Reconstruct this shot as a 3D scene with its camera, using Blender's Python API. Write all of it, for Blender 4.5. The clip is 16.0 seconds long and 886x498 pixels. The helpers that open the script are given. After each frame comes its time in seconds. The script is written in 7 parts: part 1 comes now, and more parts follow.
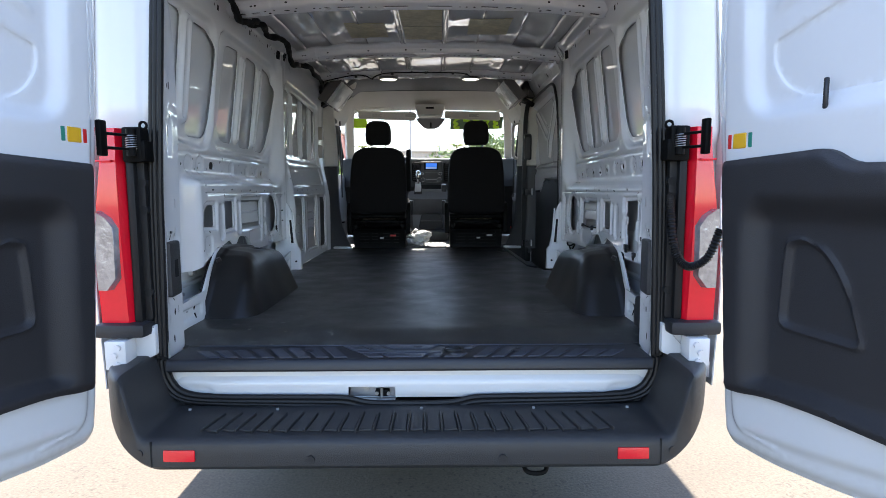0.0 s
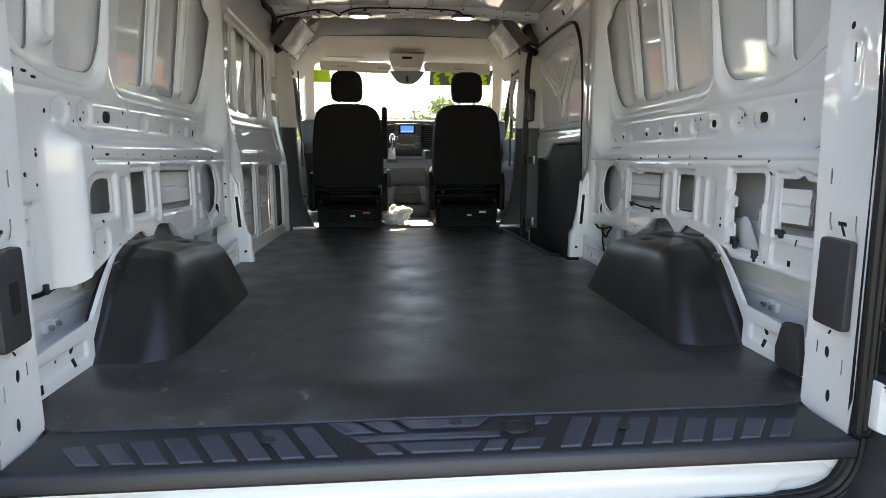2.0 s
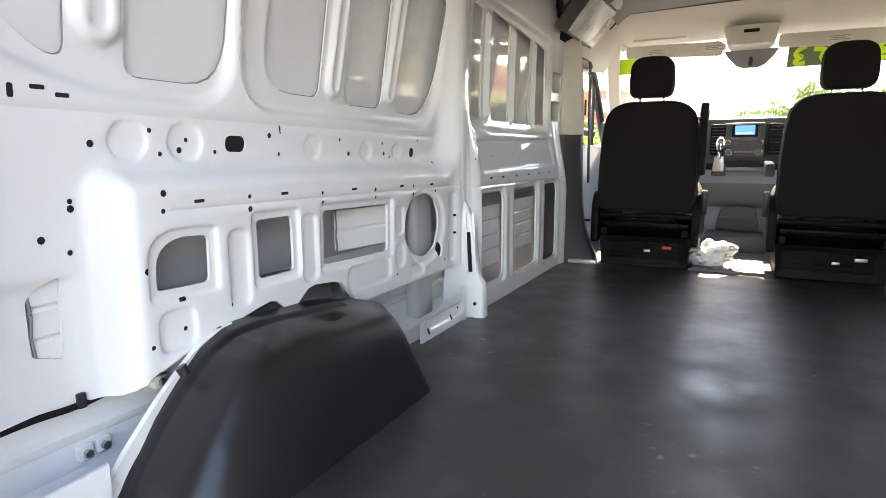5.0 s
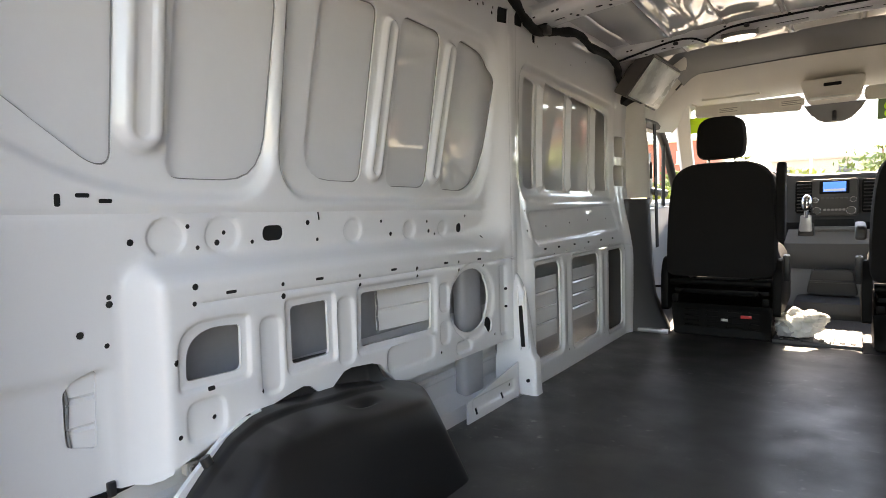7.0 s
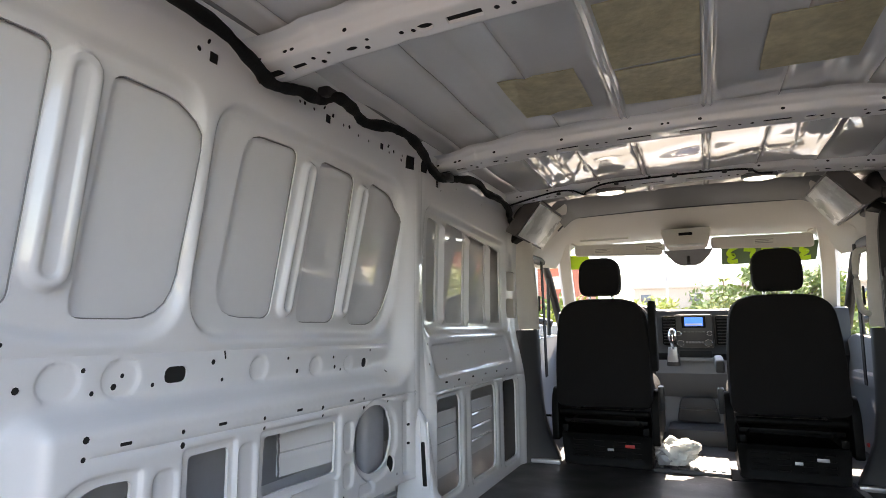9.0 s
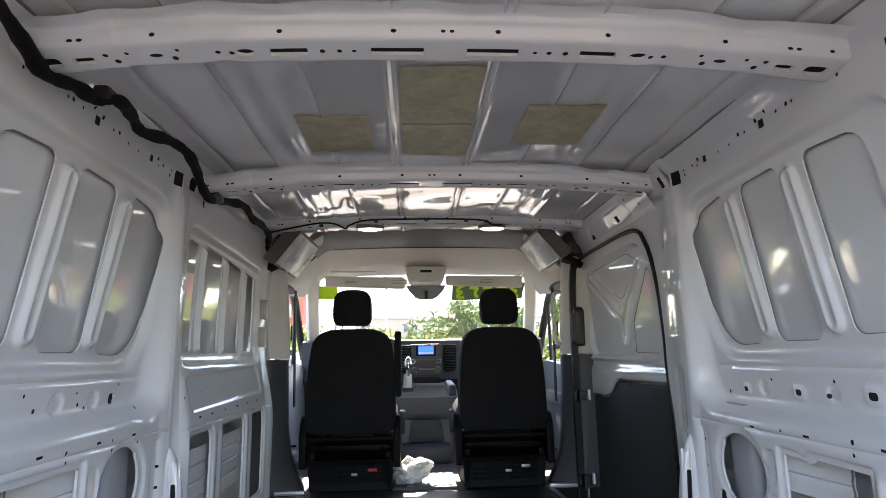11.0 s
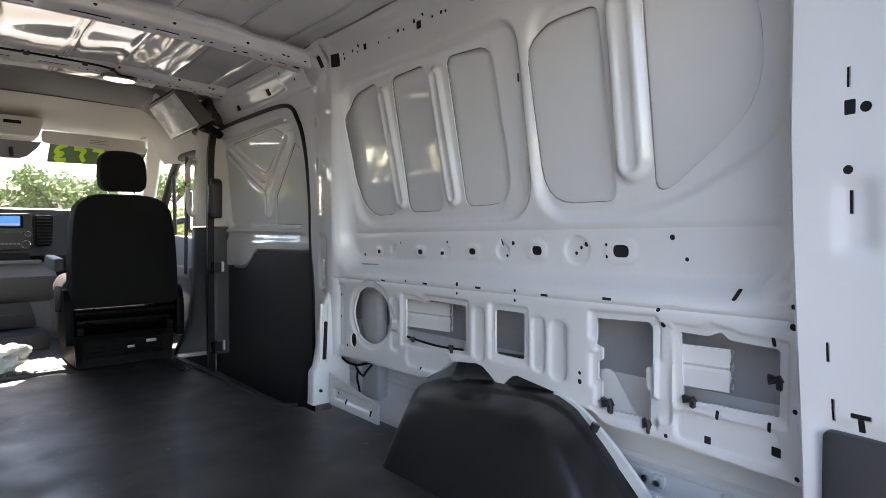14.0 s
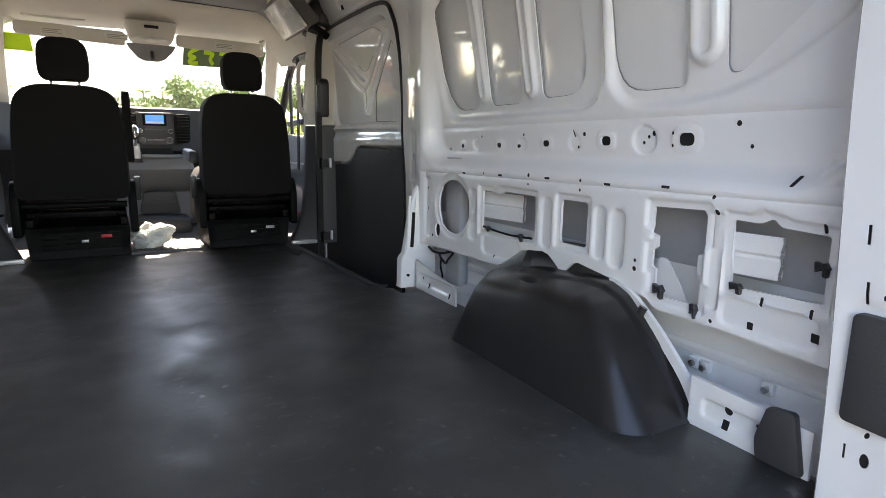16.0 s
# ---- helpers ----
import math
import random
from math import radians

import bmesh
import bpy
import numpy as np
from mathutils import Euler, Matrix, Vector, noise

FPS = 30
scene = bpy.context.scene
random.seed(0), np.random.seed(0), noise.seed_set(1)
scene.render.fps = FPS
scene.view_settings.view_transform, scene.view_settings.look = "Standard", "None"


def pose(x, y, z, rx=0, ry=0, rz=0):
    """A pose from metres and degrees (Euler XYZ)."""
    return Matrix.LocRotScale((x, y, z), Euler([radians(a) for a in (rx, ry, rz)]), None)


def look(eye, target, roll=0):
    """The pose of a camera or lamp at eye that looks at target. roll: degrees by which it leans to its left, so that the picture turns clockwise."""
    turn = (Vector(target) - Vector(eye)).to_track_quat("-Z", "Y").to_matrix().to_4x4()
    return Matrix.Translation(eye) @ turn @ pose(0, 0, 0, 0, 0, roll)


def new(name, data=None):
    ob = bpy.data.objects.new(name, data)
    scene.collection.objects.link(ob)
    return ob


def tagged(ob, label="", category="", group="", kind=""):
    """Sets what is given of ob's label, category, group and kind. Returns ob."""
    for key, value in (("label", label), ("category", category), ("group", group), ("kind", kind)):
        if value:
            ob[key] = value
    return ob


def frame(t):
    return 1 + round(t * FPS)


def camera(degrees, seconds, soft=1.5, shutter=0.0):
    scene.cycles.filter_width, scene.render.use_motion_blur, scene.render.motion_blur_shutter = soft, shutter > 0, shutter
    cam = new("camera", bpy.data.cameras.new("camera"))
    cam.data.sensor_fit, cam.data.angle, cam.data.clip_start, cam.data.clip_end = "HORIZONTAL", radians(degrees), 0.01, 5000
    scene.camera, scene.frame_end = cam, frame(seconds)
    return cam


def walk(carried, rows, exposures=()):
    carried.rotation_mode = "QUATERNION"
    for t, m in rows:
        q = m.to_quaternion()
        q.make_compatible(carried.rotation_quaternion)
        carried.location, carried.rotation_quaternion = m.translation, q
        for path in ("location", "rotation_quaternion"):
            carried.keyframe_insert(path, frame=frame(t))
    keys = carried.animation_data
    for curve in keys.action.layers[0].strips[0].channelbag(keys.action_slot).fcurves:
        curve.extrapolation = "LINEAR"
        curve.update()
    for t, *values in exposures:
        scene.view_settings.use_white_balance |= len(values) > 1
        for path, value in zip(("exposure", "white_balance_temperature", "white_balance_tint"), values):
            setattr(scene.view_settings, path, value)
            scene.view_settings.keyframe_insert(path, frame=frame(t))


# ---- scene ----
cam = camera(75.4, 16.0, soft=0.55)
PATH = [
    (0, (0.089, -1.738, 0.495), (0.104, 0.251, 0.28), -0.2),
    (0.5, (-0.005, -1.539, 0.498), (0.076, 0.445, 0.259), -0.3),
    (1, (-0.048, -1.327, 0.498), (0.024, 0.655, 0.241), -0.1),
    (1.5, (-0.063, -1.13, 0.493), (0.045, 0.847, 0.207), -0.7),
    (2, (-0.092, -0.942, 0.485), (0.074, 1.025, 0.162), 0.0),
    (2.5, (-0.089, -0.73, 0.478), (0.064, 1.233, 0.124), -0.3),
    (3, (-0.062, -0.546, 0.494), (-0.023, 1.412, 0.093), 0.2),
    (3.5, (-0.067, -0.386, 0.495), (-0.145, 1.57, 0.084), 0.1),
    (4, (-0.072, -0.242, 0.514), (-0.37, 1.692, 0.104), -0.0),
    (4.5, (-0.009, -0.147, 0.545), (-0.672, 1.705, 0.187), -0.2),
    (4.7, (0.006, -0.109, 0.555), (-0.779, 1.697, 0.205), -0.0),
    (6.8, (0.108, 0.017, 0.622), (-1.065, 1.627, 0.441), -1.7),
    (7, (0.104, 0.017, 0.626), (-1.057, 1.64, 0.495), -1.7),
    (7.5, (0.113, 0.01, 0.644), (-1.016, 1.661, 0.663), -1.4),
    (8, (0.11, 0.003, 0.659), (-0.956, 1.691, 0.777), -1.3),
    (8.2, (0.11, -0.001, 0.668), (-0.925, 1.703, 0.826), -1.2),
    (10.3, (-0.061, -0.138, 0.684), (-0.29, 1.817, 1.037), -0.3),
    (10.5, (-0.074, -0.139, 0.683), (-0.21, 1.825, 1.038), -0.5),
    (11, (-0.073, -0.157, 0.682), (0.035, 1.808, 1.038), -1.0),
    (11.5, (-0.068, -0.195, 0.692), (0.324, 1.735, 1.037), -1.8),
    (12, (-0.088, -0.251, 0.691), (0.524, 1.632, 0.976), -2.3),
    (12.5, (-0.109, -0.239, 0.682), (0.756, 1.554, 0.872), -2.1),
    (13, (-0.177, -0.193, 0.67), (0.917, 1.478, 0.774), -1.9),
    (13.5, (-0.234, -0.165, 0.647), (0.996, 1.412, 0.682), -1.0),
    (14, (-0.254, -0.155, 0.628), (1.056, 1.354, 0.572), -0.1),
    (14.5, (-0.258, -0.159, 0.607), (1.075, 1.325, 0.469), 0.0),
    (15, (-0.262, -0.174, 0.584), (1.06, 1.314, 0.384), 0.4),
    (15.5, (-0.247, -0.215, 0.574), (0.941, 1.37, 0.3), 0.4),
    (16, (-0.199, -0.305, 0.568), (0.763, 1.411, 0.208), 0.8),
]
EXPOSURES = [(0.0, 2.2, 6500, 14), (0.5, 2.5, 6900, 14), (1.5, 2.70, 7800, 12), (2.5, 3.08, 8200, 13), (3.0, 3.5, 8300, 14), (3.5, 3.85, 8400, 14), (4.5, 3.80, 8200, 16), (7.0, 3.12, 8300, 17), (8.0, 2.95, 8000, 18), (11.0, 2.95, 6950, 18), (12.5, 2.89, 7250, 17), (14.5, 2.99, 7500, 17), (16.0, 3.09, 7900, 17)]
walk(cam, [(t, look(eye, target, roll)) for t, eye, target, roll in PATH], EXPOSURES)

# ---- light ----
world = bpy.data.worlds.new("sky")
scene.world = world
world.use_nodes = True
wn, wl = world.node_tree.nodes, world.node_tree.links
sky = wn.new("ShaderNodeTexSky")
sky.sky_type, sky.sun_disc = "NISHITA", False
SUN_UP, SUN_TURN = 50.0, 3.5          # degrees above the horizon; degrees left of straight ahead
sky.sun_elevation, sky.sun_rotation = radians(SUN_UP), radians(-SUN_TURN)
sky.air_density, sky.dust_density = 1.0, 0.6
wn["Background"].inputs["Strength"].default_value = 0.15
wl.new(sky.outputs[0], wn["Background"].inputs["Color"])
sun_data = bpy.data.lights.new("sun", "SUN")
sun_data.energy, sun_data.angle, sun_data.color = 5.0, radians(0.53), (1.0, 0.95, 0.87)
sun = new("sun", sun_data)
sun_at = Vector((-math.sin(radians(SUN_TURN)) * math.cos(radians(SUN_UP)), math.cos(radians(SUN_TURN)) * math.cos(radians(SUN_UP)), math.sin(radians(SUN_UP))))
sun.matrix_world = look(sun_at * 20, (0, 0, 0))

# ---- materials ----
def material(name, color, rough=0.5, metal=0.0, coat=0.0, grain=0.0, grain_scale=60.0, spread=0.12, stain_scale=3.0,
             stain=0.06, spec=0.5, rough_spread=0.08):
    """A surface with fine relief (grain) and tone varied at two scales."""
    m = bpy.data.materials.new(name)
    m.use_nodes = True
    n, l = m.node_tree.nodes, m.node_tree.links
    b = n["Principled BSDF"]
    b.inputs["Metallic"].default_value = metal
    b.inputs["Coat Weight"].default_value = coat
    b.inputs["Coat Roughness"].default_value = 0.035
    b.inputs["Specular IOR Level"].default_value = spec
    at = n.new("ShaderNodeTexCoord")
    fine, broad = n.new("ShaderNodeTexNoise"), n.new("ShaderNodeTexNoise")
    fine.inputs["Scale"].default_value, fine.inputs["Detail"].default_value = grain_scale, 3.0
    broad.inputs["Scale"].default_value, broad.inputs["Detail"].default_value = stain_scale, 5.0
    for tex in (fine, broad):
        l.new(at.outputs["Object"], tex.inputs["Vector"])
    mix, mix2 = n.new("ShaderNodeMixRGB"), n.new("ShaderNodeMixRGB")
    mix.inputs[1].default_value = (*[c * (1 - spread) for c in color], 1)
    mix.inputs[2].default_value = (*[min(1, c * (1 + spread)) for c in color], 1)
    l.new(fine.outputs["Fac"], mix.inputs["Fac"])
    mix2.blend_type = "MULTIPLY"
    ramp = n.new("ShaderNodeValToRGB")
    ramp.color_ramp.elements[0].position, ramp.color_ramp.elements[1].position = 0.35, 0.65
    ramp.color_ramp.elements[0].color = (1 - stain, 1 - stain, 1 - stain, 1)
    l.new(broad.outputs["Fac"], ramp.inputs["Fac"])
    mix2.inputs["Fac"].default_value = 1.0
    l.new(mix.outputs[0], mix2.inputs[1])
    l.new(ramp.outputs[0], mix2.inputs[2])
    l.new(mix2.outputs[0], b.inputs["Base Color"])
    span = n.new("ShaderNodeMapRange")
    span.inputs["To Min"].default_value, span.inputs["To Max"].default_value = max(0.02, rough - rough_spread), min(1, rough + rough_spread)
    l.new(broad.outputs["Fac"], span.inputs["Value"])
    l.new(span.outputs[0], b.inputs["Roughness"])
    if grain:
        bump = n.new("ShaderNodeBump")
        bump.inputs["Strength"].default_value, bump.inputs["Distance"].default_value = grain, 0.002
        l.new(fine.outputs["Fac"], bump.inputs["Height"])
        l.new(bump.outputs[0], b.inputs["Normal"])
    return m


def glass(name, tint, rough=0.0):
    m = bpy.data.materials.new(name)
    m.use_nodes = True
    n, l = m.node_tree.nodes, m.node_tree.links
    clear, gloss, mix = n.new("ShaderNodeBsdfTransparent"), n.new("ShaderNodeBsdfGlossy"), n.new("ShaderNodeMixShader")
    mix.inputs[0].default_value = 0.05
    clear.inputs[0].default_value = (*tint, 1)
    gloss.inputs["Roughness"].default_value = rough + 0.01
    l.new(clear.outputs[0], mix.inputs[1])
    l.new(gloss.outputs[0], mix.inputs[2])
    l.new(mix.outputs[0], n["Material Output"].inputs["Surface"])
    return m


def glow(name, color, strength):
    m = bpy.data.materials.new(name)
    m.use_nodes = True
    b = m.node_tree.nodes["Principled BSDF"]
    b.inputs["Base Color"].default_value = (*color, 1)
    b.inputs["Emission Color"].default_value = (*color, 1)
    b.inputs["Emission Strength"].default_value = strength
    return m


PAINT = material("white_body_paint", (0.82, 0.82, 0.82), 0.45, coat=1.0, spread=0.012, stain=0.03, stain_scale=2.2, grain=0.012, grain_scale=220, spec=0.0)
ROOF = material("roof_skin_paint", (0.80, 0.80, 0.805), 0.10, coat=1.0, spread=0.02, stain=0.05, stain_scale=2.5)
SKIN = material("glossy_white_skin_paint", (0.80, 0.80, 0.80), 0.09, coat=1.0, spread=0.015, stain=0.04, stain_scale=2.5, rough_spread=0.04)
DOORPAINT = material("white_door_paint", (0.68, 0.69, 0.70), 0.2, coat=0.5, spread=0.01, stain=0.02)
RUBBER = material("black_rubber_mat", (0.020, 0.0215, 0.021), 0.45, grain=0.15, grain_scale=300, spread=0.25, stain=0.35, stain_scale=6.0, rough_spread=0.3, spec=1.0)


def dust(m, color, scale, limit, strength, stretch=(1, 1, 1)):
    """Specks and scuffs of a paler tone over a surface, thinned out by a broad mask."""
    n, l = m.node_tree.nodes, m.node_tree.links
    b = n["Principled BSDF"]
    old = b.inputs["Base Color"].links[0].from_socket
    at, mapp, tex, mask = n.new("ShaderNodeTexCoord"), n.new("ShaderNodeMapping"), n.new("ShaderNodeTexNoise"), n.new("ShaderNodeTexNoise")
    mapp.inputs["Scale"].default_value = stretch
    tex.inputs["Scale"].default_value, tex.inputs["Detail"].default_value = scale, 6.0
    mask.inputs["Scale"].default_value = 1.7
    l.new(at.outputs["Object"], mapp.inputs["Vector"])
    l.new(mapp.outputs[0], tex.inputs["Vector"])
    l.new(at.outputs["Object"], mask.inputs["Vector"])
    r1, r2, mul, mix = n.new("ShaderNodeMapRange"), n.new("ShaderNodeMapRange"), n.new("ShaderNodeMath"), n.new("ShaderNodeMixRGB")
    for r, tx, lo, hi in ((r1, tex, limit, limit + 0.11), (r2, mask, 0.42, 0.62)):
        r.inputs["From Min"].default_value, r.inputs["From Max"].default_value = lo, hi
        l.new(tx.outputs["Fac"], r.inputs["Value"])
    r1.inputs["To Max"].default_value = strength
    mul.operation = "MULTIPLY"
    l.new(r1.outputs[0], mul.inputs[0])
    l.new(r2.outputs[0], mul.inputs[1])
    l.new(mul.outputs[0], mix.inputs["Fac"])
    l.new(old, mix.inputs[1])
    mix.inputs[2].default_value = (*color, 1)
    l.new(mix.outputs[0], b.inputs["Base Color"])
    return m


dust(RUBBER, (0.060, 0.063, 0.061), 4.0, 0.50, 0.5)
dust(RUBBER, (0.095, 0.097, 0.093), 11, 0.55, 0.30)
dust(RUBBER, (0.30, 0.29, 0.27), 30, 0.63, 0.55)
dust(RUBBER, (0.22, 0.22, 0.21), 8, 0.62, 0.30, (1, 3, 1))
dust(RUBBER, (0.42, 0.41, 0.39), 120, 0.69, 0.8)
HOUSING = material("black_vacuum_formed_plastic", (0.012, 0.0115, 0.012), 0.33, grain=0.06, grain_scale=350, spread=0.15, stain=0.1, stain_scale=3, rough_spread=0.05, spec=0.5)
dust(HOUSING, (0.06, 0.06, 0.06), 40, 0.66, 0.4, (1, 3, 3))
TRIM = material("black_door_trim_plastic", (0.020, 0.020, 0.023), 0.55, grain=0.35, grain_scale=420, spread=0.15, stain=0.12)
# one plastic, two tones: sky sheen painted on pads, recess shade on plate
TREADBAR = material("tread_plastic_sky_sheen", (0.048, 0.053, 0.072), 0.40, grain=0.3, grain_scale=300, spread=0.12, stain=0.12)
TREAD = material("tread_plastic_shaded", (0.017, 0.018, 0.023), 0.42, grain=0.3, grain_scale=300, spread=0.15, stain=0.15)
PLASTIC = material("black_moulded_plastic", (0.022, 0.022, 0.024), 0.38, grain=0.3, grain_scale=420, spread=0.15, stain=0.12)
BUMPER = material("grey_black_bumper_plastic", (0.030, 0.030, 0.032), 0.5, grain=0.5, grain_scale=420, spread=0.2, stain=0.15)
GREYTRIM = material("grey_cab_plastic", (0.19, 0.19, 0.195), 0.5, grain=0.4, grain_scale=350, spread=0.1, stain=0.06)
DARKTRIM = material("charcoal_cab_plastic", (0.045, 0.045, 0.047), 0.5, grain=0.4, grain_scale=350, spread=0.12, stain=0.08)
DASH = material("black_grained_dash_plastic", (0.026, 0.026, 0.028), 0.5, grain=0.4, grain_scale=350, spread=0.12, stain=0.08)
LINER = material("oatmeal_headliner_cloth", (0.68, 0.65, 0.59), 0.85, grain=0.5, grain_scale=500, spread=0.08, stain=0.05)
FABRIC = material("black_woven_seat_cloth", (0.012, 0.0115, 0.0117), 0.9, grain=0.8, grain_scale=500, spread=0.3, stain=0.2, spec=0.2)
BLACKMETAL = material("black_coated_steel", (0.005, 0.005, 0.005), 0.5, spec=0.08, spread=0.2, stain=0.1)
STEEL = material("bare_steel", (0.5, 0.5, 0.5), 0.3, metal=0.9, spread=0.1, stain=0.15)
GASKET = material("black_rubber_seal", (0.010, 0.010, 0.011), 0.45, spec=0.3, spread=0.2, stain=0.1)
TAPE = material("black_cloth_tape", (0.010, 0.010, 0.010), 0.75, spec=0.2, grain=0.8, grain_scale=160, spread=0.3, stain=0.2)
BOARD = material("black_hardboard", (0.035, 0.036, 0.037), 0.62, grain=0.25, grain_scale=400, spread=0.1, stain=0.1)
# near-black that paints in shade of holes and slots; also plain black trim
SHADEANDTRIM = material("hole_shade_and_black_trim", (0.008, 0.008, 0.008), 0.9, spread=0.1, stain=0.0)
PAD = material("tan_damping_pad", (0.56, 0.50, 0.32), 0.5, grain=1.0, grain_scale=45, spread=0.25, stain=0.25, stain_scale=18)
FOIL = material("pale_trim_pad", (0.80, 0.83, 0.79), 0.28, spread=0.1, stain=0.25, stain_scale=9)
REDLENS = material("red_lamp_lens", (0.80, 0.008, 0.025), 0.12, coat=0.25, spread=0.05, stain=0.1)
CLEARLENS = material("clear_lamp_lens", (0.42, 0.42, 0.44), 0.14, metal=0.55, coat=0.8, grain=1.0, grain_scale=70, spread=0.25, stain=0.3, stain_scale=30)
ORANGE = material("orange_catch", (0.75, 0.42, 0.02), 0.4, spread=0.05)
RED = material("red_plastic", (0.6, 0.02, 0.02), 0.4, spread=0.05)
GREEN = material("green_plastic", (0.02, 0.22, 0.16), 0.4, spread=0.05)
REFLECTOR = material("red_reflector", (0.8, 0.02, 0.03), 0.25, coat=0.5, spread=0.08, grain=0.5, grain_scale=200)
BAGFILM = material("white_plastic_film", (0.78, 0.78, 0.74), 0.35, spread=0.08, stain=0.15, stain_scale=25)
film_base = BAGFILM.node_tree.nodes["Principled BSDF"]
film_base.inputs["Subsurface Weight"].default_value, film_base.inputs["Subsurface Scale"].default_value = 0.5, 0.03
film_base.inputs["Subsurface Radius"].default_value = (1.0, 1.0, 1.0)
CHROME = material("polished_metal", (0.75, 0.75, 0.76), 0.12, metal=1.0, spread=0.04)
MIRROR = material("mirror_glass", (0.8, 0.8, 0.8), 0.02, metal=1.0, spread=0.0, stain=0.0, rough_spread=0.0)
SILVER = material("silver_plastic", (0.45, 0.45, 0.46), 0.35, metal=0.5, spread=0.05)
STICKER = material("pale_paper_label", (0.72, 0.70, 0.62), 0.6, spread=0.05)
INK = material("grey_ink", (0.35, 0.34, 0.30), 0.7)
NEON = material("neon_green_film", (0.55, 0.85, 0.02), 0.5, spread=0.04)
NEONINK = material("dark_green_film", (0.10, 0.17, 0.07), 0.5, spread=0.04)
CONCRETE = material("worn_concrete_lot", (0.142, 0.118, 0.088), 0.9, grain=1.0, grain_scale=90, spread=0.45, stain=0.25, stain_scale=1.2)
dust(CONCRETE, (0.05, 0.045, 0.038), 60, 0.56, 0.6)
WINDSHIELD = glass("windscreen_glass", (0.93, 0.96, 0.94))
SIDEGLASS = glass("side_glass", (0.88, 0.93, 0.90))
SCREEN = glow("lit_blue_screen", (0.03, 0.14, 0.55), 0.30)
LAMP = glow("lit_dome_lamp", (1.0, 0.96, 0.86), 0.5)
SEALANT = material("grey_sealant", (0.22, 0.22, 0.22), 0.6)
LEAF = material("green_leaves", (0.17, 0.23, 0.05), 0.6, spread=0.5, grain_scale=4, stain=0.3)
DRYLEAF = material("yellow_green_leaves", (0.34, 0.36, 0.06), 0.6, spread=0.4, grain_scale=4, stain=0.3)
BARK = material("grey_bark", (0.16, 0.12, 0.09), 0.9, grain=1.0, grain_scale=30, spread=0.3)
STUCCO = material("beige_stucco", (0.55, 0.46, 0.37), 0.9, grain=0.5, grain_scale=20, spread=0.1)
REDSTUCCO = material("red_brown_stucco", (0.36, 0.13, 0.09), 0.9, grain=0.5, grain_scale=20, spread=0.1)
DIRT = material("pale_dry_soil", (0.46, 0.38, 0.26), 0.95, grain=1.0, grain_scale=6, spread=0.3, stain=0.3, stain_scale=0.3)
CARPAINT = material("white_car_paint", (0.7, 0.7, 0.72), 0.25, coat=0.6, spread=0.02)
DARKGLASS = material("dark_window_glass", (0.12, 0.13, 0.14), 0.08, spread=0.1)
POLE = material("grey_painted_pole", (0.35, 0.36, 0.38), 0.5, spread=0.08)
# white body paint greyed, so the cavity's shade sits in the colour
CAVITYSHADE = material("cavity_shade_grey", (0.46, 0.47, 0.49), 0.4, spread=0.05, stain=0.1, stain_scale=6)

# ---- builders ----
from mathutils.geometry import delaunay_2d_cdt


def part(name, bm, mat, parent=None, label="", smooth=True):
    """Links a bmesh as one mesh object, under its thing where one is given."""
    me = bpy.data.meshes.new(name)
    bm.to_mesh(me)
    bm.free()
    return finish(name, me, mat, parent, label, smooth)


def finish(name, me, mat, parent=None, label="", smooth=True):
    me.materials.append(mat)
    if smooth:
        me.shade_smooth()
        me.set_sharp_from_angle(angle=radians(38))
    ob = new(name, me)
    if parent:
        ob.parent = parent
        ob.matrix_parent_inverse = parent.matrix_world.inverted() if parent.type != "EMPTY" else Matrix.Translation(-parent.location)
    if label:
        tagged(ob, label)
    return ob


def thing(name, at, label, category, group="", kind=""):
    ob = new(name)
    ob.empty_display_size = 0.05
    ob.location = at
    return tagged(ob, label, category, group, kind)


def smooth_step(v):
    v = np.clip(v, 0, 1)
    return v * v * (3 - 2 * v)


def round_poly(pts, r, n=5):
    """The corners of a polygon rounded off by about r (a number, or one for each corner)."""
    out, m = [], len(pts)
    for i in range(m):
        a, b, c = (np.array(pts[j % m], float) for j in (i - 1, i, i + 1))
        rr = r[i] if isinstance(r, (list, tuple)) else r
        d0, d1 = np.linalg.norm(a - b), np.linalg.norm(c - b)
        k0, k1 = min(rr, d0 * 0.48), min(rr, d1 * 0.48)
        if rr <= 0:
            out.append(tuple(b))
            continue
        p, q = b + (a - b) / d0 * k0, b + (c - b) / d1 * k1
        for s in np.linspace(0, 1, n + 1):
            out.append(tuple((1 - s) ** 2 * p + 2 * s * (1 - s) * b + s * s * q))
    return out


def rect(y0, y1, z0, z1, r=0.01, n=4):
    return round_poly([(y0, z0), (y1, z0), (y1, z1), (y0, z1)], r, n)


def ring(y, z, ry, rz=None, n=12):
    rz = rz or ry
    return [(y + ry * math.cos(2 * math.pi * i / n), z + rz * math.sin(2 * math.pi * i / n)) for i in range(n)]


def inside(pts, poly):
    poly = np.asarray(poly, float)
    hit = np.zeros(len(pts), bool)
    for (y0, z0), (y1, z1) in zip(poly, np.roll(poly, -1, 0)):
        cross = (z0 > pts[:, 1]) != (z1 > pts[:, 1])
        if z1 != z0:
            hit ^= cross & (pts[:, 0] < (y1 - y0) * (pts[:, 1] - z0) / (z1 - z0) + y0)
    return hit


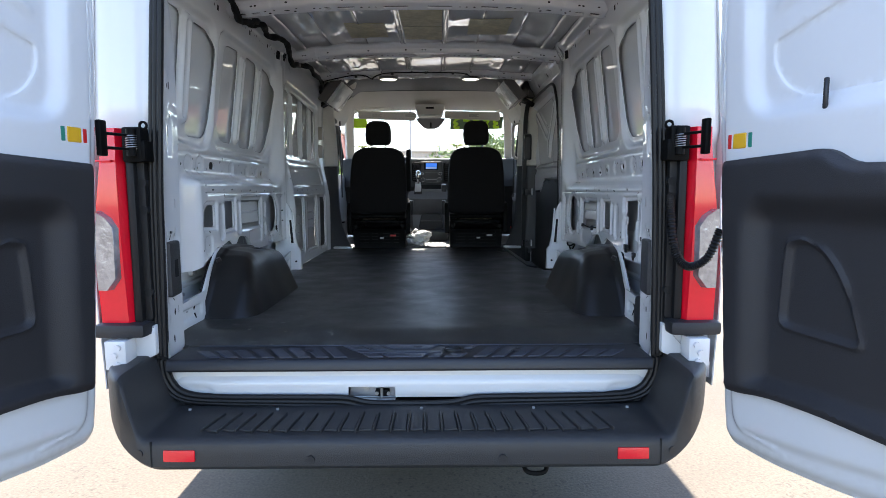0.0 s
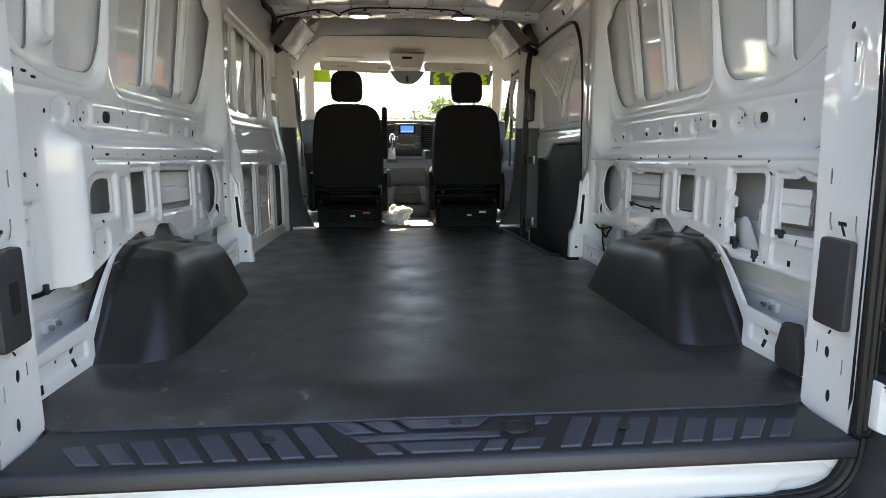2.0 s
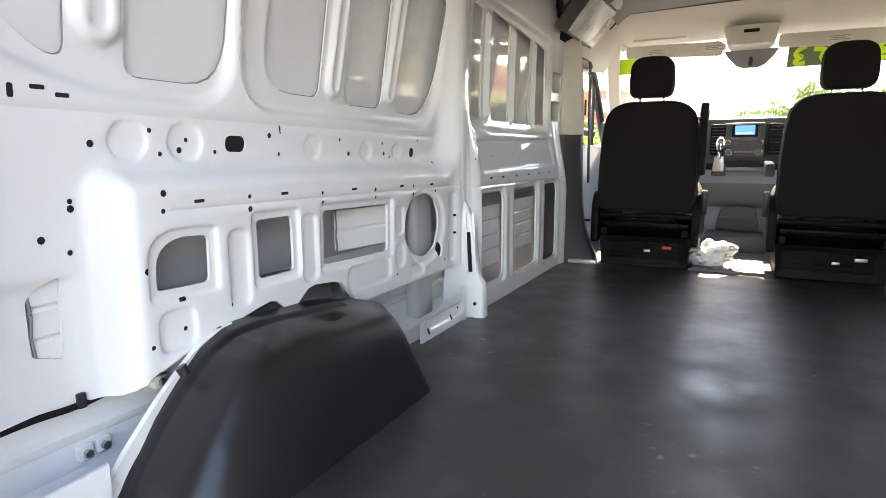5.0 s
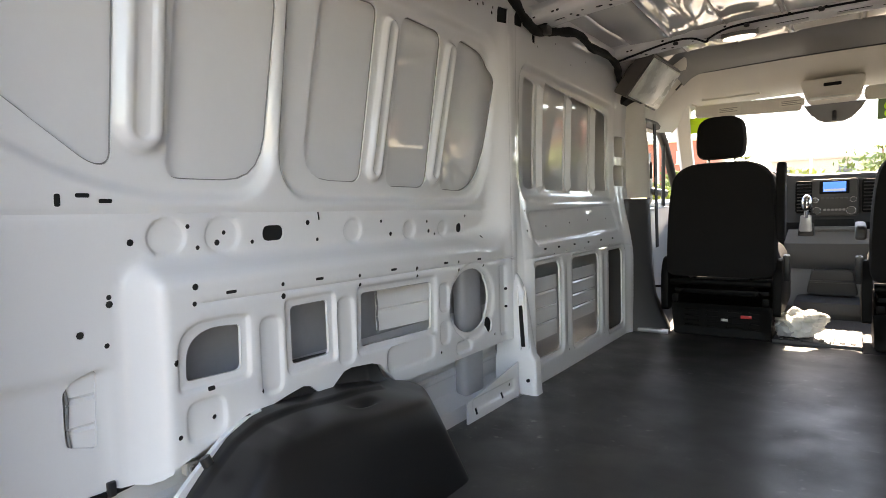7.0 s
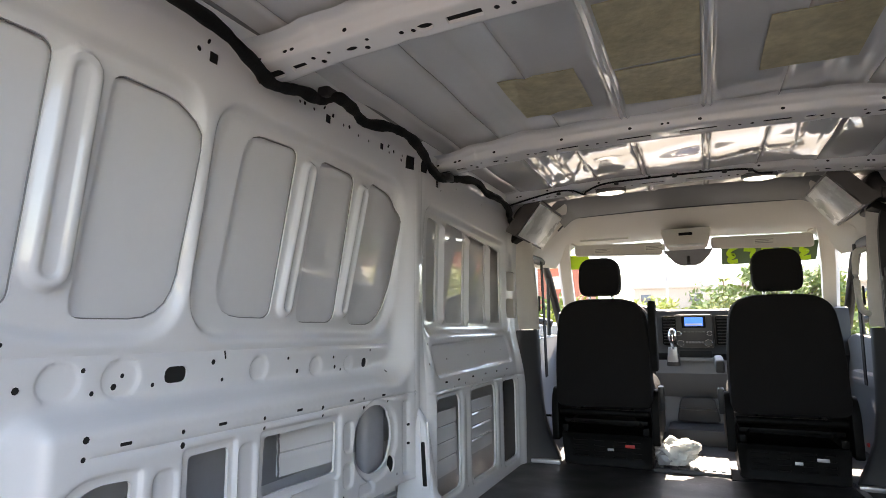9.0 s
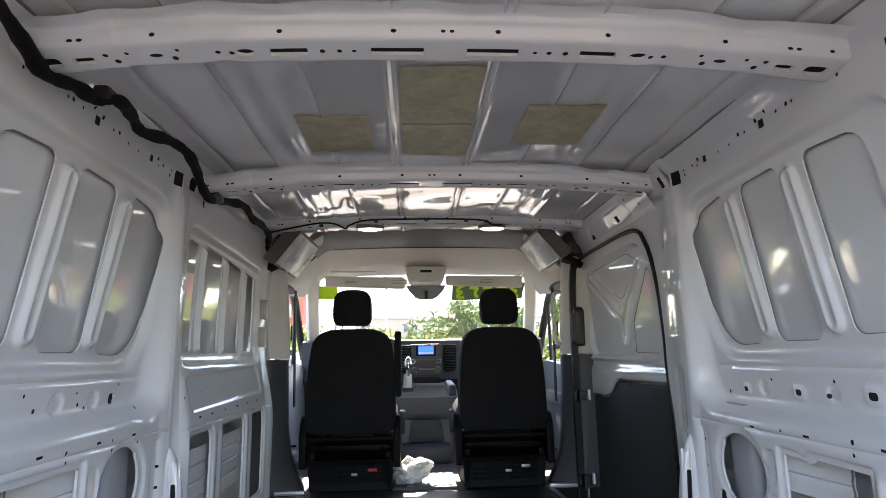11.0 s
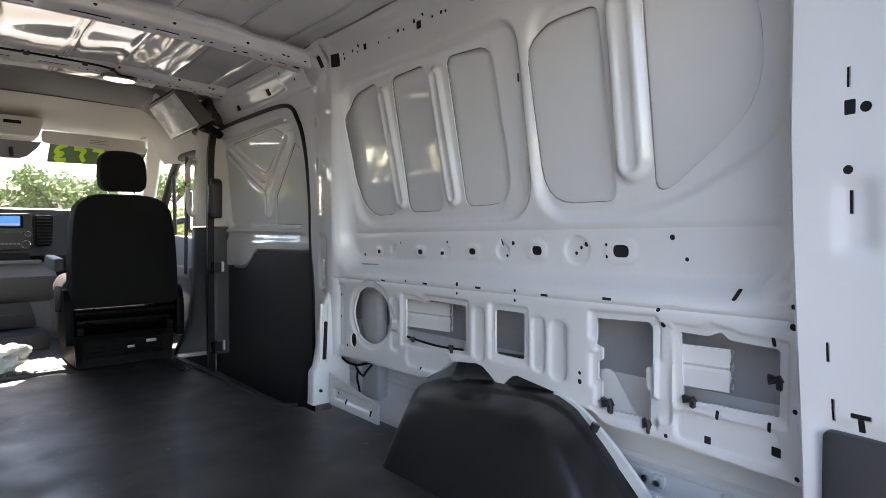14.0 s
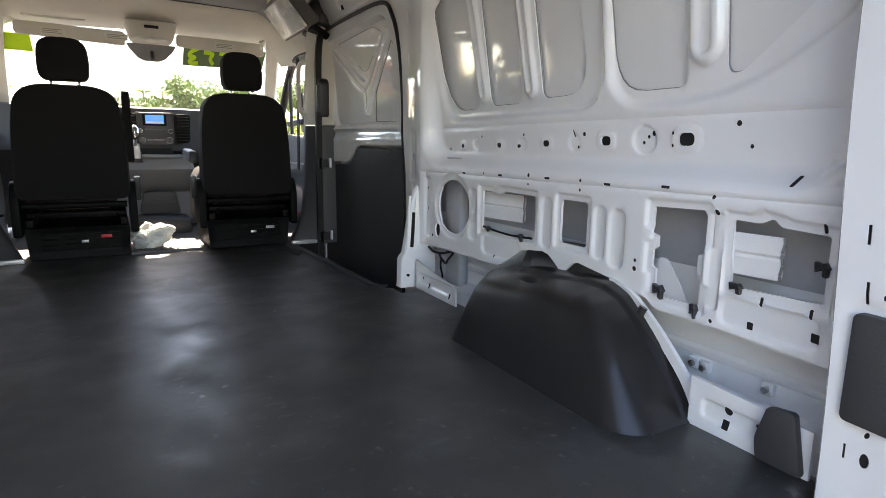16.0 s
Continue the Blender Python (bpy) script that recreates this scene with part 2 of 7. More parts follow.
def gap(pts, poly, closed=True):
    """How far each point lies from a polygon's line."""
    poly = np.asarray(poly, float)
    best = np.full(len(pts), 9.0)
    last = len(poly) if closed else len(poly) - 1
    for i in range(last):
        a, b = poly[i], poly[(i + 1) % len(poly)]
        d = b - a
        s = np.clip(((pts - a) @ d) / max(d @ d, 1e-12), 0, 1)
        best = np.minimum(best, np.linalg.norm(pts - a - s[:, None] * d, axis=1))
    return best


def pressed(pts, poly, depth, width):
    """How far a pressing with that outline moves each point: depth inside, a soft edge of that width."""
    d = gap(pts, poly)
    d = np.where(inside(pts, poly), d, -d)
    return depth * smooth_step(d / width + 0.5)


def beads(pts, line, depth, half):
    """A rounded bead of that half-width along an open line."""
    d = gap(pts, line, closed=False)
    return depth * (1 - smooth_step(d / half))


def dense(loop, step):
    out = []
    for a, b in zip(loop, loop[1:] + loop[:1]):
        n = max(1, int(math.dist(a, b) / step))
        out += [(a[0] + (b[0] - a[0]) * i / n, a[1] + (b[1] - a[1]) * i / n) for i in range(n)]
    return out


def beside(poly, d, closed=True):
    """A line run at the distance d beside another."""
    p = np.asarray(poly, float)
    t = (np.roll(p, -1, 0) - np.roll(p, 1, 0)) if closed else np.gradient(p, axis=0)
    t = t / np.maximum(np.linalg.norm(t, axis=1), 1e-9)[:, None]
    return p + d * np.stack([-t[:, 1], t[:, 0]], 1)


def edge(poly, width):
    return (list(poly), [width * k for k in ((-0.5, -0.3, -0.1, 0.1, 0.3, 0.5) if width >= 0.02 else (-0.5, -0.2, 0.2, 0.5))], True)


def ridge(line, half):
    a, b = np.array(line[0]), np.array(line[-1])
    return (list(line), [-half, -half * 0.55, 0.0, half * 0.55, half], False)


def hole_lip(loop, lip):
    return min(lip, 0.0022) if np.ptp(np.array(loop), axis=0).max() < 0.03 else lip


def capsule(a, b, half, n=7):
    """The outline of a bar with round ends."""
    a, b = np.array(a, float), np.array(b, float)
    t = (b - a) / np.linalg.norm(b - a)
    s = np.array([-t[1], t[0]])
    out = []
    for c, way in ((b, 1), (a, -1)):
        for k in range(n + 1):
            g = math.pi * (k / n - 0.5)
            out.append(tuple(c + half * (math.cos(g) * t * way - math.sin(g) * s * way)))
    return out


def sheet(name, outer, holes, place, step, mat, parent=None, label="", lip=0.0, flip=False, outer_lip=0.0, creases=(), backed=0.0):
    """Pressed sheet metal: a flat outline with holes, filled with a fine net, its points set in space by place(pts, out),
    where out is how far behind the sheet a point lies. Hole edges are turned back by lip."""
    loops = [dense(list(p), step) for p in [outer, *holes]]
    verts, edges = [], []
    for loop in loops:
        k = len(verts)
        verts += loop
        edges += [(k + i, k + (i + 1) % len(loop)) for i in range(len(loop))]
    o = np.array(outer)
    gy, gz = np.meshgrid(np.arange(o[:, 0].min(), o[:, 0].max(), step), np.arange(o[:, 1].min(), o[:, 1].max(), step))
    gz[:, ::2] += step / 2
    grid = np.stack([gy.ravel(), gz.ravel()], 1)
    ok = inside(grid, outer) & (gap(grid, outer) > step * 0.4)
    grid = grid[ok]
    for h in holes:
        hh = np.array(h)
        near = np.all((grid > hh.min(0) - step) & (grid < hh.max(0) + step), axis=1)
        idx = np.nonzero(near)[0]
        if len(idx):
            bad = inside(grid[idx], h) | (gap(grid[idx], h) < step * 0.4)
            grid = np.delete(grid, idx[bad], axis=0)
    extra = {}
    for poly, offs, closed in creases:
        base = dense(list(poly), step * 0.75) if closed else dense(list(poly), step * 0.75)[: max(2, int(sum(math.dist(a, b) for a, b in zip(poly, poly[1:])) / (step * 0.75)))] + [tuple(poly[-1])]
        grid = grid[gap(grid, poly, closed) > max(offs) + step * 0.45]
        for d in offs:
            for q in beside(base, d, closed):
                extra.setdefault((round(q[0] / 0.003), round(q[1] / 0.003)), tuple(q))
    if extra:
        ex = np.array(list(extra.values()))
        ok = inside(ex, outer) & (gap(ex, outer) > 0.003)
        for h in holes:
            hh = np.array(h)
            near = np.nonzero(np.all((ex > hh.min(0) - 0.004) & (ex < hh.max(0) + 0.004), axis=1))[0]
            if len(near):
                ok[near] &= ~inside(ex[near], h) & (gap(ex[near], h) > 0.003)
        grid = np.concatenate([grid, ex[ok]])
    net = [Vector(v) for v in verts] + [Vector(v) for v in grid]
    vs, _, fs, *_ = delaunay_2d_cdt(net, edges, [], 0, 1e-6)
    flat = np.array([tuple(v) for v in vs])
    tri = np.array([f for f in fs])
    mid = flat[tri].mean(1)
    keep = inside(mid, outer)
    for h in holes:
        hh = np.array(h)
        near = np.nonzero(np.all((mid > hh.min(0)) & (mid < hh.max(0)), axis=1))[0]
        if len(near):
            keep[near] &= ~inside(mid[near], h)
    tri = tri[keep]
    spots = [place(flat, 0.0)]
    faces = [tuple(t[::-1]) if flip else tuple(t) for t in tri.tolist()]
    k = len(flat)
    for j, loop in enumerate(loops):
        back = outer_lip if j == 0 else hole_lip(loop, lip)
        if back:
            p = np.array(loop)
            spots += [place(p, 0.0), place(p, back)]
            m = len(loop)
            for i in range(m):
                q = (k + i, k + (i + 1) % m, k + m + (i + 1) % m, k + m + i)
                faces.append(q if flip else q[::-1])
            k += 2 * m
    me = bpy.data.meshes.new(name)
    me.from_pydata(np.concatenate(spots).tolist(), [], faces)
    ob = finish(name, me, mat, parent, label)
    # added near-black sheet behind small holes paints in their inner shade
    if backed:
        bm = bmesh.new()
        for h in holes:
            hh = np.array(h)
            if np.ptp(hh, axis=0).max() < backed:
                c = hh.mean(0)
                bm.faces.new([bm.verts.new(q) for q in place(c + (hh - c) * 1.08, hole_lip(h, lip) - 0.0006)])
        part("hole_shade_sheet", bm, SHADEANDTRIM, parent or ob)
    return ob


def box_bm(size, at=(0, 0, 0), bevel=0.0, seg=2, turn=None, bm=None):
    """A box with rounded edges, added to bm or a new bmesh."""
    out = bm or bmesh.new()
    tmp = bmesh.new()
    bmesh.ops.create_cube(tmp, size=1.0, matrix=Matrix.Diagonal((*size, 1)))
    if bevel:
        bmesh.ops.bevel(tmp, geom=tmp.edges[:], offset=bevel, segments=seg, affect="EDGES", profile=0.6)
    m = Matrix.Translation(at) @ (turn.to_4x4() if turn else Matrix())
    bmesh.ops.transform(tmp, matrix=m, verts=tmp.verts)
    return merge(out, tmp)


def merge(out, tmp):
    me = bpy.data.meshes.new("tmp")
    tmp.to_mesh(me)
    tmp.free()
    out.from_mesh(me)
    bpy.data.meshes.remove(me)
    return out


def turn_deg(rx=0, ry=0, rz=0):
    return Euler((radians(rx), radians(ry), radians(rz))).to_matrix()


def rod_bm(a, b, r, n=12, bm=None, r2=None):
    """A round bar from a to b."""
    out = bm or bmesh.new()
    a, b = Vector(a), Vector(b)
    tmp = bmesh.new()
    bmesh.ops.create_cone(tmp, cap_ends=True, segments=n, radius1=r, radius2=r if r2 is None else r2, depth=(b - a).length)
    m = Matrix.Translation((a + b) / 2) @ (b - a).to_track_quat("Z", "Y").to_matrix().to_4x4()
    bmesh.ops.transform(tmp, matrix=m, verts=tmp.verts)
    return merge(out, tmp)


def smooth_line(pts, n=6, closed=False):
    """A Catmull-Rom line through the points."""
    p = [Vector(q) for q in pts]
    m, out = len(p), []
    for i in range(m if closed else m - 1):
        a, b, c, d = (p[(i + k) % m] if closed else p[min(max(i + k, 0), m - 1)] for k in (-1, 0, 1, 2))
        for j in range(n):
            s = j / n
            out.append(0.5 * (2 * b + (c - a) * s + (2 * a - 5 * b + 4 * c - d) * s * s + (3 * b - a - 3 * c + d) * s ** 3))
    return out if closed else out + [p[-1]]


def sweep_bm(path, profile, closed=False, up=(0, 0, 1), scale=None, cap=True):
    """A profile of (side, up) points carried along a path."""
    bm = bmesh.new()
    rows, up, m = [], Vector(up), len(path)
    for i, p in enumerate(path):
        a = path[(i - 1) % m] if closed or i else path[0]
        b = path[(i + 1) % m] if closed or i < m - 1 else path[-1]
        t = (Vector(b) - Vector(a)).normalized()
        side = t.cross(up)
        side = side.normalized() if side.length > 1e-4 else Vector((1, 0, 0))
        top = side.cross(t)
        k = scale(i / max(1, m - 1)) if scale else 1.0
        rows.append([bm.verts.new(Vector(p) + side * u * k + top * v * k) for u, v in profile])
    n = len(profile)
    for i in range(m if closed else m - 1):
        for j in range(n):
            bm.faces.new((rows[i][j], rows[i][(j + 1) % n], rows[(i + 1) % m][(j + 1) % n], rows[(i + 1) % m][j]))
    if cap and not closed:
        bm.faces.new(rows[0][::-1])
        bm.faces.new(rows[-1])
    bmesh.ops.recalc_face_normals(bm, faces=bm.faces)
    return bm


def tube_bm(path, r, n=8, closed=False, scale=None):
    return sweep_bm(path, ring(0, 0, r, n=n), closed, scale=scale)


def loft_bm(rows, cap_first=False, cap_last=False, closed=True):
    """Skins rows of equally many points."""
    bm = bmesh.new()
    vs = [[bm.verts.new(p) for p in row] for row in rows]
    n = len(rows[0])
    for a, b in zip(vs, vs[1:]):
        for j in range(n if closed else n - 1):
            bm.faces.new((a[j], a[(j + 1) % n], b[(j + 1) % n], b[j]))
    if cap_first:
        bm.faces.new(vs[0][::-1])
    if cap_last:
        bm.faces.new(vs[-1])
    bmesh.ops.recalc_face_normals(bm, faces=bm.faces)
    return bm


def slab_bm(poly, z0, z1, axis="z", bevel=0.0, seg=2, bm=None):
    """A flat plate with that outline, between two heights along an axis (x: outline is y, z; y: x, z; z: x, y)."""
    out = bm or bmesh.new()
    tmp = bmesh.new()
    spot = {"x": lambda a, b, c: (c, a, b), "y": lambda a, b, c: (a, c, b), "z": lambda a, b, c: (a, b, c)}[axis]
    low = [tmp.verts.new(spot(a, b, z0)) for a, b in poly]
    top = [tmp.verts.new(spot(a, b, z1)) for a, b in poly]
    n = len(poly)
    f0, f1 = tmp.faces.new(low[::-1]), tmp.faces.new(top)
    for i in range(n):
        tmp.faces.new((low[i], low[(i + 1) % n], top[(i + 1) % n], top[i]))
    bmesh.ops.recalc_face_normals(tmp, faces=tmp.faces)
    if bevel:
        rim = [e for f in (f0, f1) for e in f.edges]
        bmesh.ops.bevel(tmp, geom=rim, offset=bevel, segments=seg, affect="EDGES", profile=0.6)
    return merge(out, tmp)

# ---- floor and sill ----
FLOOR = [(-0.735, 0.118), (0.735, 0.118), (0.80, 0.17), (0.84, 0.17), (0.84, 1.64), (0.72, 1.66), (0.72, 1.74), (0.665, 1.80), (0.64, 2.40), (0.62, 2.93),
         (0.145, 2.88), (0.145, 2.92), (-0.18, 2.92), (-0.18, 2.93), (-0.62, 2.94), (-0.80, 2.86), (-0.80, 1.68), (-0.84, 1.66), (-0.84, 0.17), (-0.80, 0.17)]


def floor_place(p, out):
    sag = np.array([0.0022 * noise.noise(Vector((x * 2.5, y * 2.5, 0))) + 0.0007 * noise.noise(Vector((x * 9, y * 9, 4))) for x, y in p])
    edge = -0.004 * smooth_step(1 - gap(p, FLOOR) / 0.02)
    fall = -0.020 * smooth_step((0.26 - p[:, 1]) / 0.14)
    return np.stack([p[:, 0], p[:, 1], sag + edge + fall - out], 1)


floor = sheet("floor", FLOOR, [], floor_place, 0.02, RUBBER, outer_lip=0.02)
tagged(floor, "scuffed black rubber mat over the load floor", "floor", kind="structure")
under = part("subfloor", slab_bm([(-0.95, 0.0), (0.95, 0.0), (0.95, 1.70), (0.64, 1.75), (0.64, 2.95), (-0.95, 2.95)], -0.10, -0.052), PAINT)
tagged(under, "white painted steel floor pan under the mat", "floor pan", kind="structure")

sill = thing("sill_plate", (0, 0, 0), "black ribbed plastic tread plate along the rear sill", "sill plate")
nose = [(0.150, -0.0285), (0.118, -0.0265), (-0.022, -0.0265), (-0.031, -0.029), (-0.036, -0.035), (-0.038, -0.058), (-0.034, -0.064), (0.0, -0.064), (0.04, -0.05), (0.150, -0.05)]
part("plate", loft_bm([[(s * x, y, z) for y, z in nose] for s, x in ((-1, 0.742), (-1, 0.72), (1, 0.72), (1, 0.742))], True, True), TREAD, sill)
part("rear_lip", box_bm((1.40, 0.006, 0.005), (0, 0.116, -0.025), 0.002, 1), TREADBAR, sill)
bars = []
for k in range(8):
    for s in (-1, 1):
        x0, lift = s * (0.195 + 0.056 * k), 0.004 * (k > 5)
        bars.append([(x0, -0.018 + lift), (x0 + s * 0.038, -0.018 + lift), (x0 + s * 0.095, 0.090 - 0.006 * k), (x0 + s * 0.057, 0.096 - 0.006 * k)])
bars += [[(-0.225, 0.106), (-0.175, 0.106), (-0.135, 0.060), (-0.190, 0.060)], [(-0.158, 0.106), (-0.108, 0.106), (-0.078, 0.060), (-0.118, 0.060)],
         [(-0.092, 0.106), (0.085, 0.106), (0.060, 0.072), (-0.066, 0.072)], [(-0.178, 0.049), (0.095, 0.049), (0.095, 0.028), (-0.160, 0.028)],
         [(-0.150, 0.017), (-0.108, 0.017), (-0.084, -0.018), (-0.128, -0.018)], [(-0.092, 0.017), (0.058, 0.017), (0.040, -0.018), (-0.068, -0.018)],
         [(0.074, 0.017), (0.108, 0.017), (0.090, -0.018), (0.056, -0.018)], [(0.124, 0.017), (0.178, 0.017), (0.158, -0.018), (0.106, -0.018)], [(0.178, 0.102), (0.215, 0.102), (0.195, 0.072), (0.170, 0.072)]]
for b in bars:
    bm = slab_bm(b, -0.0275, -0.0222, bevel=0.0018, seg=1)
    bmesh.ops.recalc_face_normals(bm, faces=bm.faces)
    part("tread_bar", bm, TREADBAR, sill)
for x, y in ((-0.325, 0.046), (0.335, 0.046), (0.02, 0.088)):
    part("fixing_plug", slab_bm(ring(x, y, 0.014, 0.012, 18), -0.024, -0.0205, bevel=0.0012, seg=1), TREAD, sill)
plug = part("drain_plug", slab_bm(ring(0.133, 0.058, 0.030, 0.024, 28), -0.0275, -0.020, bevel=0.002), PLASTIC, sill)
part("plug_rim", tube_bm([(0.133 + 0.026 * math.cos(a), 0.058 + 0.020 * math.sin(a), -0.0195) for a in np.linspace(0, 2 * math.pi, 29)[:-1]], 0.002, 6, True), GASKET, plug)

# ---- side walls ----
def dish_line(left):
    if left:
        return round_poly([(-0.20, 0.05), (0.500, 0.05), (0.506, 0.536), (1.70, 0.530), (1.70, 1.42), (-0.20, 1.42)], [0, 0, 0.035, 0.10, 0, 0], 8)
    return round_poly([(0.19, 0.51), (1.70, 0.51), (1.70, 1.42), (0.19, 1.42)], [0.13, 0.11, 0.0, 0.0], 8)


def wall_dish(p, left):
    line = dish_line(left)
    d = gap(p, line)
    d = np.where(inside(p, line), d, -d)
    w = (0.048 + 0.027 * smooth_step((p[:, 0] - 1.5) / 0.1)) if left else 0.055
    return smooth_step(d / w + 0.5)


def flank(z):
    return 0.905 - 0.086 * (np.maximum(z, 0.5) - 0.585)


UPPER = {
    "a": round_poly([(1.46, 1.135), (1.60, 1.118), (1.645, 1.06), (1.615, 0.76), (1.53, 0.686), (1.39, 0.69)], [0.03, 0.04, 0.04, 0.08, 0.05, 0.03]),
    "b": round_poly([(1.374, 1.132), (1.20, 1.138), (1.15, 0.694), (1.323, 0.694)], 0.035),
    "c": round_poly([(1.105, 1.138), (0.92, 1.13), (0.866, 0.705), (1.055, 0.703)], [0.03, 0.06, 0.09, 0.03]),
    "d": round_poly([(0.790, 1.135), (0.591, 1.137), (0.560, 0.698), (0.766, 0.698)], [0.09, 0.03, 0.03, 0.09]),
    "e": round_poly([(0.487, 1.146), (0.262, 1.14), (0.247, 0.868), (0.44, 0.715), (0.470, 0.720)], [0.03, 0.13, 0.10, 0.03, 0.02]),
}
def spread(poly):
    """Outlines drawn on the wall's face, carried back to the floor of its pans."""
    return [(1.0258 * y + 0.0041, 0.607 + (z - 0.607) * 1.0258) for y, z in poly]


UPPER = {k: spread(v) for k, v in UPPER.items()}
PAN_A = round_poly([(1.69, 1.175), (0.85, 1.185), (0.82, 0.665), (1.66, 0.655)], [0.09, 0.08, 0.11, 0.13], 8)
PAN_B = round_poly([(0.80, 1.185), (0.205, 1.185), (0.205, 0.82), (0.46, 0.67), (0.80, 0.665)], [0.08, 0.12, 0.1, 0.14, 0.11], 8)
RIBS = [capsule(*spread(r), 0.026) for r in ([(1.420, 1.085), (1.358, 0.735)], [(1.154, 1.09), (1.104, 0.735)])]
RIB_CORES = [capsule(*spread(r), 0.011) for r in ([(1.420, 1.085), (1.358, 0.735)], [(1.154, 1.09), (1.104, 0.735)])]
BROAD = capsule(*spread([(0.532, 1.112), (0.519, 0.778)]), 0.037)
BROAD_CORE = capsule(*spread([(0.532, 1.108), (0.519, 0.778)]), 0.016)
GROOVES = {True: [[(0.60, 0.474), (1.74, 0.462)], [(1.735, 0.20), (1.735, 1.20)]], False: [[(0.20, 0.474), (1.72, 0.462)], [(1.70, 0.20), (1.70, 0.455)]]}
SHELF_HOLES = [(1.524, 0.563, 0.012), (1.291, 0.567, 0.014), (1.048, 0.574, 0.016), (0.808, 0.582, 0.019), (0.563, 0.586, 0.023)]


def wall_x(p, left, frames, dents):
    y, z = p[:, 0], p[:, 1]
    d = wall_dish(p, left)
    x = 0.843 + d * (flank(z) - 0.843)
    x = x - 0.045 * smooth_step((z - 1.275) / 0.06)
    x -= 0.012 * smooth_step((0.21 - y) / 0.06) * (0 if left else 1)
    pan = np.maximum(pressed(p, PAN_A, 1.0, 0.026), pressed(p, PAN_B, 1.0, 0.030))
    x = x + 0.021 * pan
    if left:
        x = x + 0.012 * smooth_step((0.385 - z) / 0.020) * smooth_step((0.475 - y) / 0.03)
    for r in RIBS:
        x = x - pressed(p, r, 0.014, 0.014)
    for r in RIB_CORES:
        x = x + pressed(p, r, 0.005, 0.008)
    x = x - pressed(p, BROAD, 0.016, 0.016) + pressed(p, BROAD_CORE, 0.006, 0.012)
    x = x + beads(p, [(0.24, 0.640), (1.66, 0.628)], 0.004, 0.012)
    for line in GROOVES[left]:
        x = x + beads(p, line, 0.004, 0.006)
    for poly in frames:
        x = x + pressed(p, poly, 0.008, 0.009)
    for poly in dents:
        x = x + pressed(p, poly, 0.0065, 0.009)
    for yy, zz, r in SHELF_HOLES:
        x = x - pressed(p, rect(yy - r * 1.75, yy + r * 1.75, zz - r * 1.3, zz + r * 1.3, r * 1.2, 5), 0.0035, 0.006) if not left else x
    x = x - 0.010 * smooth_step((y - 1.69) / 0.04)
    return x


def grow(poly, d):
    c = np.mean(poly, axis=0)
    out = []
    for a in poly:
        v = np.array(a) - c
        out.append(tuple(c + v + np.sign(v) * d))
    return out


def trim_slot(poly):
    """Narrow slots drawn a little smaller than their pressed surround."""
    q = np.array(poly)
    k = 0.78 if np.ptp(q, axis=0).max() < 0.04 else 0.86
    return [tuple(v) for v in q.mean(0) + (q - q.mean(0)) * k]


def speck(y, z, r=0.0045, n=8):
    return ring(y, z, r, n=n)


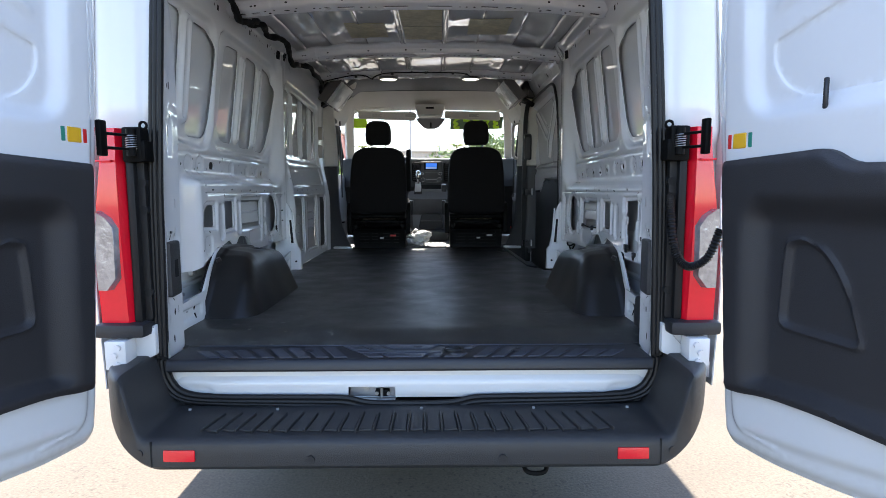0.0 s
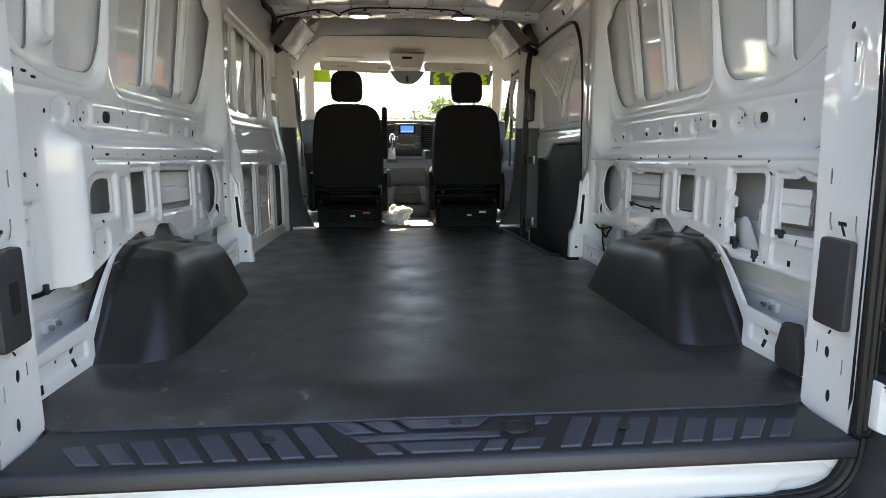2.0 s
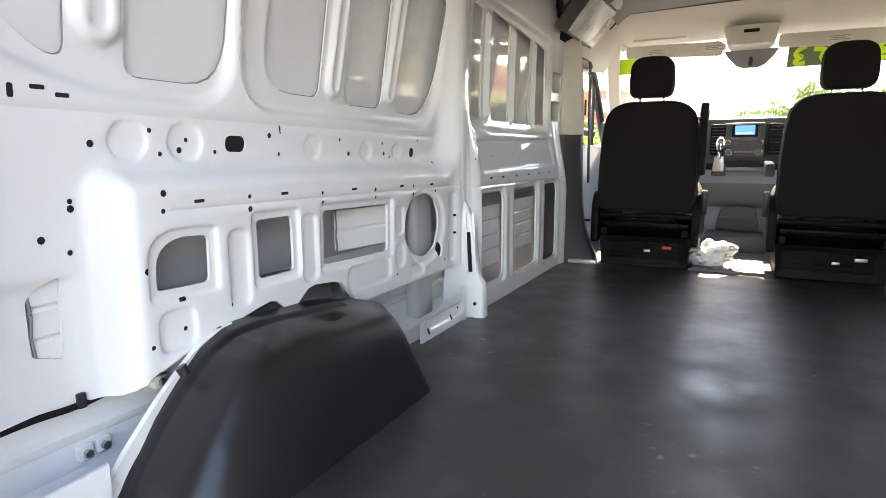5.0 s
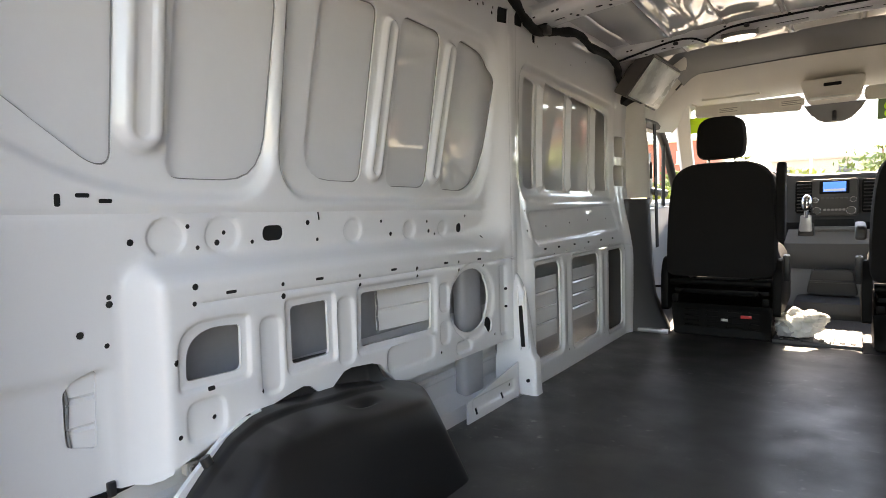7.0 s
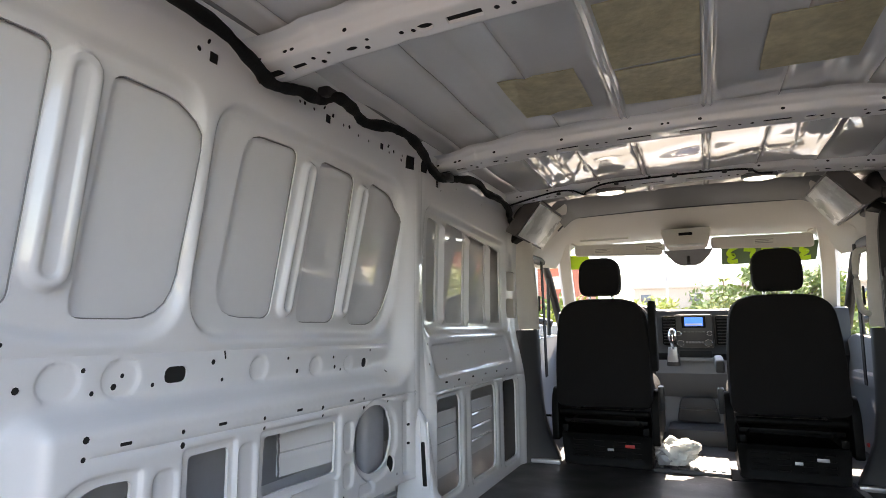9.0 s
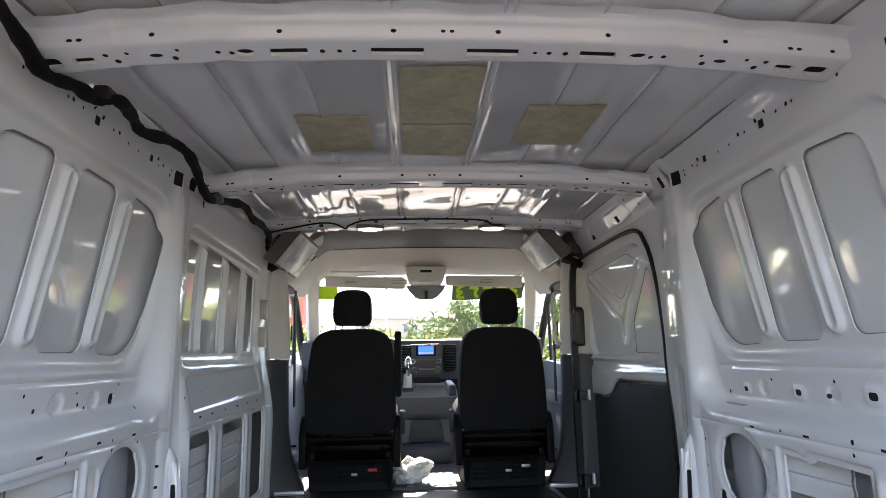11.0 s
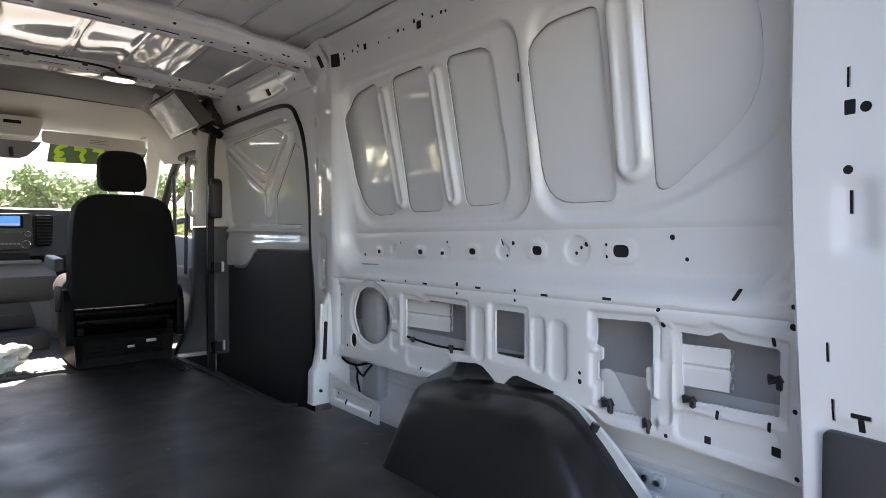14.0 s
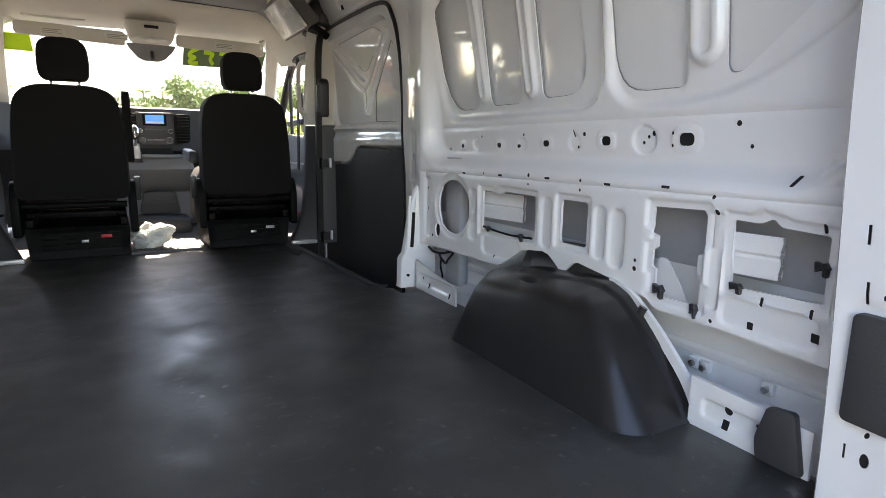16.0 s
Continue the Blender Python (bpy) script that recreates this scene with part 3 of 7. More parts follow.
def build_wall(sg, left):
    name = "wall_left" if left else "wall_right"
    wall = thing(name, (sg * 0.9, 0.9, 0), "bare white painted steel side wall with pressed ribs and cut-outs", "wall", kind="structure")
    if left:
        outer = [(1.762, 0.185), (1.13, 0.185), (1.06, 0.252), (1.03, 0.262), (0.96, 0.269), (0.935, 0.265), (0.905, 0.243), (0.885, 0.226), (0.868, 0.226), (0.852, 0.244), (0.835, 0.258), (0.815, 0.263), (0.78, 0.257), (0.73, 0.246), (0.60, 0.215),
                 (0.535, 0.195), (0.50, 0.168), (0.432, 0.165), (0.14, 0.165), (0.02, 0.165), (0.02, 1.335), (1.762, 1.335)]
        cuts = [round_poly([(0.560, 0.338), (0.672, 0.334), (0.675, 0.422), (0.604, 0.428), (0.562, 0.402)], [0.01, 0.012, 0.012, 0.03, 0.03]),
                rect(0.795, 0.90, 0.314, 0.437, 0.012), round_poly([(1.003, 0.308), (1.284, 0.30), (1.288, 0.432), (1.008, 0.437)], 0.012)]
        oval = [(1.49 + 0.114 * math.cos(a) * (0.9 if math.cos(a) > 0.75 else 1), 0.350 + 0.098 * math.sin(a)) for a in np.linspace(0, 2 * math.pi, 40)[:-1]]
        extra = [ring(1.585, 0.258, 0.018, 0.026, 16), round_poly([(0.392, 0.262), (0.438, 0.246), (0.444, 0.372), (0.436, 0.382), (0.405, 0.366), (0.392, 0.35)], 0.008)]
        tall = [rect(0.715, 0.765, 0.27, 0.425, 0.02), rect(0.925, 0.975, 0.28, 0.435, 0.02), rect(1.32, 1.365, 0.34, 0.42, 0.018), rect(1.32, 1.365, 0.245, 0.31, 0.018),
                rect(1.09, 1.29, 0.22, 0.285, 0.025), rect(1.40, 1.48, 0.20, 0.235, 0.012), rect(0.555, 0.63, 0.225, 0.30, 0.025), rect(1.66, 1.70, 0.21, 0.44, 0.012)]
        rounds = [(0.57, 0.594, 0.036), (0.684, 0.592, 0.038), (1.046, 0.586, 0.030), (1.27, 0.578, 0.026), (1.43, 0.576, 0.022)]
        slots = [rect(0.594, 0.614, 0.311, 0.321, 0.004), rect(0.772, 0.838, 0.572, 0.610, 0.018), rect(1.500, 1.540, 0.556, 0.590, 0.015), rect(0.390, 0.402, 0.648, 0.674, 0.005),
                 rect(0.418, 0.446, 0.664, 0.673, 0.004), rect(0.453, 0.481, 0.655, 0.664, 0.004), rect(0.93, 0.938, 0.612, 0.636, 0.003),
                 rect(0.83, 0.838, 0.80, 0.832, 0.003), rect(0.845, 0.853, 1.02, 1.05, 0.003), rect(0.64, 0.67, 0.483, 0.491, 0.003), rect(0.86, 0.89, 0.483, 0.491, 0.003),
                 rect(1.11, 1.14, 0.478, 0.486, 0.003), rect(1.34, 1.37, 0.474, 0.482, 0.003), rect(1.52, 1.55, 0.470, 0.478, 0.003)]
        specks = [(0.505, 0.588), (0.61, 0.612), (0.63, 0.571), (0.675, 0.578), (0.69, 0.597), (0.752, 0.575), (0.90, 0.61), (0.93, 0.57), (1.15, 0.605), (1.19, 0.57),
                  (1.35, 0.598), (1.39, 0.56), (1.36, 0.57), (1.55, 0.61), (1.62, 0.54), (0.583, 0.505), (0.58, 0.475), (0.775, 0.487), (0.775, 0.462), (1.0, 0.48), (1.0, 0.458),
                  (1.22, 0.475), (1.22, 0.455), (1.42, 0.475), (1.42, 0.45), (1.56, 0.452), (0.540, 0.245), (0.542, 0.377), (0.61, 0.26), (0.716, 0.28), (0.975, 0.24), (1.32, 0.225),
                  (1.62, 0.22), (0.42, 0.442), (0.46, 0.417), (0.468, 0.498), (0.468, 0.486), (1.70, 0.36), (1.70, 0.30)]
    else:
        outer = [(1.745, 0.175), (1.19, 0.185), (1.08, 0.250), (1.05, 0.260), (0.97, 0.269), (0.945, 0.265), (0.912, 0.243), (0.89, 0.226), (0.872, 0.226), (0.857, 0.244), (0.84, 0.258), (0.82, 0.263), (0.78, 0.257), (0.70, 0.246), (0.60, 0.225),
                 (0.56, 0.205), (0.41, 0.205), (0.146, 0.193), (0.146, 1.335), (1.745, 1.335)]
        cuts = [round_poly([(1.30, 0.287), (1.018, 0.295), (1.021, 0.422), (1.18, 0.425), (1.20, 0.41), (1.23, 0.418), (1.299, 0.42)], 0.008),
                rect(0.803, 0.906, 0.305, 0.424, 0.010),
                round_poly([(0.582, 0.233), (0.456, 0.238), (0.456, 0.30), (0.468, 0.303), (0.468, 0.345), (0.453, 0.350), (0.453, 0.430), (0.462, 0.441), (0.590, 0.436), (0.590, 0.375), (0.574, 0.370), (0.574, 0.345), (0.586, 0.338), (0.586, 0.30), (0.574, 0.295), (0.574, 0.255), (0.586, 0.25)], 0.004),
                round_poly([(0.388, 0.296), (0.213, 0.301), (0.213, 0.421), (0.30, 0.426), (0.315, 0.440), (0.34, 0.428), (0.395, 0.430)], 0.006)]
        oval = [(1.50 + 0.116 * math.cos(a) * (0.9 if math.cos(a) > 0.75 else 1), 0.343 + 0.098 * math.sin(a)) for a in np.linspace(0, 2 * math.pi, 40)[:-1]]
        extra = [ring(1.60, 0.245, 0.020, 0.026, 16)]
        tall = [rect(0.733, 0.772, 0.285, 0.42, 0.018), rect(0.669, 0.717, 0.274, 0.418, 0.022), rect(0.194, 0.260, 0.503, 0.549, 0.02), rect(0.940, 0.985, 0.28, 0.425, 0.02), rect(1.33, 1.375, 0.34, 0.42, 0.018),
                rect(1.33, 1.375, 0.245, 0.31, 0.018), rect(1.08, 1.29, 0.21, 0.275, 0.025), rect(0.41, 0.44, 0.24, 0.44, 0.012), rect(0.21, 0.40, 0.215, 0.275, 0.02), rect(1.66, 1.70, 0.21, 0.44, 0.012)]
        rounds = [(0.684, 0.584, 0.036), (1.44, 0.57, 0.02), (0.93, 0.577, 0.024), (1.17, 0.571, 0.020)]
        slots = [rect(y - r * 1.1, y + r * 1.1, z - r * 0.72, z + r * 0.72, r * 0.7, 5) for y, z, r in SHELF_HOLES]
        slots += [rect(0.929, 0.937, 0.59, 0.614, 0.003), rect(0.83, 0.838, 0.80, 0.832, 0.003), rect(0.855, 0.863, 1.02, 1.05, 0.003), rect(0.545, 0.575, 0.478, 0.486, 0.003),
                  rect(0.72, 0.75, 0.472, 0.48, 0.003), rect(0.95, 0.98, 0.474, 0.482, 0.003), rect(1.18, 1.21, 0.470, 0.478, 0.003), rect(1.40, 1.43, 0.466, 0.474, 0.003),
                  rect(0.330, 0.347, 0.217, 0.237, 0.003), capsule((0.223, 0.441), (0.223, 0.427), 0.0045), capsule((0.321, 0.287), (0.321, 0.272), 0.0045), capsule((0.229, 0.287), (0.229, 0.272), 0.0045), rect(0.205, 0.228, 0.228, 0.25, 0.003), rect(0.291, 0.303, 0.497, 0.523, 0.004)]
        specks = [(0.192, 0.707), (0.193, 0.618), (0.19, 0.50), (0.19, 0.465), (0.185, 0.32), (0.18, 0.205), (0.44, 0.618), (0.41, 0.572), (0.44, 0.47), (0.43, 0.44), (0.60, 0.572), (0.60, 0.60),
                  (0.66, 0.60), (0.69, 0.578), (0.675, 0.592), (0.89, 0.60), (0.92, 0.565), (1.16, 0.60), (1.19, 0.565), (1.40, 0.595), (1.42, 0.575), (1.62, 0.55), (0.83, 0.48),
                  (0.83, 0.455), (1.05, 0.482), (1.05, 0.456), (1.29, 0.475), (0.63, 0.285), (0.63, 0.305), (0.42, 0.215), (0.73, 0.235), (1.22, 0.21), (1.02, 0.24), (1.64, 0.22), (1.69, 0.40), (1.69, 0.32)]
    rail = [(1.225, 1.262, 0.015), (1.245, 1.278, 0.007), (1.52, 1.268, 0.013), (1.56, 1.280, 0.007), (0.81, 1.258, 0.015), (1.71, 1.262, 0.028)]
    slots += [rect(y - r, y + r, z - r, z + r, 0.003) for y, z, r in rail if y < 1.74]
    specks += [(1.60, 1.272), (1.57, 1.262), (1.66, 1.275), (1.655, 1.258), (1.44, 1.262), (1.30, 1.268), (1.33, 1.272), (1.20, 1.285), (1.16, 1.268), (1.12, 1.27), (1.10, 1.268), (0.79, 1.285), (0.77, 1.262), (1.38, 1.262), (0.95, 1.26)]
    slots = [trim_slot(q) for q in slots]
    frames = [grow(c, 0.016) for c in cuts] + [[(1.495 + 0.125 * math.cos(a), 0.346 + 0.118 * math.sin(a)) for a in np.linspace(0, 2 * math.pi, 32)[:-1]]]
    dents = tall + [ring(y, z, r, r * 0.95, 20) for y, z, r in rounds]
    small = [s for s in (slots + [speck(y, z, 0.0048 if i % 3 else 0.0064) for i, (y, z) in enumerate(specks)])]
    big = list(UPPER.values()) + cuts + [oval] + extra
    holes = big + [h for h in small if not any(inside(np.array([np.mean(h, 0)]), b)[0] or gap(np.array([np.mean(h, 0)]), b)[0] < 0.011 for b in big)
                   and inside(np.array([np.mean(h, 0)]), outer)[0] and gap(np.array([np.mean(h, 0)]), outer)[0] > 0.008]

    def place(p, out):
        x = wall_x(p, left, frames, dents) + out
        return np.stack([sg * x, p[:, 0], p[:, 1]], 1)

    creases = [edge(PAN_A, 0.026), edge(PAN_B, 0.030)] + [edge(f, 0.010) for f in frames + dents] + [edge(r, 0.014) for r in RIBS] + [edge(r, 0.008) for r in RIB_CORES] + [edge(BROAD, 0.016), edge(BROAD_CORE, 0.012)]
    creases += [ridge([(0.24, 0.640), (1.66, 0.628)], 0.012)] + [ridge(r, 0.006) for r in GROOVES[left]] + ([] if left else [edge(rect(a - r * 1.75, a + r * 1.75, b - r * 1.3, b + r * 1.3, r * 1.2, 5), 0.006) for a, b, r in SHELF_HOLES]) + [edge(dish_line(left), 0.048 if left else 0.055)]
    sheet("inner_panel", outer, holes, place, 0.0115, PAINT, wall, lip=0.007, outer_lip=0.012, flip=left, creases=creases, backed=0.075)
    # dark bead is sealant and also paints in the shadow of the gap
    for poly in UPPER.values():
        rim = place(np.array(dense(list(poly), 0.02)), 0.0055)
        c = rim.mean(0)
        part("sealant_bead", tube_bm([Vector(q) + (Vector(c) - Vector(q)).normalized() * (0.0008 + 0.0010 * noise.noise(Vector(q) * 40)) for q in rim], 0.0018, 5, True), SEALANT, wall)
    return wall


def skin_place(sg):
    def place(p, out):
        x = 0.9385 - 0.086 * np.maximum(p[:, 1] - 0.585, 0) + 0.006 * np.sin(p[:, 1] * 9) * (p[:, 1] < 0.55)
        return np.stack([sg * (x + out), p[:, 0], p[:, 1]], 1)
    return place


wall_right, wall_left = build_wall(1, False), build_wall(-1, True)
for sg, wall in ((1, wall_right), (-1, wall_left)):
    far = 1.93 if sg > 0 else 3.02
    sheet("outer_skin", [(-0.02, 0.56), (far, 0.56), (far, 1.36), (-0.02, 1.36)], [], skin_place(sg), 0.045, SKIN, wall, flip=sg < 0, outer_lip=0.004)
    # lower part of the same skin, greyed to paint in cavity shade
    sheet("cavity_skin", [(-0.02, -0.12), (far, -0.12), (far, 0.56), (-0.02, 0.56)], [], skin_place(sg), 0.045, CAVITYSHADE, wall, "wall cavity skin with its shade painted on in grey", flip=sg < 0, outer_lip=0.004)
    part("roof_joint", tube_bm([Vector((sg * 0.797, y, 1.338 + 0.002 * math.sin(y * 7))) for y in np.linspace(0.1, 2.95, 60)], 0.006, 6), SEALANT, wall)

# stretch of the wall ahead of the middle post, on the left
FRONT_CUTS = [rect(1.84, 2.05, 0.085, 0.425, 0.03), rect(2.17, 2.46, 0.075, 0.425, 0.03), rect(2.575, 2.775, 0.055, 0.425, 0.03)]
FRONT_UP = [round_poly([(1.89, 1.10), (1.985, 1.09), (1.955, 0.70), (1.875, 0.70)], 0.02), round_poly([(2.06, 1.105), (2.265, 1.09), (2.235, 0.695), (2.05, 0.695)], 0.02),
            round_poly([(2.315, 1.09), (2.535, 1.075), (2.505, 0.695), (2.29, 0.695)], 0.02), round_poly([(2.58, 1.075), (2.74, 1.06), (2.74, 0.70), (2.565, 0.70)], 0.02)]
FRONT_PAN = round_poly([(1.84, 1.13), (2.78, 1.10), (2.78, 0.66), (1.82, 0.66)], 0.05)
FRONT_LOW = round_poly([(1.84, 0.615), (2.72, 0.635), (2.76, 0.515), (1.86, 0.50)], 0.03)


FRONT_RIBS = [[(2.02, 1.07), (1.995, 0.71)], [(2.288, 1.06), (2.262, 0.71)], [(2.558, 1.05), (2.535, 0.71)]]


def front_place(p, out):
    y, z = p[:, 0], p[:, 1]
    lean = 0.795 + 0.050 * smooth_step((z - 0.36) / 0.42) - 0.018 * smooth_step((z - 1.0) / 0.28)
    x = lean + 0.020 * pressed(p, FRONT_PAN, 1.0, 0.03) + pressed(p, FRONT_LOW, 0.007, 0.010)
    for c in FRONT_CUTS:
        x = x + pressed(p, grow(c, 0.014), 0.008, 0.010)
    for r in FRONT_RIBS:
        x = x + beads(p, r, -0.018, 0.016)
    x = x + beads(p, [(1.80, 0.452), (2.85, 0.44)], 0.004, 0.008) + beads(p, [(2.11, 0.10), (2.11, 0.40)], 0.006, 0.02) + beads(p, [(2.52, 0.10), (2.52, 0.40)], 0.006, 0.02)
    x = x + beads(p, [(1.79, 0.0), (1.79, 1.25)], 0.004, 0.006)
    x = x - 0.04 * smooth_step((z - 1.265) / 0.07) - 0.015 * smooth_step((y - 2.80) / 0.06)
    base = 0.833 - 0.045 * smooth_step((z - 1.275) / 0.06)
    x = base + (x - base) * smooth_step((y - 1.765) / 0.06)
    return np.stack([-(x + out), y, z], 1)


front_holes = FRONT_CUTS + FRONT_UP + [rect(1.778, 1.826, 1.246, 1.292, 0.003), rect(1.90, 1.935, 1.215, 1.245, 0.003), rect(1.83, 1.838, 0.385, 0.42, 0.003)]
front_holes += [speck(y, z) for y, z in ((1.82, 1.0), (1.825, 0.93), (1.815, 0.80), (1.82, 0.62), (1.815, 0.55), (2.11, 0.46), (2.0, 0.455), (2.3, 0.455), (2.6, 0.45), (1.98, 0.56), (2.2, 0.565),
                                          (2.4, 0.57), (2.62, 0.57), (2.1, 1.25), (2.4, 1.24), (2.11, 0.07), (2.51, 0.06), (2.8, 0.42), (1.90, 1.22), (1.95, 1.21), (2.25, 1.2))]
front_holes += [rect(y - 0.012, y + 0.012, 0.475, 0.482, 0.002) for y in (1.93, 2.05, 2.2, 2.35, 2.5, 2.65)]
front_holes += [rect(2.80, 2.90, 0.865, 0.965, 0.012), rect(2.79, 2.885, 0.725, 0.825, 0.012)]
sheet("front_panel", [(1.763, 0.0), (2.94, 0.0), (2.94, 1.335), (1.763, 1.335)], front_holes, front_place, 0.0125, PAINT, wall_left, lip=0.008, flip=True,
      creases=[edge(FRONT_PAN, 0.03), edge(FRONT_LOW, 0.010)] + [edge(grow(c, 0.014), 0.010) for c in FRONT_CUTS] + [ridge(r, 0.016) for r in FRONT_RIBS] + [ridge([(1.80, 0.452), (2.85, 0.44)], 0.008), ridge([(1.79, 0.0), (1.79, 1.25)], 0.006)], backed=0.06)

# ---- roof ----
ROOF_RIBS = (-0.130, -0.110, 0.119, 0.139, -0.33, 0.325, -0.55, 0.54)


def roof_place(p, out):
    x, y = p[:, 0], p[:, 1]
    z = 1.365 - 0.030 * np.clip(np.abs(x) / 0.80, 0, 1.1) ** 4
    for c in ROOF_RIBS:
        z = z - 0.006 * (1 - smooth_step(np.abs(x - c) / 0.008))
    for c in (-0.46, 0.46):
        z = z + 0.006 * (1 - smooth_step(np.abs(x - c) / 0.035))
    z = z + 0.010 * (1 - smooth_step(np.abs(np.abs(x) - 0.725) / 0.006))
    z = z + 0.0035 * np.sin(x * 11 + 1.0) * np.sin(y * 6.5) + 0.002 * np.sin(y * 17 + x * 5)
    return np.stack([x, y, z + out], 1)


ceiling = sheet("ceiling", [(-0.80, 0.02), (0.80, 0.02), (0.80, 3.0), (-0.80, 3.0)], [], roof_place, 0.018, ROOF, flip=True, creases=[([(c, 0.03), (c, 1.5), (c, 2.99)], [-0.009, -0.004, 0.0, 0.004, 0.009], False) for c in ROOF_RIBS + (-0.725, 0.725)])
tagged(ceiling, "unlined grey-white steel roof skin with pressed beads", "ceiling", kind="structure")

BOW = [(-0.082, 0.094), (-0.058, 0.091), (-0.052, 0.083), (-0.046, 0.064), (-0.042, 0.061), (-0.034, 0.026), (-0.030, 0.020), (-0.022, 0.017), (0.022, 0.0), (0.030, 0.002), (0.036, 0.010), (0.05, 0.082), (0.066, 0.086)]
BOW_S = np.r_[0, np.cumsum([math.dist(a, b) for a, b in zip(BOW, BOW[1:])])]


def bow(name, y0, z0, drop, half, holes, label):
    def place(p, out):
        x, s = p[:, 0], p[:, 1]
        py, pz = np.interp(s, BOW_S, [b[0] for b in BOW]), np.interp(s, BOW_S, [b[1] for b in BOW]) * 0.70
        arch = drop * (np.abs(x) / half) ** 2.2
        flat = 1 - 0.35 * smooth_step((np.abs(x) - half * 0.72) / (half * 0.2))
        wave = 0.004 * smooth_step(1 - np.abs(np.abs(x) - half * 0.55) / 0.05)
        rim = smooth_step((BOW_S[3] - s) / BOW_S[3] * 1.4)
        wave = wave - rim * (0.010 * smooth_step(1 - np.abs(np.abs(x) - 0.60) / 0.09) + 0.004 * np.sin(x * 23) * np.cos(x * 9))
        joint = 0.0025 * smooth_step((np.abs(x) - half * 0.775) / 0.004)
        rear = smooth_step((BOW_S[7] - s) / 0.012)
        return np.stack([x, y0 + py * (1 + 0.25 * smooth_step((np.abs(x) - half * 0.8) / 0.12)) + (out - joint) * rear, z0 - arch + pz * flat + wave + out * (1 - 0.8 * rear) - joint * (1 - rear)], 1)
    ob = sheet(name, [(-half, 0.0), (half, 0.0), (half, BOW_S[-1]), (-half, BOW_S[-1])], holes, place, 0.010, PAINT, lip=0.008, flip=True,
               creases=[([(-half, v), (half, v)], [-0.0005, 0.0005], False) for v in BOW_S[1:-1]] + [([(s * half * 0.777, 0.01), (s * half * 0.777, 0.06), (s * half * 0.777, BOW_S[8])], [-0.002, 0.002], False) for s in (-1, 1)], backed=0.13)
    return tagged(ob, label, "roof bow", "roof bows", "structure")


mid = (BOW_S[7] + BOW_S[8]) / 2
face = (BOW_S[4] + BOW_S[5]) / 2
def bow_holes():
    out = []
    for s in (-1, 1):
        for a, b, h in ((0.045, 0.155, 0.010), (0.285, 0.362, 0.010), (0.71, 0.75, 0.009)):
            out.append(rect(min(s * a, s * b), max(s * a, s * b), mid - h, mid + h, 0.003))
        out.append(ring(s * 0.412, mid, 0.020, 0.0105, 14))
        out.append(ring(s * 0.59, mid, 0.014, 0.006, 12))
        out.append(rect(min(s * 0.775, s * 0.825), max(s * 0.775, s * 0.825), mid - 0.012, mid + 0.012, 0.011))
        out += [speck(s * x, mid + dz, r) for x, dz, r in ((0.19, 0, 0.005), (0.22, 0, 0.006), (0.255, 0, 0.0065), (0.44, 0.003, 0.006), (0.468, 0.002, 0.006), (0.555, 0.010, 0.007), (0.545, -0.012, 0.005), (0.668, 0.008, 0.007), (0.645, -0.009, 0.005), (0.685, -0.011, 0.006))]
        out += [speck(s * x, face, 0.0062) for x in (0.107, 0.336, 0.585, 0.72, 0.737, 0.805)]
    return out + [speck(-0.006, face, 0.005), speck(0.012, face, 0.005)]


bow("roof_bow", 0.95, 1.297, 0.035, 0.845, bow_holes(), "white pressed steel roof bow with slots across the load space")
bow("roof_bow", 1.92, 1.30, 0.036, 0.845, bow_holes(), "white pressed steel roof bow beside the middle posts")
bow("roof_bow", 2.72, 1.328, 0.035, 0.85, bow_holes(), "white pressed steel roof bow behind the cab, carrying dome lamps")
for y0, y1, z0, z1, nm in ((-0.02, 0.10, 1.27, 1.37, "rear_header"),):
    hd = part(nm, box_bm((1.56, y1 - y0, z1 - z0), (0, (y0 + y1) / 2, (z0 + z1) / 2), 0.02), PAINT)
    tagged(hd, "white steel header over the rear doorway", "header", kind="structure")
roof_top = part("outer_roof", loft_bm([[(x, y, 1.46 - 0.07 * (abs(x) / 0.95) ** 4) for x in np.linspace(-0.95, 0.95, 17)] for y in (-0.06, 1.0, 2.0, 3.0, 3.45)], closed=False), DOORPAINT)
tagged(roof_top, "white painted outer roof panel", "roof", kind="structure")

# ---- wheel housings ----
CREST_Y = [0.36, 0.405, 0.430, 0.463, 0.513, 0.570, 0.62, 0.675, 0.80, 0.94, 1.06, 1.16, 1.26, 1.36, 1.412]
CREST_Z = [-0.08, -0.012, 0.016, 0.055, 0.113, 0.163, 0.204, 0.228, 0.238, 0.236, 0.212, 0.176, 0.118, 0.040, -0.012]


def soft_min(k, *hs):
    return -k * np.log(sum(np.exp(-np.clip(h, -0.3, 0.6) / k) for h in hs))


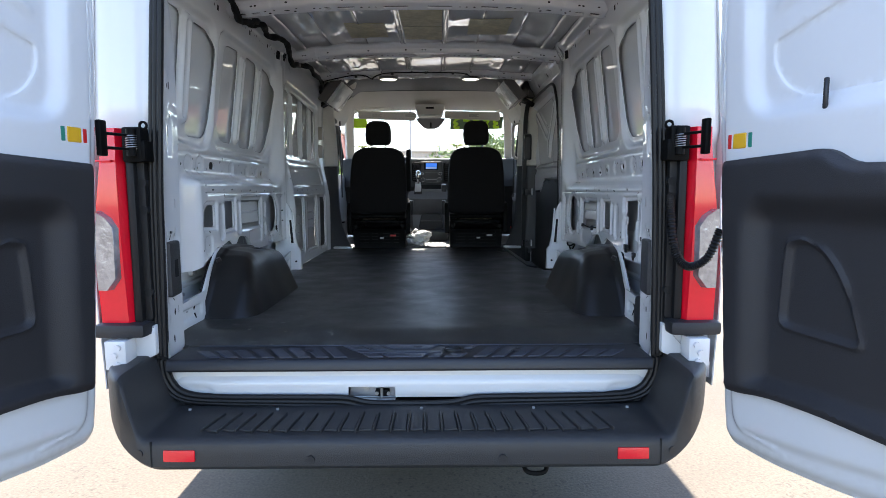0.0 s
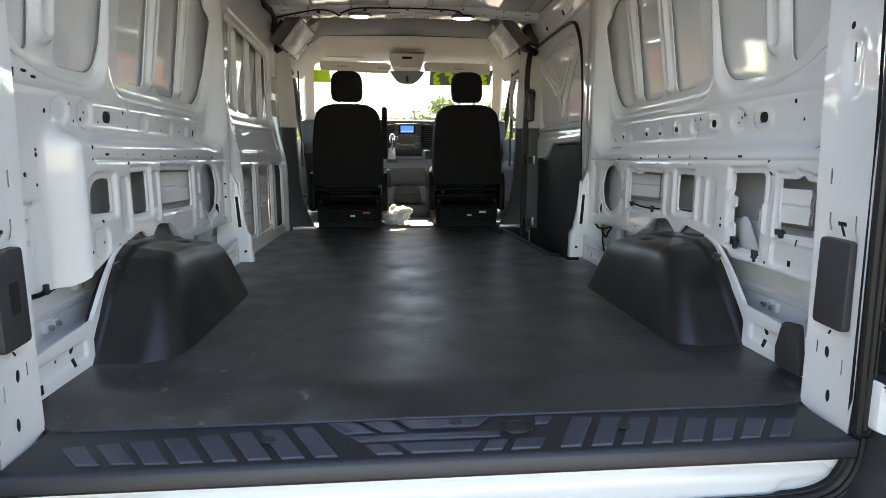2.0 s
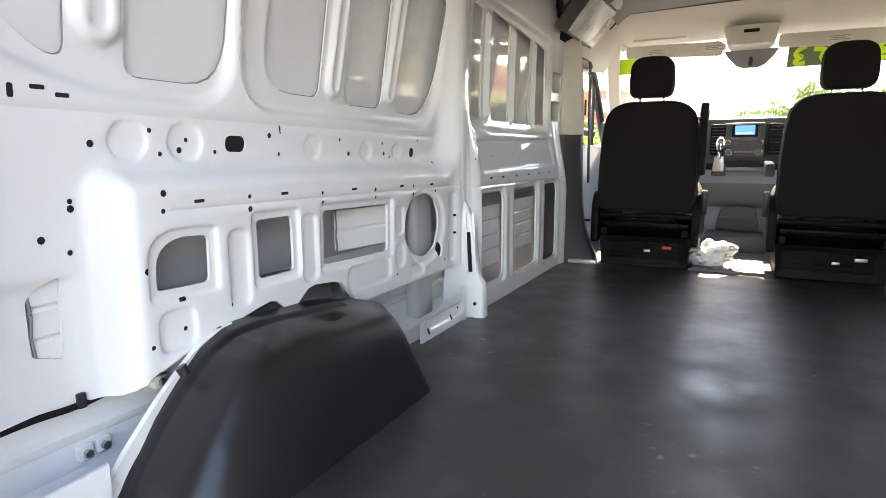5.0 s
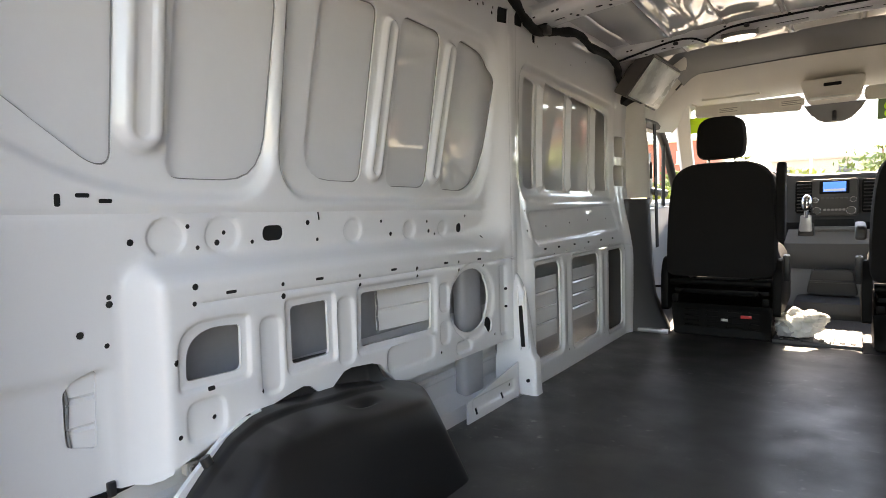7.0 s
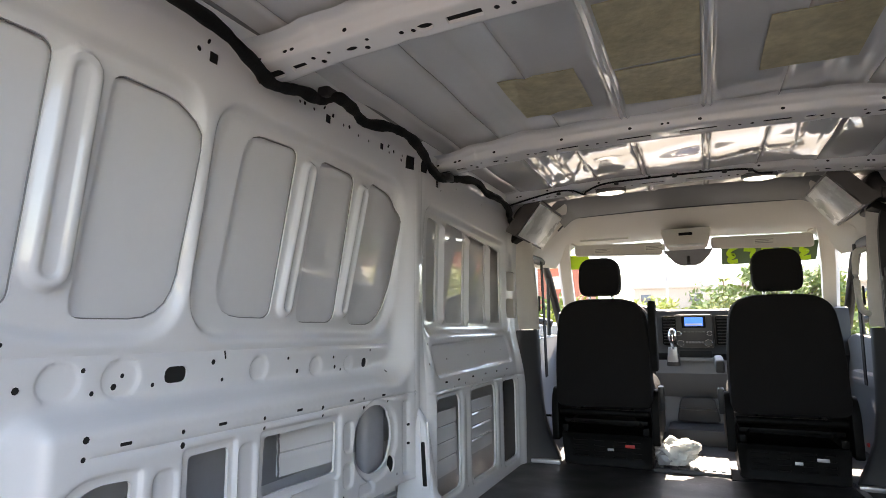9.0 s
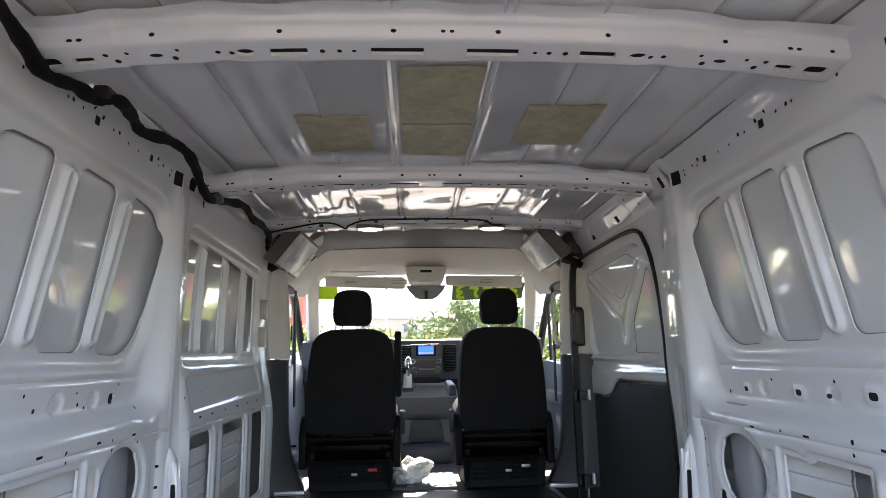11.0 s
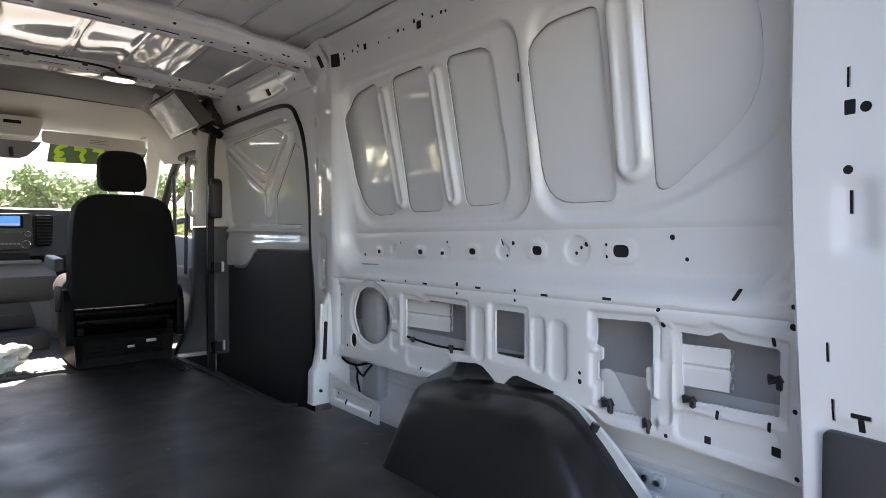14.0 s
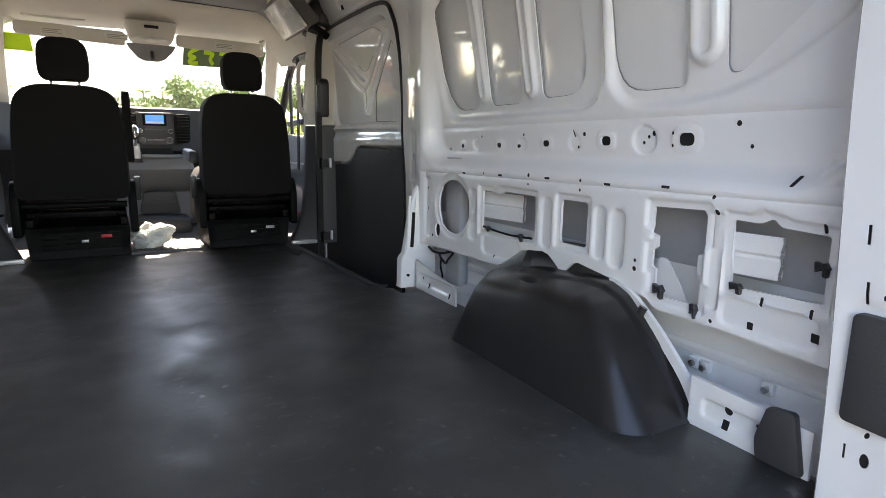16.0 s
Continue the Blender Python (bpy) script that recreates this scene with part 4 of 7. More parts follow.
def housing(sg):
    """The cover as one moulded shell: a flattish crown, a steep inner side and sloping ends, their edges rounded."""
    xs, ys = np.r_[np.linspace(0.598, 0.846, 46), np.linspace(0.85, 0.874, 6)], np.linspace(0.372, 1.43, 150)
    x, y = (v.T for v in np.meshgrid(xs, ys))
    inset = 0.010 if sg > 0 else 0.0
    side = (x - 0.611 - inset) * 2.9 + 0.004 * np.sin(y * 9)
    crown = 0.224 - inset - 0.11 * (y - 0.68) + 0.17 * (x - 0.68)
    set_back = 0.060 * np.clip(1 - (x - 0.605) / 0.11, 0, 1) ** 2.2 * smooth_step((0.75 - y) / 0.3)
    rear = np.interp(y - set_back - inset, CREST_Y, CREST_Z) * 1.02 + 0.006
    front = ((x - 0.614) * 0.22 - (y - 1.10) * 0.231) / 0.319 * 2.4
    z = soft_min(0.040, side + 0.004, rear + 0.004)
    z = soft_min(0.017, z, crown + 0.008, front + 0.004)
    z = z - 0.010 * smooth_step(1 - np.abs(x - 0.755) / 0.022) * smooth_step(1 - np.abs(y - 0.905) / 0.05) * 1.6
    z = z + 0.008 * smooth_step((x - 0.795) / 0.012) * (y < 1.02) + 0.07 * smooth_step((x - 0.848) / 0.012) * smooth_step((y - 0.62) / 0.1) * smooth_step((1.10 - y) / 0.06) + 0.0015 * np.sin(y * 31 + x * 20)
    z = z - 0.3 * smooth_step((x - 0.846) / 0.006) * (y < 0.66)
    bm = bmesh.new()
    vs = {}
    for i in range(len(xs)):
        for j in range(len(ys)):
            vs[i, j] = bm.verts.new((sg * xs[i], ys[j], max(float(z[i, j]), -0.012)))
    for i in range(len(xs) - 1):
        for j in range(len(ys) - 1):
            quad = [vs[i, j], vs[i + 1, j], vs[i + 1, j + 1], vs[i, j + 1]]
            if max(v.co.z for v in quad) > -0.011:
                bm.faces.new(quad if sg > 0 else quad[::-1])
    bmesh.ops.delete(bm, geom=[v for v in bm.verts if not v.link_faces], context="VERTS")
    return bm


for sg in (-1, 1):
    cover = thing("wheel_housing_cover", (sg * 0.75, 0.9, 0), "black moulded plastic cover over the wheel housing", "wheel cover", "wheel housing covers")
    part("shell", housing(sg), HOUSING, cover)
    part("plug", rod_bm((sg * 0.795, 0.56, 0.20), (sg * 0.80, 0.555, 0.215), 0.010, 10), HOUSING, cover)

for sg in (-1, 1):
    sp = part("outer_side", slab_bm([(1.74, 1.05), (3.60, 1.05), (3.45, 1.44), (1.74, 1.44)] if sg > 0 else [(2.98, 1.12), (3.60, 1.12), (3.45, 1.44), (2.98, 1.44)], sg * 0.925, sg * 0.94, "x"), DOORPAINT)
    tagged(sp, "white outer body side below the roof", "body side", "outer sides", "structure")
    lid = part("roof_gutter", slab_bm([(sg * 0.79, -0.03), (sg * 0.96, -0.03), (sg * 0.96, 3.45), (sg * 0.79, 3.45)], 1.42, 1.435), DOORPAINT)
    tagged(lid, "white roof edge closing the body side", "roof edge", "roof edges", "structure")

# ---- rear doorway ----
def seal_x(z):
    return float(np.interp(z, [-0.13, 0.04, 0.55, 1.03, 1.25, 1.30], [0.745, 0.757, 0.745, 0.716, 0.69, 0.66]))


for sg in (-1, 1):
    left = sg < 0
    pil = thing("rear_pillar", (sg * 0.76, 0.08, 0), "white painted steel pillar beside the rear doorway", "pillar", "rear pillars", "structure")

    def place(p, out, sg=sg):
        u, z = p[:, 0] / 0.19, p[:, 1]
        xs = np.array([seal_x(v) for v in z]) - 0.012
        x = xs + (0.762 - xs) * u + 0.004 * np.sin(np.pi * u) + 0.02 * smooth_step((z - 0.9) / 0.4) * u
        y = -0.012 + (0.154 + 0.030 * smooth_step(z / 0.85)) * u ** 1.1
        x = x + pressed(p, rect(0.05, 0.17, 0.14, 0.342, 0.02), 0.006, 0.014) + pressed(p, rect(0.085, 0.13, 0.60, 0.70, 0.01), 0.006, 0.01)
        return np.stack([sg * (x + out * 0.8), y + out * 0.5, z], 1)

    holes = [rect(0.055, 0.06, 0.34, 0.375, 0.001), rect(0.14, 0.145, 0.34, 0.375, 0.001), rect(0.088, 0.118, 0.352, 0.360, 0.002), rect(0.098, 0.108, 0.332, 0.352, 0.002),
             rect(0.105, 0.120, 0.80, 0.822, 0.002), ring(0.092, 0.808, 0.008), rect(0.112, 0.117, 0.84, 0.87, 0.001), ring(0.115, 0.72, 0.007), rect(0.109, 0.115, 0.655, 0.69, 0.001),
             ring(0.118, 0.10, 0.008, 0.012), ring(0.10, 0.015, 0.008, 0.013), rect(0.15, 0.154, 0.09, 0.115, 0.001), rect(0.06, 0.064, 0.07, 0.1, 0.001), speck(0.12, 0.14), rect(0.145, 0.15, 0.43, 0.46, 0.001)]
    sheet("face", [(0.0, -0.07), (0.06, -0.06), (0.12, -0.04), (0.19, -0.03), (0.19, 1.30), (0.0, 1.30)], holes, place, 0.011, PAINT, pil, lip=0.006, flip=left, outer_lip=0.01, backed=0.06)
    plate = thing("striker_cover", (sg * 0.755, 0.08, 0.25), "black plastic cover on the rear door pillar", "cover plate", "pillar covers")
    q = place(np.array([(0.055, 0.154), (0.162, 0.154), (0.162, 0.327), (0.055, 0.327)]), 0.0)
    ax = Vector(q[1] - q[0]).normalized()
    nrm = ax.cross(Vector((0, 0, 1))) * (1 if sg > 0 else -1)
    nrm = -nrm if nrm.x * sg > 0 else nrm
    o = Vector(q[0])
    wide = (Vector(q[1]) - o).length
    pl = round_poly([(0, 0), (wide, 0), (wide, 0.173), (0, 0.173)], 0.012)
    bm = slab_bm(pl, -0.006, 0.016, "z", 0.005)
    bmesh.ops.transform(bm, matrix=Matrix.Translation(o) @ Matrix((ax, Vector((0, 0, 1)), nrm)).transposed().to_4x4(), verts=bm.verts)
    bmesh.ops.recalc_face_normals(bm, faces=bm.faces)
    part("cover", bm, DARKTRIM, plate)
    if left:
        # slot is a black slab, its inner shade painted on the closed cover
        bm = slab_bm(rect(wide * 0.36, wide * 0.66, 0.06, 0.115, 0.003), 0.0145, 0.0175, "z")
        bmesh.ops.transform(bm, matrix=Matrix.Translation(o) @ Matrix((ax, Vector((0, 0, 1)), nrm)).transposed().to_4x4(), verts=bm.verts)
        bmesh.ops.recalc_face_normals(bm, faces=bm.faces)
        part("slot", bm, SHADEANDTRIM, plate)
    # body corner outside the seal
    corner = thing("rear_corner", (sg * 0.85, 0, 0), "white outer body corner behind the tail lamp", "body panel", kind="structure")
    rows = []
    for z in np.r_[np.linspace(0.0, 0.62, 5), np.linspace(0.66, 1.36, 9)]:
        xs = seal_x(min(z, 1.29)) + 0.012
        o2 = 0.0 if z > 0.64 else 0.02
        tap = 0.05 * max(0, z - 0.6)
        rows.append([(sg * x, y, z) for x, y in ((xs, 0.02), (xs + 0.005, -0.01 + o2), (xs + 0.03, -0.022 + o2), (xs + 0.055, -0.018 + o2), (0.86 - tap, -0.03 + o2), (0.90 - tap, -0.028 + o2), (0.935 - tap, 0.0 + o2), (0.955 - tap, 0.05), (0.957 - tap, 0.2))])
    part("panel", loft_bm(rows, closed=False), DOORPAINT, corner)
    part("lower_bracket", slab_bm(round_poly([(sg * 0.762, -0.005), (sg * 0.83, -0.035), (sg * 0.87, -0.035), (sg * 0.87, 0.055), (sg * 0.83, 0.055), (sg * 0.762, 0.088)], 0.008), -0.05, 0.0, "y", 0.006), DOORPAINT, corner)
    part("hinge_panel", slab_bm(round_poly([(sg * 0.768, 0.10), (sg * 0.835, 0.09), (sg * 0.835, 0.56), (sg * 0.80, 0.66), (sg * 0.768, 0.60)], 0.01), -0.045, 0.0, "y", 0.006), GASKET, corner, "black plastic panel with bolt pockets")
    part("inner_strip", box_bm((0.024, 0.03, 0.52), (sg * 0.801, -0.050, 0.36), 0.006), GASKET, corner)
    part("shelf", box_bm((0.15, 0.10, 0.042), (sg * 0.845, -0.05, 0.079), 0.014), TRIM, corner)
    # flush black discs paint in the shade of the bolt pockets
    for z in (0.185, 0.43, 0.51):
        part("bolt_pocket", rod_bm((sg * 0.777, -0.0462, z), (sg * 0.777, -0.02, z), 0.013, 16), SHADEANDTRIM, corner)

    lamp = thing("tail_lamp", (sg * 0.865, -0.06, 0.37), "tall red tail lamp with a clear reversing section", "tail lamp", "tail lamps")
    prof = lambda x0, x1, z, d: [(sg * x0, -0.04, z), (sg * x0, -0.055 - d, z), (sg * (x0 + 0.012), -0.075 - d, z), (sg * (x1 - 0.02), -0.07 - d, z), (sg * x1, -0.03 - d, z), (sg * x1, 0.02, z)]
    part("lens", loft_bm([prof(0.812 + 0.006 * smooth_step((z - 0.1) / 0.5), 0.925 - 0.03 * smooth_step((z - 0.3) / 0.35), z, 0.012 * math.sin((z - 0.09) * 5)) for z in np.linspace(0.100, 0.665, 12)], True, True), REDLENS, lamp)
    part("clear_lens", loft_bm([prof(0.828 + k0, 0.918, z, 0.015 + 0.012 * math.sin((z - 0.09) * 5)) for z, k0 in ((0.20, 0.03), (0.235, 0.003), (0.38, 0.0), (0.41, 0.02), (0.43, 0.05))], True, True), CLEARLENS, lamp, "clear ribbed reversing lens")
    part("upper_bar", box_bm((0.045, 0.012, 0.006), (sg * 0.86, -0.088, 0.572), 0.002), REDLENS, lamp)
    hinge = thing("lower_hinge", (sg * 0.86, -0.09, 0.05), "white painted door hinge with bolts", "hinge", "lower door hinges")
    part("leaf", box_bm((0.062, 0.06, 0.085), (sg * 0.848, -0.085, 0.012), 0.005), DOORPAINT, hinge)
    for x, z in ((0.842, -0.014), (0.850, 0.012), (0.838, 0.036)):
        part("bolt", rod_bm((sg * x, -0.113, z), (sg * x, -0.124, z), 0.0095, 8), CARPAINT, hinge)
    check = thing("door_check", (sg * 0.79, -0.08, 0.58), "black steel door check arm and spring", "door check", "door checks")
    part("block", box_bm((0.056, 0.05, 0.10), (sg * 0.781, -0.06, 0.618), 0.008), BLACKMETAL, check)
    part("bracket", box_bm((0.035, 0.055, 0.06), (sg * 0.762, -0.055, 0.60), 0.006), BLACKMETAL, check)
    part("roller", rod_bm((sg * 0.777, -0.092, 0.585), (sg * 0.777, -0.092, 0.66), 0.013, 14), BLACKMETAL, check)
    part("spring", tube_bm([(sg * 0.777 + 0.0135 * math.cos(a), -0.092 + 0.0135 * math.sin(a), 0.605 + a * 0.0010) for a in np.linspace(0, 40, 160)], 0.0016, 6), STEEL, check)
    part("eye_bolt", tube_bm([(sg * (0.752 + 0.010 * math.cos(a)), -0.07, 0.672 + 0.010 * math.sin(a)) for a in np.linspace(0, 2 * math.pi, 17)[:-1]], 0.004, 6, True), BLACKMETAL, check)
    for z in (0.642, 0.604):
        part("rod", rod_bm((sg * 0.777, -0.09, z), (sg * 0.815, -0.19, z), 0.0042, 8), BLACKMETAL, check)
    part("plate", box_bm((0.016, 0.03, 0.095), (sg * 0.806, -0.185, 0.628), 0.005), BLACKMETAL, check)

# rubber seal round the doorway
line = [(0.757, 0.04), (0.752, 0.3), (0.745, 0.55), (0.716, 1.03), (0.70, 1.18), (0.66, 1.265), (0.58, 1.285), (0, 1.29)]
low = [(0.757, -0.05), (0.742, -0.105), (0.70, -0.142), (0.60, -0.155), (0.30, -0.160), (0.20, -0.163), (0.13, -0.178), (0, -0.182)]
right = [(x, z) for x, z in reversed(low)] + line
path = [(x, -0.012, z) for x, z in right] + [(-x, -0.012, z) for x, z in reversed(right[1:-1])]
fine = smooth_line(path, 5, True)
seal = thing("door_seal", (0, 0, -0.15), "ribbed black rubber seal round the rear doorway", "seal")
part("flange", sweep_bm(fine, [(-0.010, -0.016), (0.010, -0.016), (0.012, 0.010), (-0.012, 0.010)], True, up=(0, 1, 0)), GASKET, seal)
for off, r in ((-0.013, 0.009), (0.004, 0.008), (0.017, 0.006)):
    shifted = [p + (Vector((0, 0, 0.55)) - p).normalized() * -off * 0.9 + Vector((0, -0.012, 0)) for p in fine]
    part("bulb", tube_bm(shifted, r, 8, True), GASKET, seal)

rear_sill = thing("rear_sill", (0, 0.0, -0.11), "white painted steel sill under the load floor", "sill", kind="structure")
sill_poly = round_poly([(-0.752, -0.045), (-0.750, -0.11), (-0.71, -0.158), (0.71, -0.158), (0.750, -0.11), (0.752, -0.045)], [0, 0.04, 0.05, 0.05, 0.04, 0])


def sill_place(p, out):
    y = 0.012 + pressed(p, round_poly([(-0.72, -0.06), (-0.72, -0.112), (-0.625, -0.118), (-0.61, -0.15), (0.61, -0.15), (0.625, -0.118), (0.72, -0.112), (0.72, -0.06)], 0.01), -0.008, 0.02)
    y = y - 0.014 * smooth_step((-0.075 - p[:, 1]) / 0.04)
    return np.stack([p[:, 0], y + out, p[:, 1]], 1)


sheet("face", sill_poly, [rect(-0.195, -0.048, -0.168, -0.122, 0.004)], sill_place, 0.010, DOORPAINT, rear_sill, lip=0.02, flip=False, outer_lip=0.01)
part("beam", box_bm((1.46, 0.06, 0.09), (0, 0.075, -0.10), 0.01), PAINT, rear_sill)
latch = thing("door_striker", (-0.12, 0.02, -0.145), "steel door striker set in the rear sill", "latch")
part("pocket", box_bm((0.150, 0.006, 0.052), (-0.1215, 0.032, -0.146), 0.001), SILVER, latch)
part("block", box_bm((0.045, 0.02, 0.022), (-0.09, 0.014, -0.148), 0.004), BLACKMETAL, latch)
part("stud", rod_bm((-0.092, 0.004, -0.160), (-0.092, 0.004, -0.130), 0.005, 10), STEEL, latch)
part("bolt", rod_bm((-0.141, 0.026, -0.138), (-0.141, 0.012, -0.138), 0.008, 10), STEEL, latch)
for x in (-0.107, -0.07):
    part("bolt", rod_bm((x, 0.004, -0.148), (x, -0.002, -0.148), 0.006, 8), STEEL, latch)

# bumper
bumper = thing("rear_bumper", (0, -0.15, -0.25), "dark grey plastic rear bumper with a ribbed step", "bumper")
rows = []
for x in np.r_[np.linspace(-0.885, -0.66, 26), np.linspace(-0.62, 0.62, 9), np.linspace(0.66, 0.885, 26)]:
    a = abs(x)
    back = -0.240 + 0.17 * max(0, (a - 0.70) / 0.185) ** 3
    up = float(smooth_step((a - 0.715) / 0.075))
    deck = -0.172 + 0.165 * up
    bot = -0.275 + 0.20 * max(0, (a - 0.68) / 0.205) ** 1.7
    top = max(-0.187 + 0.17 * up, bot + 0.02)
    rows.append([(x, 0.01, deck - 0.004), (x, -0.05, deck), (x, -0.075, deck - 0.002), (x, min(back + 0.03, -0.08), max(top + 0.003, deck - 0.012)), (x, back + 0.010, top), (x, back, top - 0.006), (x, back - 0.004, top - 0.016), (x, back - 0.006, (top + bot) / 2),
                 (x, back - 0.004, bot + 0.014), (x, back + 0.010, bot), (x, back + 0.06, bot - 0.006), (x, 0.0, bot)])
part("cover", loft_bm(rows, closed=False), BUMPER, bumper)
low_line = [(0.762, 0.0), (0.757, -0.05), (0.742, -0.105), (0.70, -0.142), (0.60, -0.155), (0.30, -0.160), (0.20, -0.163), (0.13, -0.178), (0.0, -0.182)]
filler = [(-0.82, 0.0), (-0.82, -0.23), (0.82, -0.23), (0.82, 0.0)] + low_line + [(-px, pz) for px, pz in reversed(low_line[:-1])]
part("filler", slab_bm(filler, -0.004, 0.012, "y"), BUMPER, bumper)
for k in range(25):
    x = -0.56 + k * 0.0467
    bm = box_bm((0.0045, 0.105 + 0.014 * (k % 2), 0.011), (x, -0.150, -0.1745), 0.0012, 1, turn_deg(4, 0, (x / 0.6) * 20))
    part("tread_rib", bm, BUMPER, bumper)
for k in range(24):
    part("tread_pad", box_bm((0.036, 0.10, 0.006), (-0.536 + k * 0.0467, -0.150, -0.1765), 0.002, 1, turn_deg(4, 0, ((-0.536 + k * 0.0467) / 0.6) * 20)), BUMPER, bumper)
for sg in (-1, 1):
    part("reflector", box_bm((0.086, 0.008, 0.032), (sg * 0.618, -0.2455, -0.229), 0.003, 2, turn_deg(0, 0, sg * 1)), REFLECTOR, bumper, "red bumper reflector")
    part("sensor", rod_bm((sg * 0.262, -0.251, -0.240), (sg * 0.262, -0.240, -0.240), 0.011, 16), PLASTIC, bumper)
    part("sensor", rod_bm((sg * 0.727, -0.247, -0.222), (sg * 0.725, -0.235, -0.222), 0.011, 16), PLASTIC, bumper)
    part("joint", box_bm((0.0025, 0.008, 0.070), (sg * 0.694, -0.2435, -0.225), 0.0), SHADEANDTRIM, bumper)
for x in (-0.665, -0.40, 0.035, 0.375, 0.66):
    part("clip", rod_bm((x, -0.062, -0.174), (x, -0.062, -0.168), 0.005, 8), SILVER, bumper)
hook = part("tow_eye", tube_bm(smooth_line([(0.33, -0.10, -0.28), (0.335, -0.15, -0.315), (0.35, -0.165, -0.325), (0.385, -0.165, -0.325), (0.40, -0.15, -0.315), (0.405, -0.10, -0.28)], 6), 0.007, 8), BLACKMETAL)
tagged(hook, "black steel towing eye under the bumper", "tow eye")
belly = part("underbody", box_bm((1.6, 2.9, 0.12), (0, 1.5, -0.36), 0.02), BLACKMETAL)
tagged(belly, "dark underside of the vehicle", "underbody", kind="structure")

# ---- rear doors, swung open ----
def rear_door(sg, hinge_at, way, name):
    door = thing(name, (hinge_at[0], hinge_at[1], 0.5), "open white rear door with a black inner trim panel", "door", "rear doors", "structure")
    d = Vector((way[0], way[1], 0)).normalized()
    n = Vector((0, 0, 1)).cross(d) * (1 if sg < 0 else -1)
    n = n if n.x * sg < 0 else -n
    m = Matrix((d, Vector((0, 0, 1)), n)).transposed().to_4x4()
    m.translation = Vector((hinge_at[0], hinge_at[1], 0))
    outline = round_poly([(0.066, -0.07), (0.082, -0.168), (0.25, -0.158), (0.42, -0.130), (0.80, -0.045), (0.80, 1.30), (0.03, 1.30), (-0.025, 1.2), (-0.020, 0.85), (0.008, 0.55), (0.032, 0.25)], [0.05, 0.05, 0.05, 0.05, 0.04, 0.06, 0.06, 0.08, 0.1, 0.1, 0.1], 6)
    pan = round_poly([(0.145, 0.665), (0.70, 0.66), (0.70, 1.22), (0.105, 1.22)], 0.08)
    cut = round_poly([(0.185, 0.770), (0.230, 0.712), (0.305, 0.682), (0.66, 0.69), (0.66, 0.93), (0.185, 0.822)], [0.03, 0.03, 0.02, 0.03, 0.03, 0.012])

    def place(p, out):
        w = -0.012 - 0.02 * smooth_step(1 - gap(p, outline) / 0.03) + pressed(p, grow(outline, -0.055), 0.012, 0.03)
        w = w - pressed(p, pan, 0.024, 0.05) - pressed(p, cut, 0.004, 0.006) 
        w = w + beads(p, [(0.2, 0.90), (0.7, 1.03)], 0.007, 0.02) - pressed(p, round_poly([(0.135, 0.004), (0.27, 0.03), (0.41, 0.045), (0.75, 0.06), (0.75, 0.515), (0.45, 0.52), (0.40, 0.55), (0.09, 0.54)], 0.01), 0.05, 0.012)
        q = np.stack([p[:, 0], p[:, 1], w - out, np.ones(len(p))], 1)
        return (q @ np.array(m).T)[:, :3]

    sheet("inner_panel", outline, [], place, 0.0125, DOORPAINT, door, flip=sg > 0, creases=[edge(pan, 0.05), edge(cut, 0.006), edge(grow(outline, -0.055), 0.03)])
    bm = slab_bm(outline, -0.062, -0.034, "z", 0.012)
    bmesh.ops.transform(bm, matrix=m, verts=bm.verts)
    part("outer_panel", bm, DOORPAINT, door)
    trim_line = round_poly([(0.121, -0.014), (0.17, -0.008), (0.26, 0.014), (0.40, 0.028), (0.76, 0.042), (0.76, 0.532), (0.445, 0.538), (0.392, 0.570), (0.072, 0.556)], [0.014, 0.02, 0.05, 0.05, 0.03, 0.03, 0.03, 0.03, 0.016])
    well = round_poly([(0.215, -0.20), (0.9, -0.2), (0.9, 0.445), (0.190, 0.445)], 0.05)
    pocket = round_poly([(0.272, 0.188), (0.470, 0.190), (0.440, 0.275), (0.385, 0.352), (0.330, 0.378), (0.284, 0.368)], [0.03, 0.02, 0.06, 0.05, 0.04, 0.02], 8)

    def trim_place(p, out):
        w = 0.014 - 0.014 * smooth_step(1 - gap(p, trim_line) / 0.018) - pressed(p, well, 0.036, 0.075) * smooth_step(gap(p, trim_line) / 0.05)
        w = w + pressed(p, grow(pocket, 0.010), 0.006, 0.012) - pressed(p, pocket, 0.012, 0.016)
        q = np.stack([p[:, 0], p[:, 1], w + 0.014 - out, np.ones(len(p))], 1)
        return (q @ np.array(m).T)[:, :3]

    sheet("trim_panel", trim_line, [], trim_place, 0.009, TRIM, door, "black moulded inner trim with a pocket", flip=sg > 0, outer_lip=0.03, creases=[edge(grow(pocket, 0.010), 0.012), edge(pocket, 0.016)])

    def bit(nm, size, at, mat, lab=""):
        bm = box_bm(size, at, min(size) * 0.25, 1)
        bmesh.ops.transform(bm, matrix=m, verts=bm.verts)
        bmesh.ops.recalc_face_normals(bm, faces=bm.faces)
        return part(nm, bm, mat, door, lab)

    zc = 0.604 if sg > 0 else 0.626
    bit("catch_frame", (0.092, 0.048, 0.012), (0.114, zc, -0.008), PLASTIC)
    bit("catch_tab", (0.046, 0.037, 0.008), (0.114, zc, -0.002), ORANGE, "yellow catch tab")
    bit("catch_end", (0.015, 0.037, 0.008), (0.078, zc, -0.003), RED)
    bit("catch_end", (0.015, 0.037, 0.008), (0.150, zc, -0.003), GREEN)
    if sg > 0:
        bit("lock_rod", (0.009, 0.062, 0.009), (0.356, 0.680, -0.004), PLASTIC)
